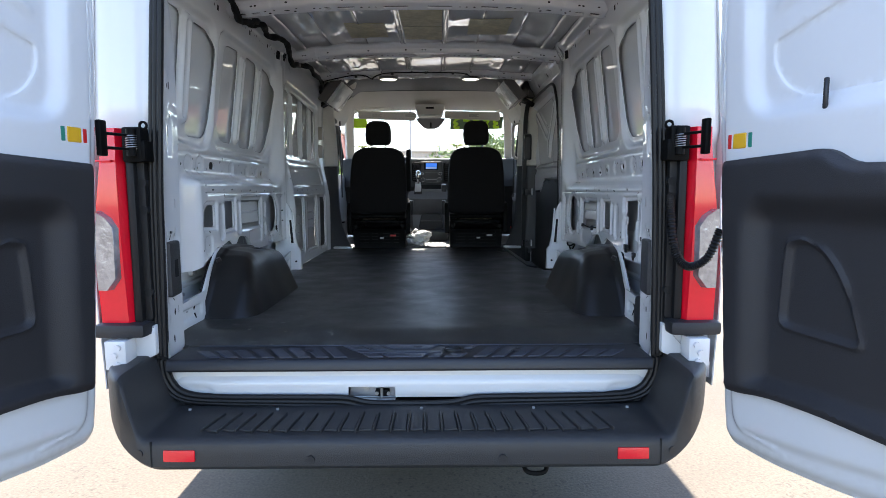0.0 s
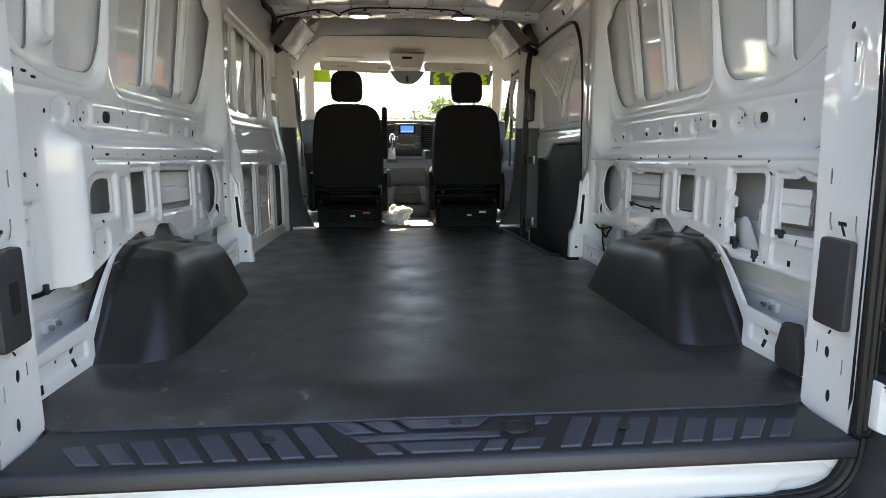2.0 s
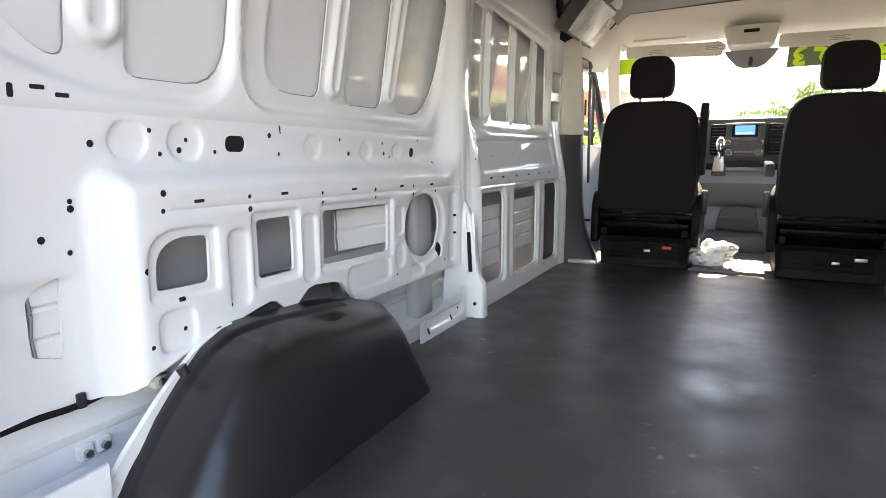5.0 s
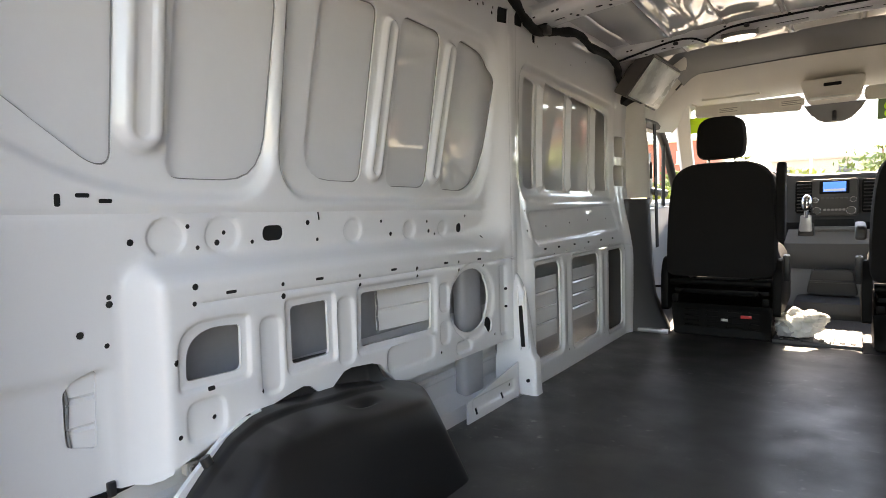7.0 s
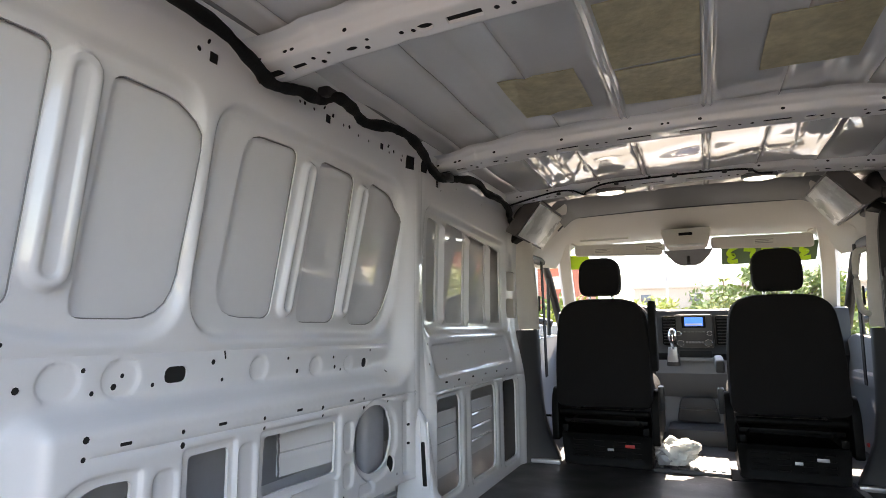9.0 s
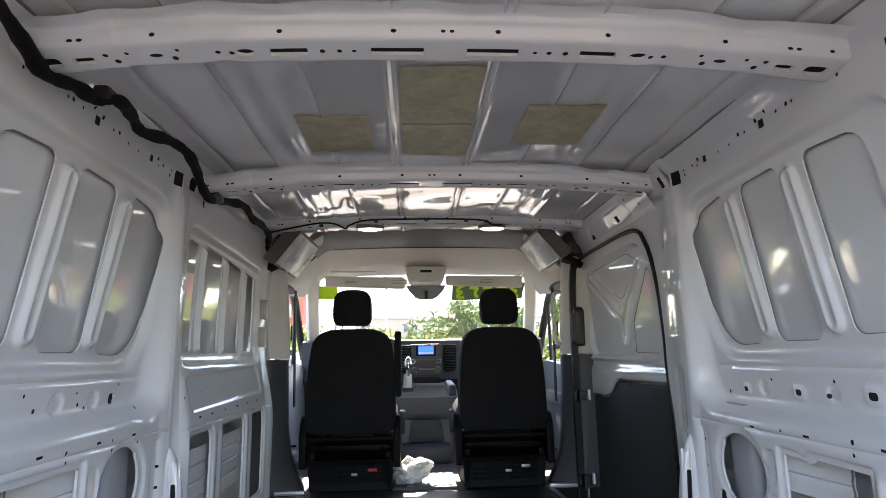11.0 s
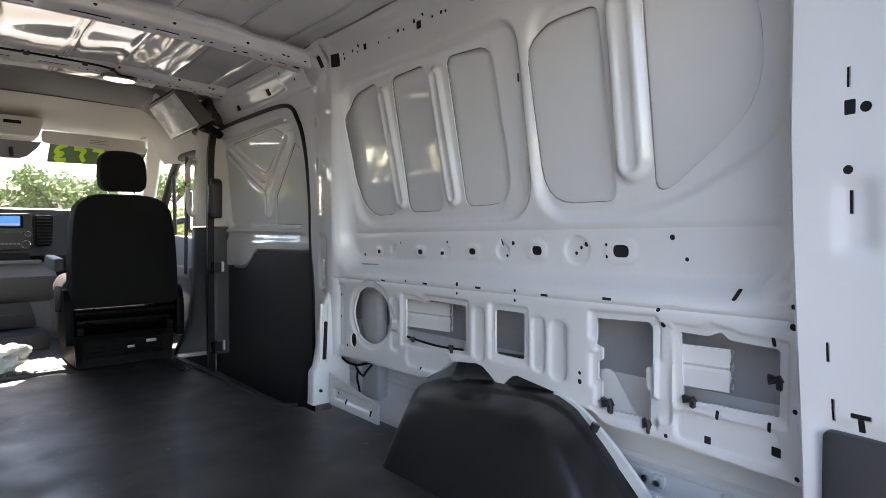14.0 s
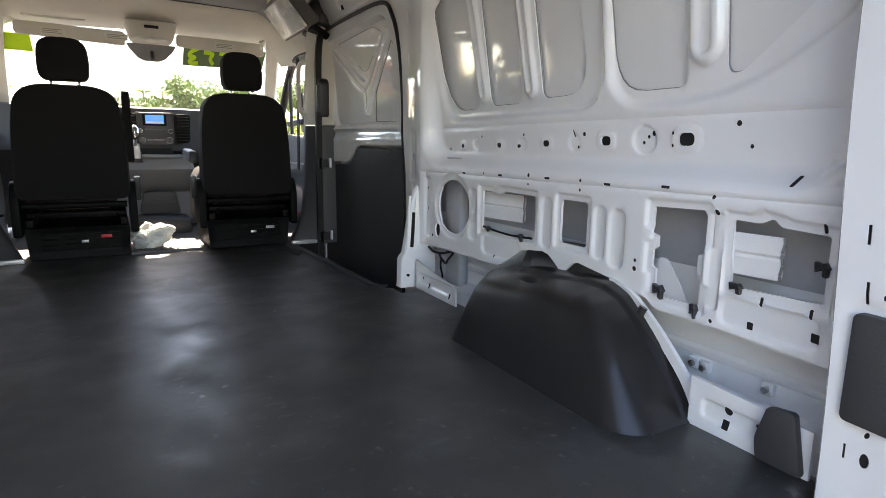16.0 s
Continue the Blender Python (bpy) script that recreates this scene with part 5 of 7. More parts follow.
        for k in range(4):
            bit("rivet", (0.008, 0.006, 0.004), (0.405 + 0.016 * (k % 2), 0.602 + 0.016 * (k // 2), -0.011), SILVER)
    bit("rubber_stop", (0.007, 0.009, 0.008), (0.108, -0.132, -0.022), SHADEANDTRIM)
    return door


rear_door(-1, (-0.790, -0.19), (-0.12, -0.99), "door_1")
rear_door(1, (0.803, -0.217), (0.17, -0.985), "door_2")
loop = smooth_line([(0.775, -0.04, 0.47), (0.762, -0.08, 0.42), (0.764, -0.11, 0.32), (0.785, -0.15, 0.272), (0.822, -0.19, 0.30), (0.85, -0.20, 0.38)], 60)
hose = part("cable_conduit", tube_bm(loop, 0.011, 10, scale=lambda s: 1 + 0.16 * math.sin(s * 330)), GASKET)
tagged(hose, "black corrugated cable conduit into the rear door", "conduit")

# ---- posts beside the load space ----
for sg in (-1, 1):
    post = thing("middle_post", (sg * 0.80, 1.70, 0), "white pressed steel post foot bolted to the floor", "post", "middle posts", "structure")
    rows = []
    for z, xi, yr, xo in ((0.0, 0.744, 1.716, 0.826), (0.010, 0.746, 1.717, 0.826), (0.112, 0.749, 1.719, 0.827), (0.122, 0.753, 1.722, 0.828), (0.136, 0.766, 1.727, 0.829),
                          (0.20, 0.778, 1.730, 0.831), (0.28, 0.789, 1.733, 0.833), (0.345, 0.800, 1.736, 0.834), (0.385, 0.818, 1.741, 0.835), (0.405, 0.832, 1.747, 0.836)):
        rows.append([(sg * x, y, z) for x, y in round_poly([(xi, yr + 0.004), (xi, 1.768), (0.90, 1.768), (0.90, yr), (xo, yr), (xi + 0.012, yr)], [0.006, 0.008, 0, 0, 0.002, 0.008], 3)])
    part("foot", loft_bm(rows, True, True), PAINT, post)
    for xa in (0.782, 0.812):
        part("bead", sweep_bm([Vector((sg * (xa + 0.010), 1.737, 0.365)), Vector((sg * (xa + 0.003), 1.731, 0.28)), Vector((sg * (xa - 0.004), 1.727, 0.15))], ring(0, 0, 0.0045, 0.0045, 8), up=(0, 1, 0)), PAINT, post)
    # black slab paints the shade of a recess into the post
    part("channel", slab_bm(round_poly([(sg * 0.790, 0.16), (sg * 0.806, 0.16), (sg * 0.812, 0.30), (sg * 0.802, 0.30)], 0.004), 1.7265, 1.74, "y"), SHADEANDTRIM, post)
    part("bolt", rod_bm((sg * 0.775, 1.712, 0.05), (sg * 0.775, 1.720, 0.05), 0.006, 8), SHADEANDTRIM, post)

    # kick rails low on the wall
    for y0, y1, zz0, zz1 in ((1.385, 1.70, 0.065, 0.115), (0.175, 0.42, 0.09, 0.105)):
        rail = thing("kick_rail", (sg * 0.805, (y0 + y1) / 2, 0), "white pressed steel rail along the foot of the wall", "kick rail", "kick rails", "structure")
        poly = [(y0, 0.0), (y1, 0.0), (y1, zz1), (y0, zz0)]

        def place(p, out, sg=sg, y0=y0, y1=y1):
            x = 0.802 + pressed(p, rect(y0 + 0.03, y1 - 0.03, 0.028, 0.066, 0.012), 0.006, 0.010)
            return np.stack([sg * (x + out), p[:, 0], p[:, 1]], 1)
        hl = [rect(y0 + 0.20, y0 + 0.212, 0.02, 0.04, 0.002), speck(y0 + 0.26, 0.05, 0.006), rect(y0 + 0.045, y0 + 0.057, 0.015, 0.035, 0.002)] if y1 - y0 > 0.27 else \
             [ring(y0 + 0.035, 0.055, 0.009), ring(y0 + 0.16, 0.06, 0.009), rect(y0 + 0.025, y0 + 0.045, 0.008, 0.028, 0.003), rect(y0 + 0.155, y0 + 0.17, 0.02, 0.04, 0.003), speck(y0 + 0.1, 0.055)]
        sheet("rail", poly, hl, place, 0.012, PAINT, rail, lip=0.006, flip=sg < 0, outer_lip=0.006, creases=[edge(rect(y0 + 0.03, y1 - 0.03, 0.028, 0.066, 0.012), 0.010)], backed=0.05)

    # bright flange along the wheel housing
    arc = smooth_line([(sg * 0.822, 0.400, 0.005), (sg * 0.822, 0.440, 0.074), (sg * 0.826, 0.500, 0.133), (sg * 0.832, 0.560, 0.180), (sg * 0.837, 0.630, 0.224), (sg * 0.840, 0.70, 0.243)], 6)
    fl = part("housing_flange", sweep_bm(arc, [(-0.007, -0.003), (0.016, -0.003), (0.016, 0.008), (-0.007, 0.008)], up=(1, 0, 0)), PAINT)
    tagged(fl, "white steel flange edging the wheel housing", "flange", "housing flanges", "structure")

    # deep inner sill behind the band below the panel
    tray = part("inner_sill", loft_bm([[(sg * x, y, z) for x, z in ((0.845, -0.01), (0.86, 0.03), (0.918, 0.045), (0.926, 0.052), (0.930, 0.098), (0.924, 0.106), (0.924, 0.116), (0.932, 0.124), (0.934, 0.16), (0.9345, 0.30))] for y in (0.05, 0.42, 1.36, 1.77)], closed=False), PAINT)
    tagged(tray, "white painted inner sill seen below the wall panel", "inner sill", "inner sills", "structure")


def ribbed_plate(sg, y0, y1, z0, z1, x=0.885, slant=0.0, torn=1):
    """A thin backing plate with a few pressed lines; one edge is daubed with sealant."""
    plate = thing("stiffener", (sg * x, (y0 + y1) / 2, (z0 + z1) / 2), "white pressed steel stiffener behind a wall cut-out", "stiffener", "wall stiffeners")
    n = max(2, round((z1 - z0) / 0.052))
    lines = [[(y0 - 0.02, z0 + k * (z1 - z0) / n), (y1 + 0.02, z0 + k * (z1 - z0) / n)] for k in range(1, n)]

    def place(p, out):
        d = slant * (p[:, 0] - y0) / (y1 - y0)
        for g in lines:
            d = d + beads(p, g, 0.005, 0.006) - beads(p, [(a, b + 0.009) for a, b in g], 0.003, 0.006)
        return np.stack([sg * (x + d + out), p[:, 0], p[:, 1]], 1)
    sheet("plate", rect(y0, y1, z0, z1, 0.008), [], place, 0.012, PAINT, plate, flip=sg < 0, outer_lip=0.004, creases=[ridge(g, 0.006) for g in lines])
    if torn:
        ye = y0 if torn > 0 else y1
        xe = x + (0 if torn > 0 else slant)
        bead = [(sg * (xe - 0.003), ye + 0.0015 * math.sin(k * 0.9), z0 + (z1 - z0) * k / 14) for k in range(15)]
        part("sealant_bead", tube_bm(smooth_line(bead, 3), 0.0026, 6), SEALANT, plate)


ribbed_plate(-1, 1.12, 1.33, 0.318, 0.425, 0.905, -0.03)
ribbed_plate(1, 1.14, 1.34, 0.325, 0.412, 0.905, -0.03)
ribbed_plate(1, 0.300, 0.41, 0.322, 0.405, 0.868, -0.012)
gusset = thing("gusset", (0.90, 0.55, 0.23), "white steel gusset inside a wall cut-out", "gusset")
part("plate", slab_bm(round_poly([(0.60, 0.20), (0.60, 0.315), (0.575, 0.315), (0.495, 0.20)], 0.01), 0.890, 0.893, "x"), PAINT, gusset)
ribbed_plate(-1, 1.82, 2.07, 0.140, 0.372, 0.828, 0, 0)
ribbed_plate(-1, 2.15, 2.48, 0.160, 0.375, 0.828, 0, 0)
ribbed_plate(-1, 2.62, 2.70, 0.03, 0.44, 0.85, 0.0, 0)
ribbed_plate(-1, 0.398, 0.47, 0.235, 0.385, 0.930)
for y, z, w, h in ((0.556, 0.248, 0.03, 0.030), (0.462, 0.226, 0.018, 0.028), (0.372, 0.297, 0.028, 0.020), (0.218, 0.365, 0.026, 0.024), (1.255, 0.296, 0.014, 0.016), (1.075, 0.293, 0.014, 0.022)):
    clip = thing("wire_clip", (0.846, y, z), "black plastic wiring clip in a wall cut-out", "clip", "wall clips")
    part("body", slab_bm(round_poly([(y - w / 2, z), (y - w * 0.2, z + h * 0.5), (y + w * 0.1, z + h * 0.35), (y + w / 2, z + h * 0.5), (y + w * 0.42, z - h * 0.3), (y + w * 0.1, z - h * 0.15)], 0.002), 0.838, 0.852, "x", 0.002, 1), PLASTIC, clip)
    part("prong", slab_bm(round_poly([(y - w * 0.42, z - h * 0.6), (y - w * 0.12, z - h * 0.5), (y - w * 0.1, z + 0.004), (y - w * 0.45, z + 0.004)], 0.002), 0.836, 0.848, "x", 0.0015, 1), PLASTIC, clip)
for pts, r in (([(0.85, 1.29, 0.299), (0.848, 1.20, 0.293), (0.846, 1.12, 0.292), (0.85, 1.03, 0.296)], 0.0035), ([(0.87, 1.72, 0.158), (0.86, 1.66, 0.150), (0.862, 1.60, 0.152), (0.868, 1.56, 0.163), (0.872, 1.53, 0.17)], 0.0045),
               ([(0.862, 1.62, 0.152), (0.860, 1.60, 0.135), (0.864, 1.57, 0.118), (0.862, 1.55, 0.135), (0.868, 1.52, 0.165)], 0.004), ([(0.862, 1.60, 0.135), (0.862, 1.605, 0.10), (0.868, 1.60, 0.06), (0.872, 1.61, 0.03)], 0.004)):
    w = part("wiring_loom", tube_bm(smooth_line(pts, 6), r, 7), TAPE)
    tagged(w, "black taped wiring along the wall cavity", "wiring", "wall wiring")
foam = part("corner_block", slab_bm(round_poly([(0.178, 0.006), (0.262, 0.006), (0.268, 0.045), (0.250, 0.112), (0.20, 0.118)], 0.01), 0.782, 0.80, "x", 0.006), DARKTRIM)
tagged(foam, "dark grey plastic block on the wall foot", "trim block")
for side, y, z in ((1, 0.504, 0.082), (1, 0.475, 0.080), (1, 0.33, 0.085), (-1, 0.483, 0.080), (-1, 0.453, 0.078), (-1, 0.60, 0.150)):
    sb = thing("sill_bolt", (side * 0.93, y, z), "pale bolt on the inner sill", "bolt", "sill bolts")
    part("washer", slab_bm(rect(y - 0.013, y + 0.013, z - 0.013, z + 0.013, 0.004), side * 0.916, side * 0.936, "x", 0.002, 1), PAINT, sb)
    part("head", rod_bm((side * 0.918, y, z), (side * 0.908, y, z), 0.0075, 6), STEEL, sb)
strap = part("wiring_loom", tube_bm(smooth_line([(-0.94, 0.10, 0.150), (-0.932, 0.28, 0.158), (-0.925, 0.38, 0.164), (-0.92, 0.44, 0.163), (-0.924, 0.50, 0.166), (-0.945, 0.56, 0.17)], 6), 0.006, 8), TAPE)
tagged(strap, "black taped wiring under the wall edge", "wiring", "wall wiring")
strap_clip = part("wire_clip", box_bm((0.010, 0.014, 0.026), (-0.914, 0.452, 0.172), 0.003), PLASTIC)
tagged(strap_clip, "black plastic clip hooked on the wall edge", "clip", "wall clips")
for side in (-1, 1):
    # posts take the painted cavity grey too, not the wall white
    tube = part("inner_post", loft_bm([[(side * x, y, z) for x, y in round_poly([(0.885, 1.50), (0.93, 1.50), (0.93, 1.62), (0.885, 1.62)], 0.02, 3)] for z in (-0.04, 0.52)], True, True), CAVITYSHADE)
    tagged(tube, "hollow post inside the wall cavity, shade painted on in grey", "post", "inner posts", "structure")

# ---- sliding side door ----
jamb = thing("side_door_jamb", (0.86, 1.84, 0), "white steel jamb behind the sliding door", "jamb", kind="structure")


def jamb_place(p, out):
    u = (p[:, 0] - 1.742) / 0.17
    x = 0.833 + 0.016 * smooth_step(u * 1.2 - 0.1) - 0.045 * smooth_step((p[:, 1] - 1.24) / 0.1)
    x = x + pressed(p, rect(1.775, 1.85, 0.42, 0.62, 0.015), 0.006, 0.01) + beads(p, [(1.80, 0.02), (1.80, 0.4)], 0.01, 0.02)
    return np.stack([x + out, p[:, 0], p[:, 1]], 1)


sheet("jamb_face", [(1.742, 0.0), (1.912, -0.12), (1.905, 0.40), (1.930, 0.60), (1.936, 0.76), (1.962, 0.96), (2.02, 1.10), (2.13, 1.175), (2.13, 1.225), (1.96, 1.335), (1.742, 1.335)], [rect(1.80, 1.815, 0.45, 0.53, 0.006), ring(1.835, 0.31, 0.012), rect(1.775, 1.82, 1.252, 1.295, 0.003), speck(1.87, 0.2), speck(1.79, 0.24),
      speck(1.80, 0.72), speck(1.80, 0.75), speck(1.80, 0.78), ring(1.86, 0.9, 0.008, 0.025), ring(1.87, 1.06, 0.008, 0.022)], jamb_place, 0.011, PAINT, jamb, lip=0.01, backed=0.09)
top = thing("side_door_header", (0.83, 2.4, 1.22), "white steel rail above the sliding door", "door header", kind="structure")


HEAD_PAN = round_poly([(2.10, 1.235), (2.22, 1.225), (2.60, 1.225), (2.66, 1.24), (2.62, 1.285), (2.14, 1.29)], 0.012)


def head_place(p, out):
    t = (p[:, 1] - 1.14) / 0.2
    x = 0.872 - 0.075 * smooth_step(t * 1.1) + pressed(p, HEAD_PAN, 0.008, 0.012) - beads(p, [(1.92, 1.205), (3.0, 1.20)], 0.005, 0.010)
    return np.stack([x + out, p[:, 0], p[:, 1]], 1)


sheet("rail", [(1.905, 1.13), (3.05, 1.13), (3.05, 1.335), (1.905, 1.335)], [rect(2.25, 2.29, 1.235, 1.262, 0.004), rect(2.6, 2.64, 1.225, 1.25, 0.004), speck(2.0, 1.25, 0.006), speck(2.45, 1.2, 0.005), speck(2.1, 1.29, 0.006)], head_place, 0.014, PAINT, top, lip=0.006, creases=[edge(HEAD_PAN, 0.012), ridge([(1.92, 1.205), (3.0, 1.20)], 0.010)], backed=0.06)

slide = thing("door_3", (0.9, 2.5, 0), "closed sliding door, white above a black hardboard panel", "door", kind="structure")
DOOR_TOP = round_poly([(1.93, 0.56), (2.50, 0.555), (2.62, 0.47), (3.06, 0.46), (3.08, 1.16), (2.10, 1.19), (1.97, 1.05)], [0.01, 0.05, 0.05, 0.02, 0.04, 0.10, 0.08])
DOOR_PAN = round_poly([(2.03, 0.66), (2.86, 0.66), (2.90, 1.10), (2.13, 1.12), (2.04, 1.02)], [0.04, 0.06, 0.05, 0.08, 0.05])
TRI = round_poly([(2.80, 1.085), (2.30, 1.10), (2.20, 1.06), (2.41, 0.90)], [0.04, 0.03, 0.03, 0.05], 6)
VEE = round_poly([(2.865, 1.045), (2.835, 1.075), (2.43, 0.865), (2.385, 0.865), (2.20, 1.05), (2.13, 1.075), (2.11, 1.03), (2.345, 0.80), (2.375, 0.72), (2.41, 0.695), (2.435, 0.73), (2.45, 0.80), (2.84, 0.99)],
                 [0.02, 0.02, 0.05, 0.05, 0.02, 0.03, 0.03, 0.05, 0.03, 0.02, 0.03, 0.05, 0.03], 5)
VEE_IN = [[(2.82, 1.03), (2.47, 0.845), (2.41, 0.82), (2.36, 0.845), (2.155, 1.045)], [(2.40, 0.80), (2.405, 0.735)]]


def slide_place(p, out):
    z = p[:, 1]
    x = 0.872 - 0.05 * np.maximum(z - 0.62, 0) + pressed(p, DOOR_PAN, 0.024, 0.018) - 0.012 * smooth_step((0.62 - z) / 0.04)
    x = x - pressed(p, VEE, 0.016, 0.010) + pressed(p, TRI, 0.004, 0.005)
    for v in VEE_IN:
        x = x + beads(p, v, 0.008, 0.010)
    x = x + beads(p, [(2.02, 0.632), (2.60, 0.640), (2.9, 0.642)], -0.012, 0.014) + beads(p, [(2.93, 0.66), (2.945, 1.05)], 0.010, 0.02)
    return np.stack([x + out, p[:, 0], z], 1)


sheet("inner_panel", DOOR_TOP, [rect(2.955, 2.966, 0.60, 0.66, 0.003), speck(2.72, 0.50, 0.005), speck(2.85, 0.485, 0.005)], slide_place, 0.012, PAINT, slide, lip=0.008, outer_lip=0.012,
      creases=[edge(DOOR_PAN, 0.018), edge(VEE, 0.010), edge(TRI, 0.005), ridge([(2.02, 0.632), (2.60, 0.640), (2.9, 0.642)], 0.014)] + [ridge(v, 0.010) for v in VEE_IN])
for run in (dense(list(TRI), 0.02)[:60], [(2.02, 0.98), (2.10, 1.01), (2.30, 0.80), (2.31, 0.67), (2.07, 0.665)], [(2.93, 0.70), (2.94, 0.98), (2.945, 1.04)]):
    q = slide_place(np.array(run), -0.0008)
    part("seam_line", tube_bm([Vector(v) for v in q], 0.0017, 5), SEALANT, slide)
board = round_poly([(1.93, -0.14), (3.05, -0.14), (3.05, 0.445), (2.63, 0.455), (2.51, 0.54), (1.93, 0.545)], [0.01, 0.02, 0.02, 0.04, 0.04, 0.01])
part("hardboard_panel", slab_bm(board, 0.868, 0.876, "x", 0.002), BOARD, slide, "black hardboard lower panel")
part("edge_strip", slab_bm(round_poly([(3.052, -0.15), (3.075, -0.15), (3.075, 0.47), (3.052, 0.47)], 0.006), 0.862, 0.89, "x", 0.004), PAINT, slide, "white door edge")
for y, z in ((2.35, 0.53), (2.52, 0.525), (2.1, 0.53), (2.9, 0.43), (2.2, -0.05)):
    part("clip", rod_bm((0.866, y, z), (0.870, y, z), 0.007, 10), PLASTIC, slide)
part("outer_panel", slab_bm([(1.90, -0.25), (3.10, -0.25), (3.10, 0.62), (3.08, 1.22), (1.92, 1.22), (1.90, 0.62)], 0.93, 0.945, "x"), DOORPAINT, slide)
rim = smooth_line([(0.845, 1.905, -0.12), (0.848, 1.90, 0.10), (0.85, 1.90, 0.40), (0.852, 1.925, 0.58), (0.852, 1.93, 0.75), (0.848, 1.955, 0.95), (0.842, 2.01, 1.09), (0.838, 2.12, 1.165), (0.836, 2.5, 1.175), (0.836, 2.9, 1.165), (0.84, 3.06, 1.12), (0.842, 3.085, 0.9), (0.845, 3.09, 0.3), (0.845, 3.085, -0.12)], 8)
rs = part("side_door_seal", tube_bm(rim, 0.009, 10), GASKET)
tagged(rs, "black rubber seal round the sliding door", "seal")
step = thing("side_step", (0.76, 2.4, -0.13), "black plastic entry step inside the sliding door", "step")
part("tread", slab_bm([(0.60, 1.80), (0.91, 1.80), (0.91, 3.10), (0.60, 3.10)], -0.16, -0.13, "z", 0.004), PLASTIC, step)
part("riser", loft_bm([[(x + 0.006, y, -0.002) for x, y in ((0.715, 1.745), (0.665, 1.80), (0.64, 2.40), (0.62, 2.93))], [(x + 0.02, y, -0.14) for x, y in ((0.715, 1.745), (0.665, 1.80), (0.64, 2.40), (0.62, 2.93))]], closed=False), PLASTIC, step)
part("edge_trim", sweep_bm([(0.70, 1.76, 0.004), (0.66, 1.81, 0.004), (0.637, 2.40, 0.004), (0.617, 2.90, 0.004)], [(-0.016, -0.004), (0.012, -0.004), (0.012, 0.003), (-0.016, 0.004)]), DARKTRIM, step)
part("end_riser", box_bm((0.33, 0.03, 0.18), (0.765, 3.085, -0.075), 0.004), PLASTIC, step)
for k in range(3):
    part("slot_strip", box_bm((0.02, 0.16, 0.004), (0.585 - 0.028 * k * 0.6, 2.70 - 0.03 * k, 0.004), 0.002, 1, turn_deg(0, 0, 8)), DARKTRIM, step)

# ---- roof fittings ----
def on_roof(x0, x1, y0, y1, label):
    rows = []
    for y in np.linspace(y0, y1, 9):
        rows.append([tuple(q) for q in roof_place(np.stack([np.linspace(x0, x1, 9), np.full(9, y)], 1), -0.004)])
    bm = loft_bm(rows, closed=False)
    bmesh.ops.solidify(bm, geom=bm.faces[:], thickness=0.0025)
    ob = part("damping_pad", bm, PAD)
    return tagged(ob, label, "damping pad", "roof damping pads")


on_roof(-0.102, 0.111, 1.124, 1.459, "tan speckled damping pad stuck to the roof skin")
on_roof(-0.100, 0.113, 1.478, 1.729, "tan mottled damping pad stuck to the roof skin")
on_roof(-0.410, -0.197, 1.408, 1.710, "plain tan damping pad stuck to the roof skin")
on_roof(0.256, 0.478, 1.327, 1.639, "plain tan damping pad stuck to the roof skin")

for sg in (-1, 1):
    for x, y0, y1, r in ((0.725, 0.12, 0.86, 0.004), (0.725, 1.03, 1.83, 0.004), (0.725, 2.02, 2.64, 0.004)):
        q = roof_place(np.stack([np.full(24, sg * x), np.linspace(y0, y1, 24)], 1), 0.006)
        gp = part("roof_seam", tube_bm([Vector(v) for v in q], r, 6), SHADEANDTRIM)
        tagged(gp, "dark open seam between roof skin and rail", "roof seam", "roof seams", "structure")

harness = thing("wiring_harness", (-0.77, 1.5, 1.28), "thick black taped wiring harness along the roof rail", "wiring")
loom = [(-0.79, 0.45, 1.30), (-0.775, 0.72, 1.285), (-0.79, 0.86, 1.262), (-0.80, 0.94, 1.242), (-0.795, 1.04, 1.262), (-0.80, 1.12, 1.272), (-0.762, 1.15, 1.28), (-0.775, 1.24, 1.283), (-0.785, 1.32, 1.272), (-0.755, 1.42, 1.285),
        (-0.742, 1.52, 1.283), (-0.765, 1.66, 1.272), (-0.785, 1.78, 1.245), (-0.79, 1.88, 1.238), (-0.77, 2.0, 1.262), (-0.745, 2.12, 1.275), (-0.755, 2.28, 1.262), (-0.76, 2.45, 1.272), (-0.77, 2.62, 1.262), (-0.80, 2.74, 1.24), (-0.83, 2.86, 1.22)]
part("loom", tube_bm(smooth_line(loom, 7), 0.0150, 10, scale=lambda s: 1 + 0.12 * math.sin(s * 63) + 0.10 * math.sin(s * 150) + 0.05 * math.sin(s * 410)), TAPE, harness)
part("clip", box_bm((0.035, 0.05, 0.03), (-0.785, 1.135, 1.288), 0.008), PLASTIC, harness)
part("clip", box_bm((0.05, 0.045, 0.03), (-0.785, 1.90, 1.245), 0.008), PLASTIC, harness)
lead = smooth_line([(-0.78, 2.64, 1.275), (-0.62, 2.645, 1.31), (-0.52, 2.645, 1.325), (-0.45, 2.64, 1.318), (-0.40, 2.64, 1.295), (-0.385, 2.64, 1.31), (-0.30, 2.645, 1.338), (-0.1, 2.645, 1.343), (0.1, 2.645, 1.343), (0.28, 2.645, 1.336), (0.33, 2.64, 1.312), (0.38, 2.64, 1.308)], 6)
part("lamp_lead", tube_bm(lead, 0.0045, 6), TAPE, harness)
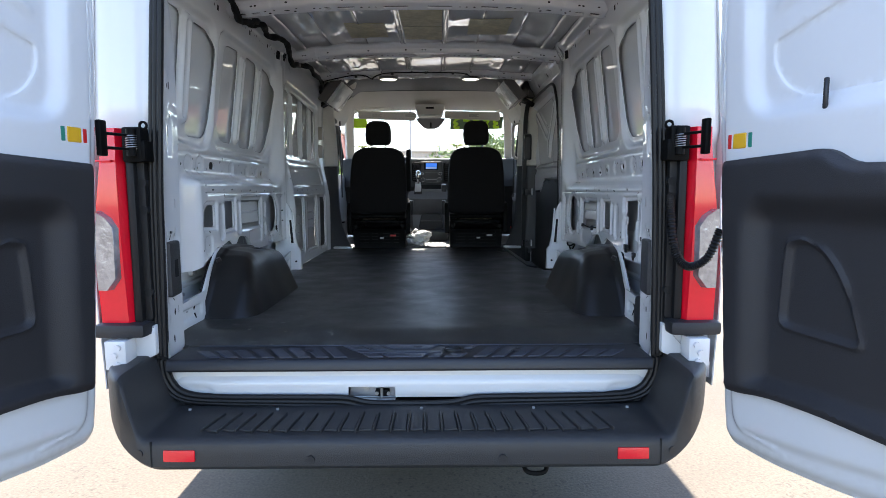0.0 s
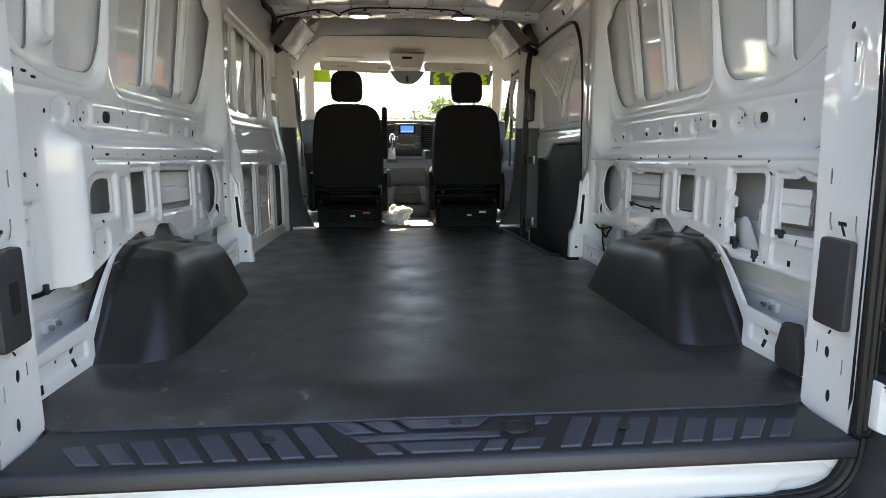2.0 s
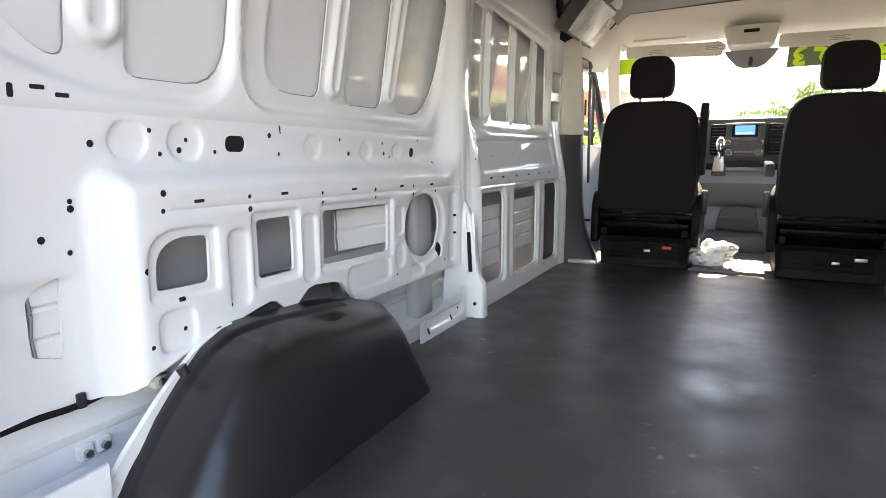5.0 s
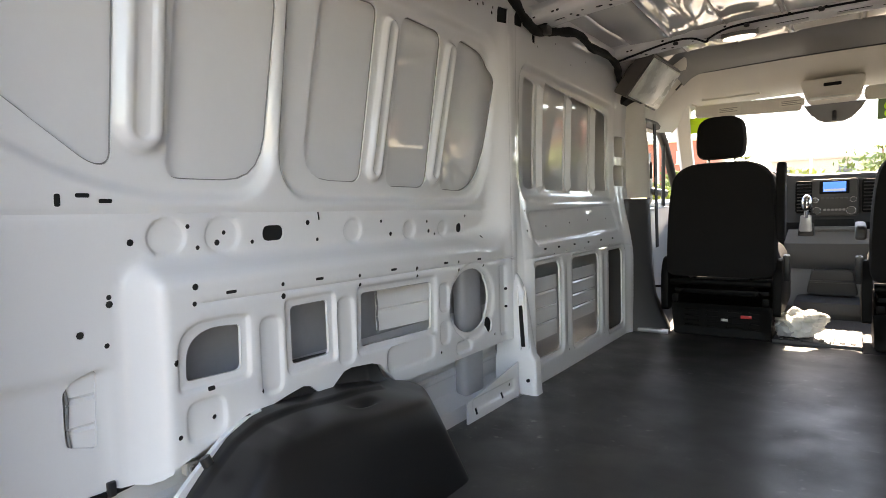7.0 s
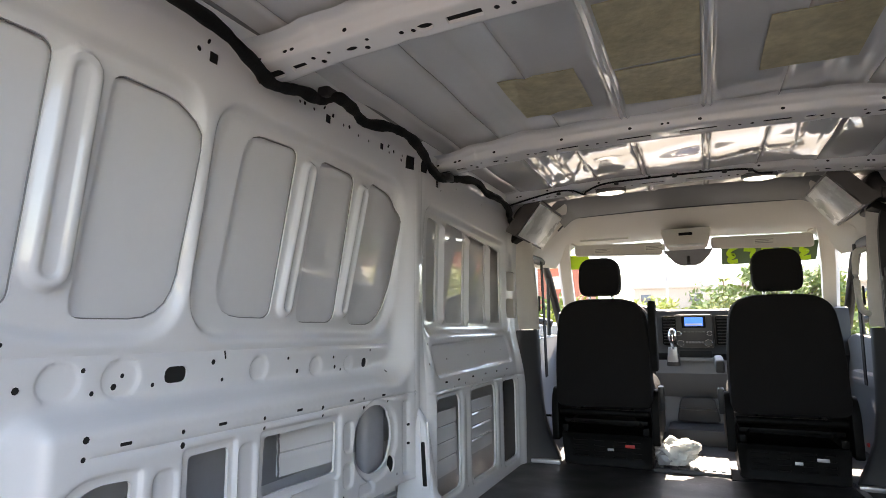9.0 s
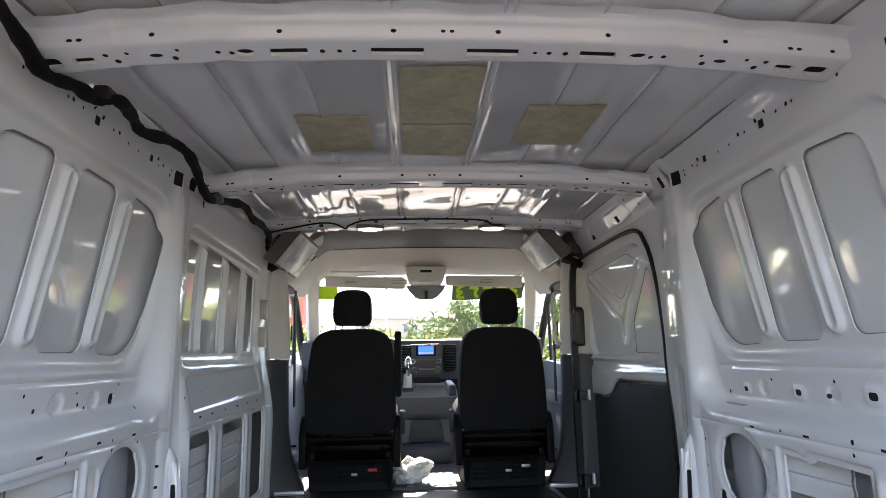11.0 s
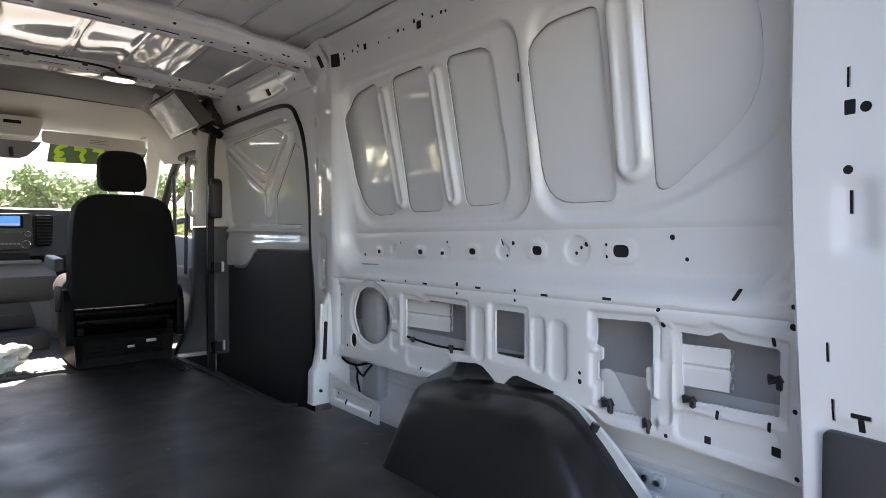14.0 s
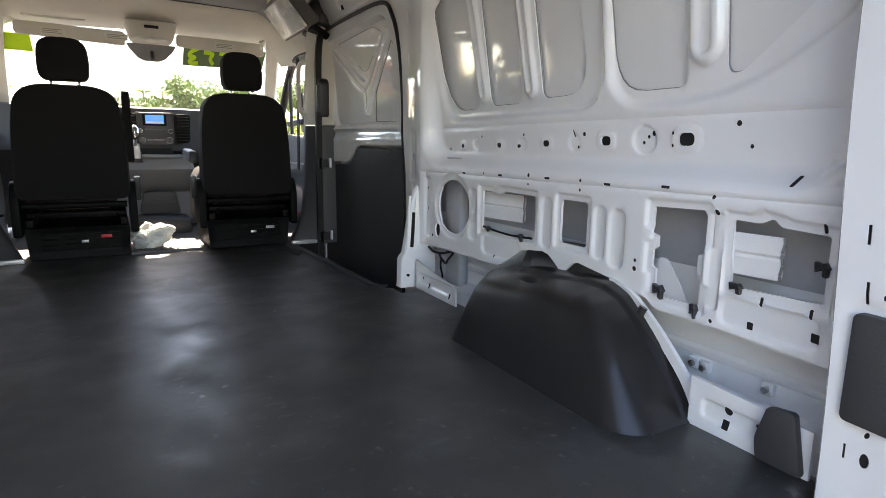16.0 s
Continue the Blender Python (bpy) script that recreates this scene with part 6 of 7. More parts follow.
for k in (-0.52, -0.25, 0.0, 0.2, 0.30):
    part("lead_clip", box_bm((0.02, 0.012, 0.014), (k, 2.64, 1.338 - 0.1 * k * k), 0.003, 1), PLASTIC, harness)
for x in (-0.283, 0.335):
    dome = thing("dome_lamp", (x, 2.70, 1.30), "small oval white dome lamp on the front roof bow", "lamp", "dome lamps")
    bm = bmesh.new()
    bmesh.ops.create_uvsphere(bm, u_segments=20, v_segments=10, radius=1.0, matrix=Matrix.Translation((x, 2.685, 1.300)) @ Matrix.Diagonal((0.062, 0.03, 0.010, 1)))
    part("lens", bm, LAMP, dome)
    part("base", slab_bm(ring(x, 2.685, 0.07, 0.036, 24), 1.302, 1.318), GREYTRIM, dome)

# ---- cab ----
def cushion_bm(outline, y0, y1, puff, lean=0.0, z_ref=0.0, n=7, belly=0.0):
    """A padded block with a rounded outline in x and z, from y0 to y1, softly swollen; it leans forward with height."""
    c = np.mean(outline, axis=0)
    rows = []
    for i in range(n + 1):
        a = i / n * math.pi
        s = 1 - puff * (1 - math.sin(a) ** 0.45) if 0 < i < n else 1 - puff
        y = y0 + (y1 - y0) * (1 - math.cos(a)) / 2
        rows.append([(c[0] + (x - c[0]) * s, y + lean * (z - z_ref), c[1] + (z - c[1]) * (1 - (1 - s) * 0.8)) for x, z in outline])
    bm = loft_bm(rows)
    for row, sgn in ((rows[0], -1), (rows[-1], 1)):
        inner = [(c[0] + (p[0] - c[0]) * 0.55, p[1] + sgn * belly, c[1] + (p[2] - c[1]) * 0.55) for p in row]
        merge(bm, loft_bm([row, inner], False, True))
    bmesh.ops.remove_doubles(bm, verts=bm.verts, dist=0.0006)
    bmesh.ops.recalc_face_normals(bm, faces=bm.faces)
    return bm


def cab_seat(cx, inner, label):
    """inner: which side faces the aisle."""
    seat = thing("cab_seat", (cx, 3.1, 0), label, "seat", "cab seats")
    back = round_poly([(cx - 0.232, 0.285), (cx + 0.232, 0.285), (cx + 0.228, 0.62), (cx + 0.195, 0.815), (cx - 0.195, 0.815), (cx - 0.228, 0.62)], [0.05, 0.05, 0.16, 0.13, 0.13, 0.16], 8)
    part("backrest", cushion_bm(back, 2.85, 3.0, 0.10, 0.06, 0.3, belly=0.006), FABRIC, seat)
    head = round_poly([(cx - 0.095, 0.828), (cx + 0.095, 0.828), (cx + 0.106, 0.90), (cx + 0.094, 1.022), (cx - 0.094, 1.022), (cx - 0.106, 0.90)], [0.035, 0.035, 0.07, 0.07, 0.07, 0.07], 7)
    part("headrest", cushion_bm(head, 2.885, 2.985, 0.16, 0.06, 0.8), FABRIC, seat)
    for s in (-1, 1):
        part("headrest_post", rod_bm((cx + s * 0.055, 2.945, 0.77), (cx + s * 0.055, 2.95, 0.86), 0.006, 10), CHROME, seat)
    pad = round_poly([(cx - 0.225, 0.30), (cx + 0.225, 0.30), (cx + 0.235, 0.36), (cx + 0.20, 0.42), (cx - 0.20, 0.42), (cx - 0.235, 0.36)], 0.03)
    part("seat_cushion", cushion_bm(pad, 2.99, 3.46, 0.05), FABRIC, seat)
    part("rear_cross_tube", rod_bm((cx - 0.21, 2.88, 0.262), (cx + 0.21, 2.88, 0.262), 0.015, 12), BLACKMETAL, seat)
    ped = round_poly([(cx - 0.205, 0.004), (cx + 0.205, 0.004), (cx + 0.215, 0.155), (cx - 0.215, 0.155)], 0.012)
    slots = [rect(cx + a, cx + a + w, z, z + 0.009, 0.003) for z in (0.045, 0.07, 0.095, 0.12) for a, w in ((-0.16, 0.07), (-0.06, 0.05), (0.03, 0.06), (0.12, 0.04))]

    def face(p, out):
        return np.stack([p[:, 0], 2.915 - 0.05 * (p[:, 1] - 0.0) + out + pressed(p, rect(cx - 0.19, cx + 0.19, 0.025, 0.14, 0.01), 0.008, 0.01), p[:, 1]], 1)
    sheet("pedestal_face", ped, slots, face, 0.014, BLACKMETAL, seat, lip=0.01, outer_lip=0.02)
    part("pedestal", box_bm((0.42, 0.42, 0.15), (cx, 3.15, 0.078), 0.01), BLACKMETAL, seat)
    part("slide_frame", box_bm((0.40, 0.50, 0.02), (cx, 3.16, 0.215), 0.004), BLACKMETAL, seat)
    for s in (-1, 1):
        part("slide_rail", box_bm((0.03, 0.52, 0.035), (cx + s * 0.19, 3.14, 0.18), 0.006), BLACKMETAL, seat)
        cover = round_poly([(2.86, 0.12), (3.30, 0.15), (3.30, 0.30), (3.05, 0.33), (2.98, 0.375), (2.90, 0.375), (2.86, 0.30)], [0.02, 0.03, 0.03, 0.03, 0.04, 0.04, 0.03])
        part("side_cover", slab_bm(cover, cx + s * 0.235 - 0.018, cx + s * 0.235 + 0.018, "x", 0.008), BLACKMETAL, seat)
        part("brace", rod_bm((cx + s * 0.17, 2.90, 0.20), (cx + s * 0.12, 2.97, 0.27), 0.007, 8), BLACKMETAL, seat)
    # added pale panel paints in sunlight showing through the gap under the seat
    part("sunlit_gap_panel", box_bm((0.30, 0.30, 0.010), (cx - 0.01, 3.06, 0.232), 0.003, 1, turn_deg(-14, 0, 0)), LINER, seat, "pale panel painting in the sunlit gap under the seat cushion")
    part("handle", rod_bm((cx - 0.16, 2.885, 0.212), (cx + 0.15, 2.885, 0.206), 0.004, 8), BLACKMETAL, seat)
    part("label_tag", box_bm((0.045, 0.004, 0.014), (cx + 0.11, 2.906, 0.105), 0.001), RED if inner > 0 else SILVER, seat)
    part("latch_bit", box_bm((0.03, 0.004, 0.012), (cx + 0.02, 2.906, 0.085), 0.001), SILVER, seat)
    if inner > 0:
        part("armrest", slab_bm(round_poly([(2.90, 0.46), (2.99, 0.46), (3.01, 0.76), (2.99, 0.80), (2.94, 0.80), (2.90, 0.74)], 0.025), cx + 0.222, cx + 0.258, "x", 0.012, 3), FABRIC, seat)
    else:
        part("armrest", slab_bm(round_poly([(2.93, 0.455), (3.28, 0.465), (3.30, 0.50), (3.26, 0.525), (2.95, 0.515)], 0.025), cx - 0.278, cx - 0.238, "x", 0.012, 3), DARKTRIM, seat)
    part("buckle_stalk", box_bm((0.03, 0.04, 0.12), (cx + inner * 0.262, 2.97, 0.33), 0.01, 2, turn_deg(8, 0, 0)), PLASTIC, seat)
    return seat


cab_seat(-0.392, 1, "black cloth driver seat with headrest and raised armrest")
cab_seat(0.392, -1, "black cloth passenger seat with headrest, beside the sliding door")

# cab floor, aisle and tunnel
cabfloor = part("cab_floor", slab_bm([(-0.90, 2.93), (0.62, 2.93), (0.64, 3.10), (0.90, 3.12), (0.90, 4.6), (-0.90, 4.6)], -0.05, -0.012), DARKTRIM)
tagged(cabfloor, "dark grey vinyl cab floor", "floor", kind="structure")
aisle = thing("aisle_step", (0, 3.05, 0), "grey ribbed step plate between the seats", "step plate")
part("plate", box_bm((0.33, 0.36, 0.03), (-0.015, 3.105, -0.006), 0.006), GREYTRIM, aisle)
for k in range(8):
    part("ridge", box_bm((0.018, 0.30, 0.008), (-0.15 + k * 0.038, 3.11, 0.011), 0.003, 1), GREYTRIM, aisle)
part("edge_bar", box_bm((0.33, 0.02, 0.022), (-0.015, 2.925, 0.004), 0.005), DARKTRIM, aisle)
for sg in (-1, 1):
    p = part("threshold_plate", box_bm((0.17, 0.035, 0.02), (sg * 0.70, 2.89, 0.010), 0.005), SILVER)
    tagged(p, "pale metal threshold plate at the foot of the pillar", "threshold", "thresholds")

bag = thing("plastic_bag", (-0.09, 3.02, 0.01), "crumpled white plastic bag of papers on the aisle step", "bag")
bm = bmesh.new()
bmesh.ops.create_icosphere(bm, subdivisions=4, radius=1.0)
for v in bm.verts:
    n1 = noise.noise(v.co * 2.2) * 0.35 + noise.noise(v.co * 5.5) * 0.16 + abs(noise.noise(v.co * 11)) * 0.10
    v.co = v.co * (1 + n1)
    v.co = Vector((-0.085 + v.co.x * 0.088, 3.02 + v.co.y * 0.07, max(0.018, 0.075 + v.co.z * 0.062)))
part("film", bm, BAGFILM, bag)
bm = bmesh.new()
bmesh.ops.create_icosphere(bm, subdivisions=3, radius=1.0)
for v in bm.verts:
    v.co = v.co * (1 + 0.4 * noise.noise(v.co * 4 + Vector((5, 0, 0))))
    v.co = Vector((-0.015 + v.co.x * 0.045, 3.0 + v.co.y * 0.04, max(0.018, 0.105 + v.co.z * 0.03)))
part("neck", bm, BAGFILM, bag)
bm = bmesh.new()
bmesh.ops.create_icosphere(bm, subdivisions=3, radius=1.0)
for v in bm.verts:
    v.co = v.co * (1 + 0.5 * noise.noise(v.co * 5 + Vector((9, 0, 0))))
    v.co = Vector((-0.135 + v.co.x * 0.035, 2.962 + v.co.y * 0.02, max(0.018, 0.052 + v.co.z * 0.03)))
part("contents", bm, SILVER, bag, "silvery contents showing through the film")

# dashboard
dash = thing("dashboard", (0, 4.0, 0.6), "dark grey van dashboard with a centre stack", "dashboard")
rows = []
for x in np.linspace(-0.86, 0.86, 29):
    b = 0.03 * math.exp(-((x - 0.01) / 0.22) ** 4)
    hood = 0.045 * math.exp(-((x + 0.40) / 0.17) ** 4)
    rows.append([(x, 4.55, 0.74), (x, 4.25, 0.775 + hood * 0.4), (x, 4.06 - b, 0.780 + hood), (x, 4.02 - b, 0.770 + hood), (x, 4.005 - b, 0.745), (x, 4.02 - b, 0.60), (x, 4.0 - b, 0.545), (x, 3.985 - b, 0.50), (x, 4.04, 0.44), (x, 4.10, 0.30), (x, 4.25, 0.0)])
part("moulding", loft_bm(rows, closed=False), DASH, dash)
stack = part("control_panel", slab_bm(round_poly([(-0.10, 0.535), (0.135, 0.535), (0.13, 0.745), (-0.095, 0.745)], 0.02), 3.955, 4.0, "y", 0.008), PLASTIC, dash)
part("screen_frame", slab_bm(rect(-0.052, 0.09, 0.66, 0.735, 0.006), 3.948, 3.957, "y", 0.003), BLACKMETAL, stack)
part("screen", slab_bm(rect(-0.034, 0.074, 0.672, 0.728, 0.003), 3.945, 3.949, "y"), SCREEN, stack, "lit blue display")
part("screen_bar", slab_bm(rect(-0.03, 0.07, 0.676, 0.688, 0.002), 3.943, 3.9455, "y"), SILVER, stack)
for x, z, r in ((-0.07, 0.625, 0.014), (0.108, 0.625, 0.014), (-0.062, 0.565, 0.019), (0.098, 0.565, 0.021)):
    knob = part("knob", rod_bm((x, 3.957, z), (x, 3.930, z), r, 20), PLASTIC, stack)
    part("knob_ring", tube_bm([(x + r * math.cos(a), 3.932, z + r * math.sin(a)) for a in np.linspace(0, 2 * math.pi, 21)[:-1]], 0.0028, 6, True), CHROME, knob)
for k in range(6):
    part("button", box_bm((0.016, 0.006, 0.010), (-0.035 + k * 0.022, 3.953, 0.635), 0.002, 1), DARKTRIM, stack)
    part("button", box_bm((0.014, 0.006, 0.012), (-0.025 + k * 0.018, 3.953, 0.57), 0.002, 1), GREYTRIM, stack)
for x0 in (-0.165, 0.15):
    vent = part("air_vent", slab_bm(round_poly([(x0 - 0.005, 0.55), (x0 + 0.078, 0.555), (x0 + 0.086, 0.735), (x0 - 0.005, 0.74)], 0.02), 3.955, 3.985, "y", 0.004), BLACKMETAL, dash)
    for k in range(9):
        part("slat", box_bm((0.07, 0.012, 0.004), (x0 + 0.039, 3.952, 0.568 + k * 0.019), 0.001, 1, turn_deg(25, 0, 0)), PLASTIC, vent)
# shallow black box carries the cubby's inner shade in its colour
part("cubby", box_bm((0.19, 0.02, 0.045), (0.02, 3.945, 0.495), 0.008), SHADEANDTRIM, dash)
part("ledge", box_bm((0.30, 0.06, 0.022), (0.02, 3.94, 0.465), 0.008), GREYTRIM, dash)
console = part("lower_console", loft_bm([[(x, 3.94, 0.46) for x in (-0.2, -0.1, 0.1, 0.22)], [(x, 3.90, 0.38) for x in (-0.22, -0.1, 0.1, 0.24)], [(x, 3.97, 0.27) for x in (-0.23, -0.1, 0.1, 0.25)], [(x, 4.05, 0.22) for x in (-0.23, -0.1, 0.1, 0.25)], [(x, 4.0, 0.0) for x in (-0.25, -0.1, 0.1, 0.26)]], closed=False), GREYTRIM, dash, "grey lower console")
part("footwell_pocket", slab_bm(round_poly([(-0.11, 0.085), (0.14, 0.085), (0.11, 0.235), (-0.08, 0.235)], 0.03), 3.90, 3.96, "y", 0.012), DASH, dash, "black pocket low in the console")
part("pocket_ledge", box_bm((0.22, 0.03, 0.012), (0.015, 3.893, 0.165), 0.005), DARKTRIM, dash)
part("tunnel_step", box_bm((0.34, 0.3, 0.10), (0.01, 3.82, 0.03), 0.03), DARKTRIM, dash)
shift = thing("gear_lever", (-0.108, 3.86, 0.48), "chrome-topped gear lever beside the centre stack", "gear lever")
part("boot", slab_bm(round_poly([(-0.150, 0.425), (-0.068, 0.425), (-0.075, 0.50), (-0.140, 0.50)], 0.012), 3.84, 3.90, "y", 0.008), PLASTIC, shift)
part("surround", slab_bm(round_poly([(-0.142, 0.452), (-0.078, 0.452), (-0.082, 0.545), (-0.134, 0.545)], 0.010), 3.825, 3.845, "y", 0.005), SILVER, shift, "silver shift gate")
part("shaft", rod_bm((-0.108, 3.83, 0.53), (-0.106, 3.825, 0.60), 0.013, 12), CHROME, shift)
bm = bmesh.new()
bmesh.ops.create_uvsphere(bm, u_segments=16, v_segments=10, radius=1.0, matrix=Matrix.Translation((-0.105, 3.825, 0.612)) @ Matrix.Diagonal((0.030, 0.030, 0.048, 1)))
part("knob", bm, CHROME, shift)
wheel = thing("steering_wheel", (-0.40, 3.72, 0.66), "black steering wheel ahead of the driver seat", "steering wheel")
m = Matrix.Translation((-0.40, 3.72, 0.66)) @ turn_deg(62, 0, 0).to_4x4()
part("rim", tube_bm([m @ Vector((0.185 * math.cos(a), 0.185 * math.sin(a), 0)) for a in np.linspace(0, 2 * math.pi, 41)[:-1]], 0.015, 8, True), PLASTIC, wheel)
part("hub", box_bm((0.16, 0.12, 0.05), tuple(m.translation), 0.02, 2, turn_deg(62, 0, 0)), PLASTIC, wheel)
for a in (0, 180, 270):
    part("spoke", rod_bm(m.translation, m @ Vector((0.18 * math.cos(radians(a)), 0.18 * math.sin(radians(a)), 0)), 0.014, 8), PLASTIC, wheel)

# cab roof lining
lining = thing("headliner", (0, 3.4, 1.3), "oatmeal moulded cloth cab headliner", "headliner", kind="structure")
arch_far = [(-0.80, 1.06), (-0.755, 1.12), (-0.70, 1.17), (-0.64, 1.195), (-0.5, 1.20), (0, 1.21), (0.5, 1.20), (0.64, 1.195), (0.70, 1.17), (0.755, 1.12), (0.80, 1.06)]
arch_mid = [(-0.86, 1.05), (-0.82, 1.14), (-0.72, 1.215), (-0.62, 1.268), (-0.5, 1.285), (0, 1.292), (0.5, 1.285), (0.62, 1.268), (0.72, 1.215), (0.82, 1.14), (0.86, 1.05)]
arch_near = [(-0.86, 1.06), (-0.80, 1.16), (-0.70, 1.26), (-0.62, 1.325), (-0.5, 1.335), (0, 1.342), (0.5, 1.335), (0.62, 1.325), (0.70, 1.26), (0.80, 1.16), (0.86, 1.06)]


def arch_row(arch, y):
    return [(p.x, y, p.z) for p in smooth_line([(x, 0, z) for x, z in arch], 5)]


part("front_shell", loft_bm([arch_row(arch_far, 3.74), arch_row(arch_far, 3.69), arch_row(arch_mid, 3.48), arch_row(arch_near, 3.40), arch_row([(x, z + 0.012) for x, z in arch_near], 3.39)], closed=False), LINER, lining)
rear_arch = [(-0.66, 1.30), (-0.60, 1.345), (-0.5, 1.356), (0, 1.366), (0.5, 1.356), (0.60, 1.345), (0.66, 1.30)]
part("rear_shell", loft_bm([arch_row([(x, z - 0.028) for x, z in rear_arch], 3.40), arch_row([(x, z - 0.012) for x, z in rear_arch], 3.30), arch_row(rear_arch, 3.05), arch_row([(x, z + 0.02) for x, z in rear_arch], 3.02)], closed=False), GREYTRIM, lining, "grey rear edge of the headliner")
for sg in (-1, 1):
    part("side_shell", loft_bm([[(sg * x, y, z) for x, z in ((0.58, 1.350), (0.66, 1.300), (0.72, 1.240), (0.80, 1.165), (0.86, 1.065), (0.875, 1.02))] for y in (3.06, 3.24, 3.405)], closed=False), LINER, lining)
part("seam", sweep_bm([Vector(p) for p in arch_row([(x, z - 0.004) for x, z in arch_near[2:-2]], 3.397)], [(-0.005, -0.004), (0.005, -0.004), (0.005, 0.004), (-0.005, 0.004)]), DARKTRIM, lining)
cowl = part("cab_roof_beam", box_bm((1.75, 0.9, 0.05), (0, 3.50, 1.40), 0.02), PAINT)
tagged(cowl, "white steel cab roof over the headliner", "roof", kind="structure")
for sg in (-1, 1):
    side = part("roof_side_rail", loft_bm([[(sg * x, y, z) for x, z in ((0.78, 1.34), (0.90, 1.22), (0.93, 1.10), (0.90, 1.06), (0.85, 1.06))] for y in (3.02, 3.75)], closed=False), LINER)
    tagged(side, "oatmeal lining above the cab door", "roof lining", "side linings", "structure")
    box = thing("corner_trim", (sg * 0.74, 3.10, 1.25), "pale shiny corner trim pad on a black bracket under the roof", "corner trim", "corner trims")
    quad = [Vector((sg * x, y, z)) for x, y, z in (((0.645, 2.80, 1.302), (0.615, 3.12, 1.286), (0.732, 3.12, 1.120), (0.768, 2.80, 1.145)) if sg < 0 else ((0.588, 2.80, 1.300), (0.563, 3.12, 1.284), (0.672, 3.12, 1.136), (0.704, 2.80, 1.162)))]
    nrm = (quad[1] - quad[0]).cross(quad[3] - quad[0]).normalized()
    nrm = nrm if nrm.x * sg < 0 else -nrm
    c = sum(quad, Vector()) / 4
    part("pad", loft_bm([[p - nrm * 0.02 for p in quad], [p + nrm * 0.004 for p in quad], [c + (p - c) * 0.94 + nrm * 0.010 for p in quad]], True, True), FOIL, box)
    part("bracket", box_bm((0.22, 0.24, 0.13), (sg * 0.85, 2.98, 1.235), 0.04, 3, turn_deg(0, sg * 22, 0)), PLASTIC, box)
    part("shroud", loft_bm([[c + (p - c) * 1.20 - nrm * 0.07 for p in quad], [c + (p - c) * 1.10 - nrm * 0.010 for p in quad]], True, True), PLASTIC, box)
    part("bracket_arm", box_bm((0.10, 0.22, 0.035), (sg * 0.80, 2.95, 1.155), 0.012, 2, turn_deg(0, sg * 30, 0)), BLACKMETAL, box)
    part("connector", box_bm((0.05, 0.06, 0.05), (sg * 0.82, 2.88, 1.225), 0.01), PLASTIC, box)
    # visor
    visor = thing("sun_visor", (sg * 0.385, 3.62, 1.15), "oatmeal cloth sun visor folded up, with warning labels", "sun visor", "sun visors")
    x0, x1 = (0.145, 0.655) if sg > 0 else (-0.64, -0.118)
    part("panel", slab_bm(round_poly([(x0, 1.115), (x1, 1.095), (x1, 1.175), (x0, 1.185)], 0.022), 3.58, 3.60, "y", 0.008, 3), LINER, visor)
    for xx in ((-0.52, -0.22) if sg < 0 else (0.36,)):
        lab = part("warning_label", slab_bm(rect(xx, xx + 0.115, 1.122, 1.160, 0.003), 3.5775, 3.5795, "y"), STICKER, visor, "pale printed label")
        for k in range(3):
            part("print_bar", slab_bm(rect(xx + 0.01, xx + 0.10 - 0.02 * (k % 2), 1.130 + k * 0.009, 1.134 + k * 0.009, 0.0005), 3.5760, 3.5774, "y"), INK, lab)
    part("hinge_arm", rod_bm((sg * 0.63, 3.60, 1.185), (sg * 0.66, 3.61, 1.20), 0.006, 8), LINER, visor)
    # windscreen pillar
    ap = part("windscreen_pillar", loft_bm([[(sg * (x + dx), y + dy, z) for dx, dy in ((-0.035, -0.05), (0.03, -0.07), (0.06, 0.0), (0.02, 0.05), (-0.03, 0.03))] for x, y, z in ((0.815, 4.32, 0.70), (0.80, 4.22, 0.80), (0.765, 3.95, 1.0), (0.735, 3.76, 1.13), (0.71, 3.66, 1.20))]), LINER)
    tagged(ap, "oatmeal trim on the windscreen pillar", "pillar trim", "windscreen pillars", "structure")
part("garnish", box_bm((0.29, 0.012, 0.012), (-0.45, 3.545, 1.206), 0.004), STICKER, lining)
con = thing("roof_console", (0.015, 3.55, 1.18), "oatmeal roof console with a dark switch", "roof console")
part("body", slab_bm(round_poly([(-0.125, 1.235), (0.155, 1.235), (0.125, 1.125), (-0.095, 1.125)], 0.025), 3.50, 3.66, "y", 0.012, 3), LINER, con)
part("switch", slab_bm(rect(-0.022, 0.052, 1.192, 1.208, 0.004), 3.494, 3.502, "y"), SHADEANDTRIM, con)
part("map_lamp", slab_bm(rect(-0.08, 0.11, 1.128, 1.142, 0.004), 3.490, 3.51, "y", 0.003), FOIL, con)
mir = thing("rear_view_mirror", (0.02, 3.72, 1.07), "grey mirror stem and sensor cover on the windscreen", "mirror")
part("sensor_cover", loft_bm([[(0.02 + x * s, y, z) for x in (-1, -0.6, 0.6, 1)] + [(0.02 + x * s, y + 0.05, z) for x in (1, 0.6, -0.6, -1)] for s, y, z in ((0.135, 3.66, 1.128), (0.115, 3.68, 1.095), (0.075, 3.71, 1.055), (0.04, 3.72, 1.04))], True, True), GREYTRIM, mir)
part("stem", rod_bm((0.02, 3.66, 1.045), (0.02, 3.70, 1.10), 0.011, 10), PLASTIC, mir)

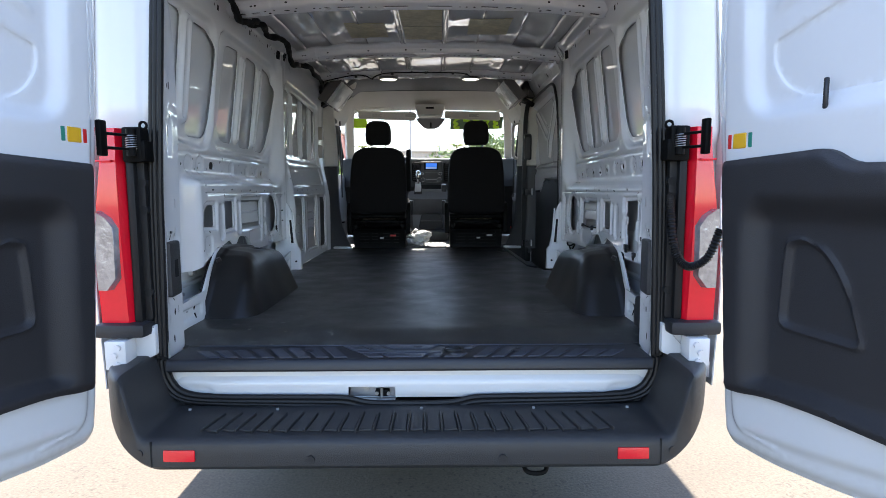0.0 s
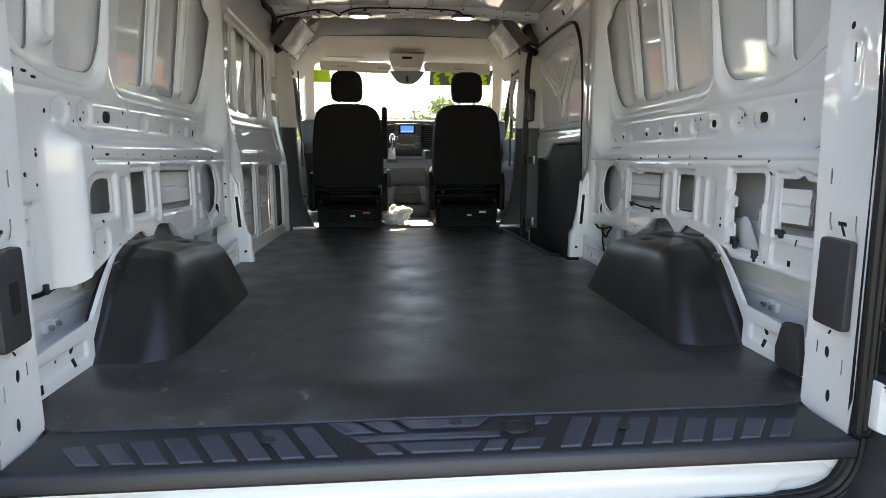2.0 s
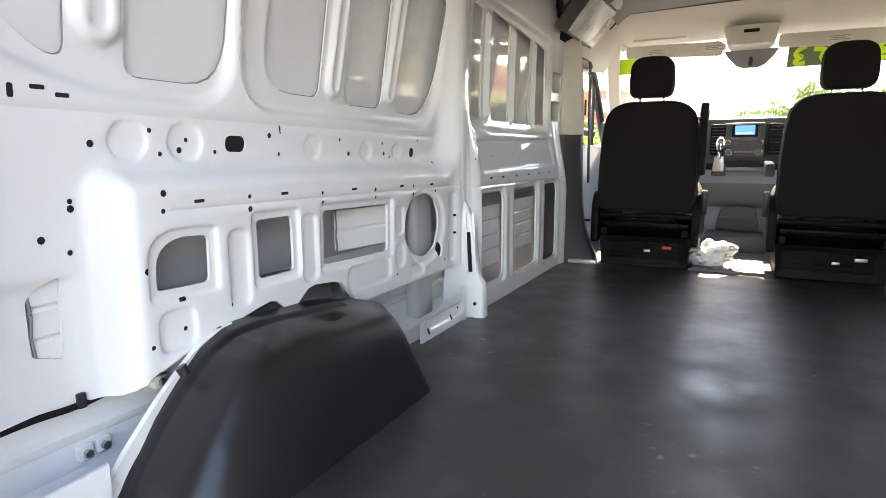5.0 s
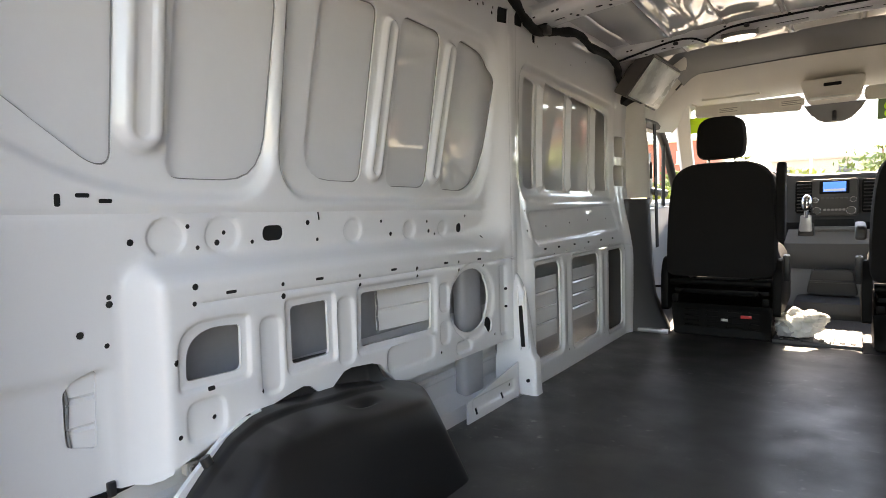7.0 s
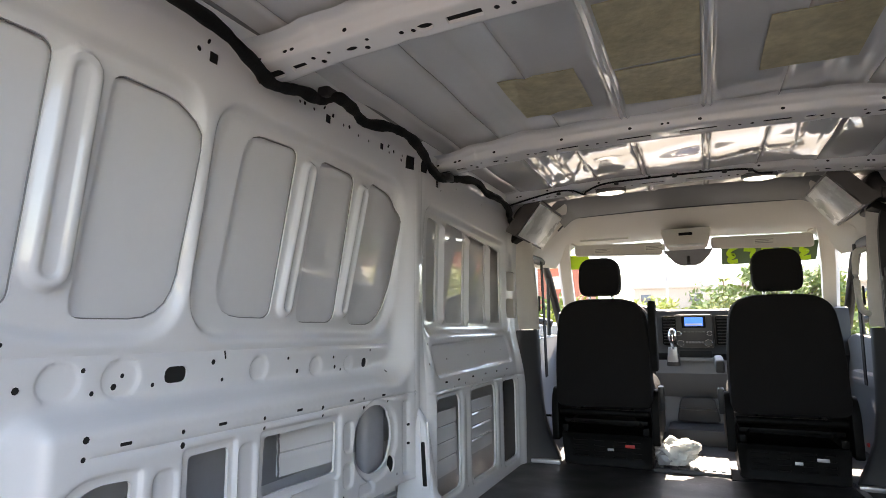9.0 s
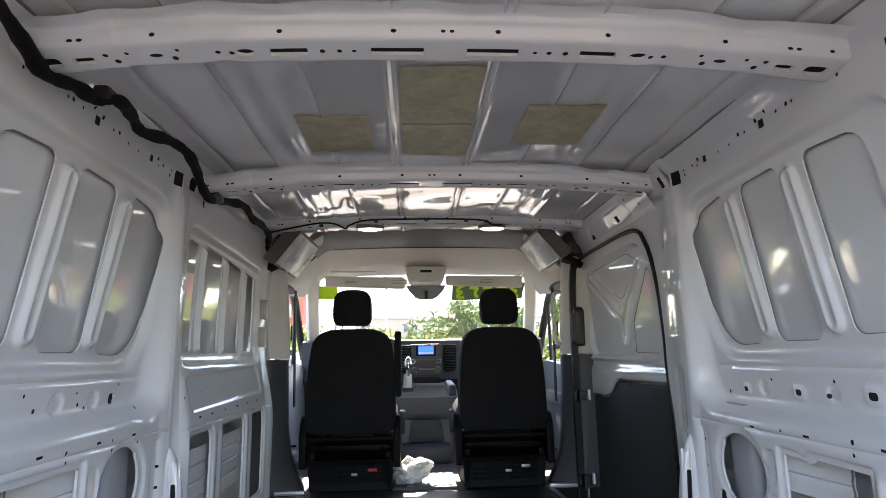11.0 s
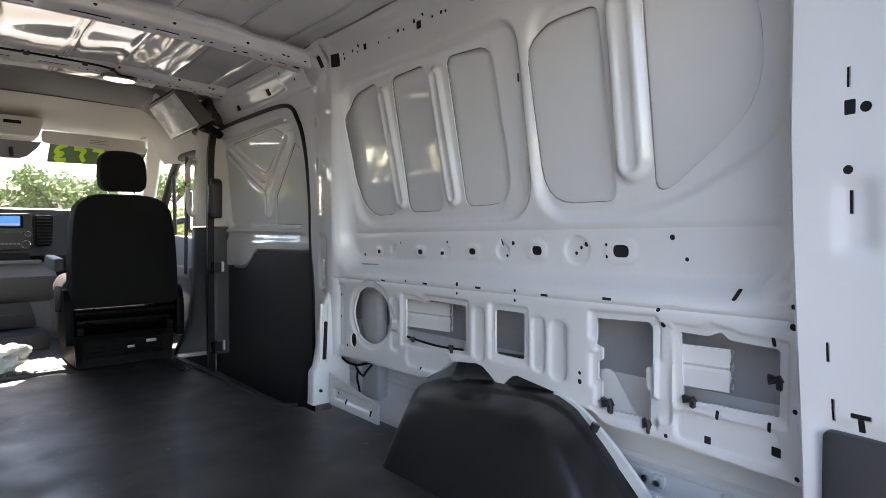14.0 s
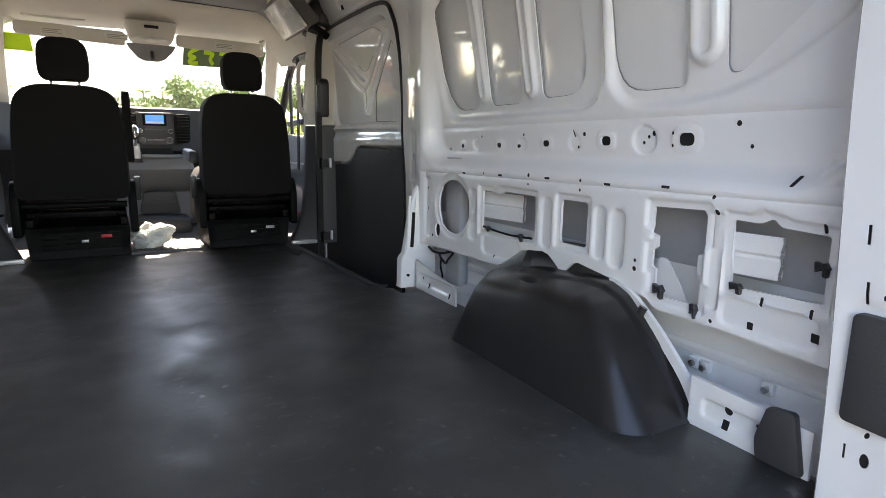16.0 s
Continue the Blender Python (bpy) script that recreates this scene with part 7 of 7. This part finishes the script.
# windscreen and outer cab shell
ws = thing("window_1", (0, 4.1, 0.95), "large clear windscreen", "windscreen", kind="structure")
rows = []
for i in range(7):
    t = i / 6
    hw, y, z = 0.80 - 0.09 * t, 4.42 - 0.70 * t, 0.72 + 0.48 * t
    rows.append([(hw * s, y - 0.10 * s * s * (1 - 0.4 * t), z) for s in np.linspace(-1, 1, 17)])
pane = part("pane", loft_bm(rows, closed=False), WINDSHIELD, ws)
pane.visible_shadow = False
bonnet = part("bonnet", loft_bm([[(x, y, z - 0.10 * (abs(x) / 0.95) ** 4) for x in np.linspace(-0.95, 0.95, 15)] for y, z in ((4.36, 0.70), (4.6, 0.66), (5.0, 0.56), (5.25, 0.42), (5.3, 0.1), (5.3, -0.45))], closed=False), DOORPAINT)
tagged(bonnet, "white van bonnet beyond the windscreen", "bonnet", kind="structure")
decal = thing("price_decal", (0.46, 3.80, 1.12), "neon green film banner stuck inside the windscreen", "decal")


def on_screen(x, z, back=0.0):
    t = (z - 0.72) / 0.48
    hw = 0.80 - 0.09 * t
    s = x / hw
    return (x, 4.42 - 0.70 * t - 0.10 * s * s * (1 - 0.4 * t) - back, z)


def film(x0, x1, z0, z1, back):
    return loft_bm([[on_screen(x, z, back) for x in np.linspace(x0, x1, 8)] for z in np.linspace(z0, z1, 3)], closed=False)


part("banner", film(0.205, 0.70, 1.050, 1.150, 0.006), NEONINK, decal)
part("banner", film(-0.72, -0.585, 1.06, 1.14, 0.006), NEON, decal)


def stroke(line, half):
    """A rounded stroke laid on the screen."""
    p = np.array([tuple(q)[:2] for q in smooth_line([(x, z, 0) for x, z in line], 6)])
    return loft_bm([[on_screen(x, z, 0.009) for x, z in beside(p, d, False)] for d in (-half, half)], closed=False)


for x0, hook in ((0.225, 1), (0.322, 0), (0.415, 0), (0.508, 0), (0.602, 1)):
    line = [(x0 + 0.066, 1.142), (x0 + 0.028, 1.125), (x0 + 0.018, 1.104), (x0 + 0.050, 1.096), (x0 + 0.020, 1.078), (x0 + 0.034, 1.064), (x0 + 0.070, 1.068)] if hook else \
           [(x0 + 0.004, 1.126), (x0 + 0.030, 1.124), (x0 + 0.058, 1.118), (x0 + 0.046, 1.092), (x0 + 0.066, 1.062)]
    part("print_bar", stroke(line, 0.0105), NEON, decal)

# pillar trims behind the cab doors
for sg in (-1, 1):
    bp = thing("belt_pillar_trim", (sg * 0.78, 2.93, 0), "grey and oatmeal plastic trim on the pillar behind the cab door", "pillar trim", "belt pillar trims", "structure")
    low = []
    for z, xi, yf in ((0.0, 0.625, 3.06), (0.03, 0.635, 3.06), (0.08, 0.66, 3.055), (0.18, 0.695, 3.05), (0.32, 0.712, 3.045), (0.66, 0.722, 3.04)):
        low.append([(sg * x, y, z) for x, y in round_poly([(xi, 2.94), (0.785 if z < 0.1 else 0.80, 2.86), (0.90, 2.86), (0.90, yf), (xi + 0.02, yf)], [0.02, 0.02, 0, 0, 0.02], 3)])
    part("lower_trim", loft_bm(low, True, True), DARKTRIM, bp, "charcoal lower trim")
    up, fwd = [], 0.05 if sg < 0 else 0.0
    for z, xi in ((0.665, 0.722), (0.80, 0.726), (0.95, 0.735), (1.06, 0.745), (1.14, 0.75), (1.24, 0.745)):
        up.append([(sg * x, y, z) for x, y in round_poly([(xi, 2.94 + fwd * 0.8), (0.80, 2.875 + fwd), (0.90, 2.875 + fwd), (0.90, 3.04), (xi + 0.02, 3.04)], [0.02, 0.02, 0, 0, 0.02], 3)])
    part("upper_trim", loft_bm(up, True, True), LINER, bp, "oatmeal upper trim")
    # belt opening drawn as a black slab, shade put into the colour
    part("belt_slot", box_bm((0.004, 0.03, 0.08), (sg * 0.722, 2.985, 0.80), 0.001), SHADEANDTRIM, bp)
    belt = part("seat_belt", box_bm((0.004, 0.045, 0.62), (sg * 0.708, 3.02, 0.72), 0.001, 1, turn_deg(4, 0, 0)), TAPE)
    tagged(belt, "black seat belt webbing hanging at the pillar", "seat belt", "seat belts")
grab = thing("grab_handle", (0.73, 2.93, 0.85), "oatmeal plastic grab handle on the pillar", "handle")
part("bar", tube_bm(smooth_line([(0.735, 2.95, 1.0), (0.70, 2.93, 0.985), (0.69, 2.925, 0.93), (0.69, 2.925, 0.80), (0.70, 2.93, 0.735), (0.735, 2.95, 0.72)], 6), 0.013, 10), LINER, grab)
track = thing("door_track", (0.83, 2.97, 0.5), "black vertical seal strip and latch gear ahead of the sliding door", "door hardware")
part("strip", sweep_bm(smooth_line([(0.768, 2.845, -0.12), (0.768, 2.845, 0.3), (0.770, 2.84, 0.7), (0.775, 2.84, 0.98), (0.785, 2.845, 1.09), (0.80, 2.86, 1.15)], 5), [(-0.016, -0.012), (0.016, -0.012), (0.016, 0.012), (0.005, 0.016), (-0.016, 0.012)], up=(0, 1, 0)), GASKET, track)
part("handle_block", slab_bm(round_poly([(2.80, 0.70), (2.86, 0.72), (2.87, 0.87), (2.83, 0.915), (2.79, 0.89)], 0.02), 0.765, 0.82, "x", 0.012, 3), PLASTIC, track)
part("handle_grip", rod_bm((0.765, 2.81, 0.73), (0.765, 2.81, 0.87), 0.012, 10), PLASTIC, track)
for z in (0.455, 0.045):
    part("hinge_block", box_bm((0.055, 0.07, 0.045), (0.785, 2.835, z), 0.008), PLASTIC, track)
    part("hinge_pin", rod_bm((0.765, 2.80, z - 0.03), (0.765, 2.80, z + 0.03), 0.008, 10), BLACKMETAL, track)
    part("hinge_leaf", box_bm((0.012, 0.07, 0.055), (0.835, 2.875, z), 0.006), PAINT, track)
red = part("marker_lamp", box_bm((0.01, 0.02, 0.016), (0.69, 3.03, 0.16), 0.003), RED)
tagged(red, "small red marker on the cab door trim", "marker lamp")

# cab doors
for sg in (-1, 1):
    nm = "door_4" if sg > 0 else "door_5"
    dr = thing(nm, (sg * 0.9, 3.5, 0), "white cab door with grey trim and a clear window", "door", "cab doors", "structure")
    part("trim", slab_bm(round_poly([(3.05, -0.06), (4.1, -0.06), (4.15, 0.55), (3.9, 0.62), (3.05, 0.60)], 0.03), sg * 0.84, sg * 0.875, "x", 0.01), GREYTRIM if sg > 0 else DOORPAINT, dr)
    if sg > 0:
        part("armrest", box_bm((0.07, 0.5, 0.07), (0.82, 3.5, 0.40), 0.025), GREYTRIM, dr)
    else:
        part("door_edge", slab_bm(round_poly([(-0.86, -0.06), (-0.765, -0.06), (-0.755, 0.30), (-0.775, 0.56), (-0.86, 0.58)], 0.02), 3.10, 3.16, "y", 0.008), DOORPAINT, dr, "white rear edge of the door")
        for z, h in ((0.46, 0.03), (0.36, 0.075), (0.27, 0.02), (0.12, 0.05)):
            part("latch", box_bm((0.035, 0.02, h), (-0.79, 3.094, z), 0.006), PLASTIC, dr)
        part("link", rod_bm((-0.80, 3.09, 0.20), (-0.70, 3.08, 0.205), 0.006, 8), BLACKMETAL, dr)
    part("outer_panel", slab_bm([(3.06, -0.30), (4.2, -0.30), (4.25, 0.62), (3.06, 0.62)], sg * 0.93, sg * 0.95, "x"), DOORPAINT, dr)
    frame_line = smooth_line([(sg * 0.875, 3.06, 0.60), (sg * 0.875, 3.07, 0.95), (sg * 0.86, 3.12, 1.07), (sg * 0.85, 3.5, 1.09), (sg * 0.86, 3.70, 1.06), (sg * 0.88, 3.95, 0.92), (sg * 0.885, 4.22, 0.66)], 6)
    part("window_frame", tube_bm(frame_line, 0.027, 10), GASKET, dr)
    part("frame_bar", rod_bm((sg * 0.875, 3.80, 0.62), (sg * 0.865, 3.78, 1.03), 0.012, 8), GASKET, dr)
    g = part("pane", loft_bm([[(sg * 0.885, y, 0.60) for y in (3.07, 3.4, 3.8, 4.2)], [(sg * 0.88, y, z) for y, z in ((3.08, 0.95), (3.4, 1.07), (3.75, 1.03), (4.0, 0.88))]], closed=False), SIDEGLASS, dr)
    g.visible_shadow = False
    wm = thing("wing_mirror", (sg * 1.1, 4.1, 0.75), "black wing mirror outside the cab door", "wing mirror", "wing mirrors")
    part("housing", box_bm((0.18, 0.12, 0.30), (sg * 1.12, 4.10, 0.78), 0.04, 3), PLASTIC, wm)
    part("glass", slab_bm(rect(min(sg * 1.045, sg * 1.195), max(sg * 1.045, sg * 1.195), 0.65, 0.91, 0.02), 4.036, 4.041, "y"), MIRROR, wm)
    part("arm", rod_bm((sg * 0.93, 4.12, 0.70), (sg * 1.06, 4.12, 0.73), 0.025, 10), PLASTIC, wm)

# ---- outside ----
def ground_z(x, y):
    """Flat lot; far ahead a low bank."""
    return -0.69 + 2.1 * float(smooth_step((y - 22) / 16))


rows = []
for y in (-800, -60, -10, 0, 8, 16, 21, *np.linspace(22, 38, 9), 45, 120, 1500):
    rows.append([(x, y, ground_z(x, y)) for x in (-900, -60, -20, -5, 5, 20, 60, 900)])
ground = part("ground", loft_bm(rows, closed=False), CONCRETE)
tagged(ground, "sunlit worn concrete parking lot", "ground", kind="structure")
kerb = part("kerb", box_bm((80, 0.16, 0.16), (0, 20.5, -0.62), 0.03), CONCRETE)
tagged(kerb, "concrete kerb before the planted bank", "kerb", kind="structure")
me = bpy.data.meshes.new("soil")
xs = np.linspace(-60, 60, 13)
bank = part("planting_bed", loft_bm([[(x, y, ground_z(x, y) + 0.012 + 0.05 * smooth_step((y - 20.6) / 1.0)) for x in xs] for y in (20.6, 21.2, 22, 24, 26, 28, 30, 32, 34, 36, 38, 60)], closed=False), DIRT)
tagged(bank, "pale dry soil bank ahead of the lot", "soil bank", kind="structure")


def leafy_bm(centres, n, leaf, seed):
    """Many small leaves about some uneven clumps."""
    rng = random.Random(seed)
    verts, faces = [], []
    for _ in range(n):
        c, r = rng.choice(centres)
        d = Vector((rng.gauss(0, 1), rng.gauss(0, 1), rng.gauss(0, 1))).normalized() * r * (0.45 + 0.6 * rng.random())
        p = Vector(c) + Vector((d.x, d.y, d.z * 0.8))
        a = Vector((rng.gauss(0, 1), rng.gauss(0, 1), rng.gauss(0, 1))).normalized()
        b = a.orthogonal().normalized()
        s = leaf * (0.6 + 0.8 * rng.random())
        k = len(verts)
        verts += [p - a * s, p + b * s * 0.45, p + a * s, p - b * s * 0.45]
        faces.append((k, k + 1, k + 2, k + 3))
    bm = bmesh.new()
    vs = [bm.verts.new(v) for v in verts]
    for f in faces:
        bm.faces.new([vs[i] for i in f])
    return bm


def shrub(x, y, size, mat, seed, label):
    rng = random.Random(seed)
    z = ground_z(x, y)
    ob = thing("shrub", (x, y, z), label, "shrub", "shrubs on the bank")
    blobs = [((x + rng.uniform(-1, 1) * size * 0.7, y + rng.uniform(-0.5, 0.5) * size, z + size * rng.uniform(0.25, 0.75)), size * rng.uniform(0.25, 0.5)) for _ in range(9)]
    part("foliage", leafy_bm(blobs, 1500, 0.14, seed), mat, ob)
    part("stem", rod_bm((x, y, z - 0.1), (x, y, z + size * 0.5), 0.05, 7, r2=0.02), BARK, ob)


bush_rng = random.Random(71)
for k in range(26):
    x, y, size = -13 + k * 1.02 + bush_rng.uniform(-0.4, 0.4), 24.0 + (k * 7 % 5) * 1.1, bush_rng.uniform(1.7, 2.6)
    shrub(x, y, size, DRYLEAF if k % 3 else LEAF, 40 + k, "yellow-green shrub on the dry bank" if k % 3 else "green shrub on the dry bank")


def tree(x, y, high, spread_r, seed, label):
    rng = random.Random(seed)
    z = ground_z(x, y)
    ob = thing("tree", (x, y, z), label, "tree", "trees beyond the lot")
    bm = rod_bm((x, y, z - 0.2), (x - 0.3, y, z + high * 0.45), 0.14, 9, r2=0.09)
    tips = []
    for k in range(6):
        a = k * 1.05 + rng.random()
        tip = (x - 0.3 + math.cos(a) * spread_r * 0.6, y + math.sin(a) * spread_r * 0.6, z + high * rng.uniform(0.6, 0.85))
        rod_bm((x - 0.3, y, z + high * 0.42), tip, 0.07, 7, bm, 0.02)
        tips.append(tip)
    part("trunk", bm, BARK, ob)
    blobs = [((t[0] + rng.uniform(-0.5, 0.5), t[1] + rng.uniform(-0.5, 0.5), t[2] + rng.uniform(-0.3, 0.4)), spread_r * rng.uniform(0.28, 0.5)) for t in tips * 3]
    part("crown", leafy_bm(blobs, 3200, 0.13, seed), LEAF, ob)


tree(3.7, 27, 3.3, 1.7, 3, "leafy green tree on the bank ahead")
tree(15.5, 24, 4.2, 2.3, 5, "leafy green tree beside the lot")
tree(-13, 18, 4.2, 2.2, 6, "leafy green tree beside the lot")
tree(9.5, 33, 3.2, 1.6, 8, "leafy green tree on the bank ahead")
for k, (x, y, h) in enumerate(((1.6, 48, 3.2), (3.0, 50, 3.4), (-7, 52, 3.4))):
    z = ground_z(x, y)
    palm = thing("palm_tree", (x, y, z), "small palm with drooping fronds before the buildings", "palm tree", "palms")
    part("trunk", rod_bm((x, y, z - 0.2), (x + 0.1, y, z + h * 0.8), 0.11, 9, r2=0.07), BARK, palm)
    for j in range(12):
        a = j * 2 * math.pi / 12
        line = [(x + 0.1 + math.cos(a) * s, y + math.sin(a) * s, z + h * 0.8 + 0.55 * s - 0.42 * s * s) for s in (0.0, 0.4, 0.8, 1.2, 1.6)]
        part("frond", sweep_bm(line, [(-0.13, -0.06), (0, 0.03), (0.13, -0.06), (0, 0.0)], scale=lambda s: 1 - 0.8 * s), LEAF, palm)


def house(x0, x1, y, z1, mat, nm, label, n):
    z0 = ground_z(0, y) - 0.2
    ob = thing(nm, ((x0 + x1) / 2, y + 5, z0), label, "building", "buildings ahead")
    wall = part("wall", box_bm((x1 - x0, 10, z1 - z0), ((x0 + x1) / 2, y + 5, (z0 + z1) / 2), 0.05), mat, ob)
    part("parapet", box_bm((x1 - x0 + 0.5, 10.5, 0.35), ((x0 + x1) / 2, y + 5, z1 + 0.1), 0.05), STUCCO, ob)
    for k in range(n):
        xx = x0 + (k + 0.5) * (x1 - x0) / n
        w = part("window", box_bm((1.5, 0.12, 1.2), (xx, y - 0.02, z1 - 1.5), 0.02), STUCCO if k % 2 else DARKGLASS, ob)
        part("sill", box_bm((1.7, 0.2, 0.1), (xx, y - 0.06, z1 - 2.15), 0.02), STUCCO, w)


house(-9.5, 22, 95, 6.3, STUCCO, "building", "long beige flat-roofed building across the road", 9)
house(-34, -11, 58, 6.6, REDSTUCCO, "building", "red-brown low building across the road", 6)
house(26, 60, 66, 6.5, REDSTUCCO, "building", "red-brown low building beyond the trees", 6)
for x, y, h in ((-1.9, 40, 7.5), (0.2, 60, 8.0), (9, 55, 8.0), (-9.5, 36, 7.0)):
    z = ground_z(x, y)
    lp = thing("street_lamp", (x, y, z), "grey steel lot lamp on a tall pole", "street lamp", "lot lamps")
    part("pole", rod_bm((x, y, z), (x, y, z + h), 0.09, 10, r2=0.06), POLE, lp)
    part("head", box_bm((0.9, 0.35, 0.14), (x + 0.45, y, z + h), 0.04), POLE, lp)


def car(x, y, turn, mat, label):
    ob = thing("parked_car", (x, y, -0.69), label, "car", "parked cars")
    m = Matrix.Translation((x, y, -0.69)) @ turn_deg(0, 0, turn).to_4x4()
    side = round_poly([(-2.2, 0.25), (2.2, 0.25), (2.25, 0.65), (1.5, 0.90), (0.7, 1.45), (-1.1, 1.48), (-2.0, 1.0), (-2.25, 0.9)], 0.15)
    body = slab_bm(side, -0.85, 0.85, "x", 0.12, 3)
    bmesh.ops.transform(body, matrix=m, verts=body.verts)
    part("body", body, mat, ob)
    for s in (-1, 1):
        gl = slab_bm(round_poly([(-1.5, 0.98), (1.25, 0.95), (0.62, 1.36), (-1.0, 1.38)], 0.06), s * 0.835, s * 0.86, "x")
        bmesh.ops.transform(gl, matrix=m, verts=gl.verts)
        bmesh.ops.recalc_face_normals(gl, faces=gl.faces)
        part("side_window", gl, DARKGLASS, ob)
        for yy in (-1.35, 1.4):
            w = part("wheel", rod_bm(m @ Vector((s * 0.68, yy, 0.32)), m @ Vector((s * 0.88, yy, 0.32)), 0.32, 20), GASKET, ob)
            part("rim", rod_bm(m @ Vector((s * 0.86, yy, 0.32)), m @ Vector((s * 0.895, yy, 0.32)), 0.2, 16), SILVER, w)


car(-5.2, 11, 8, CARPAINT, "white parked car beside the van")
car(-4.8, 18, 90, CARPAINT, "pale parked car across the lot")
car(6.0, 9, -4, CARPAINT, "white parked car beside the van")
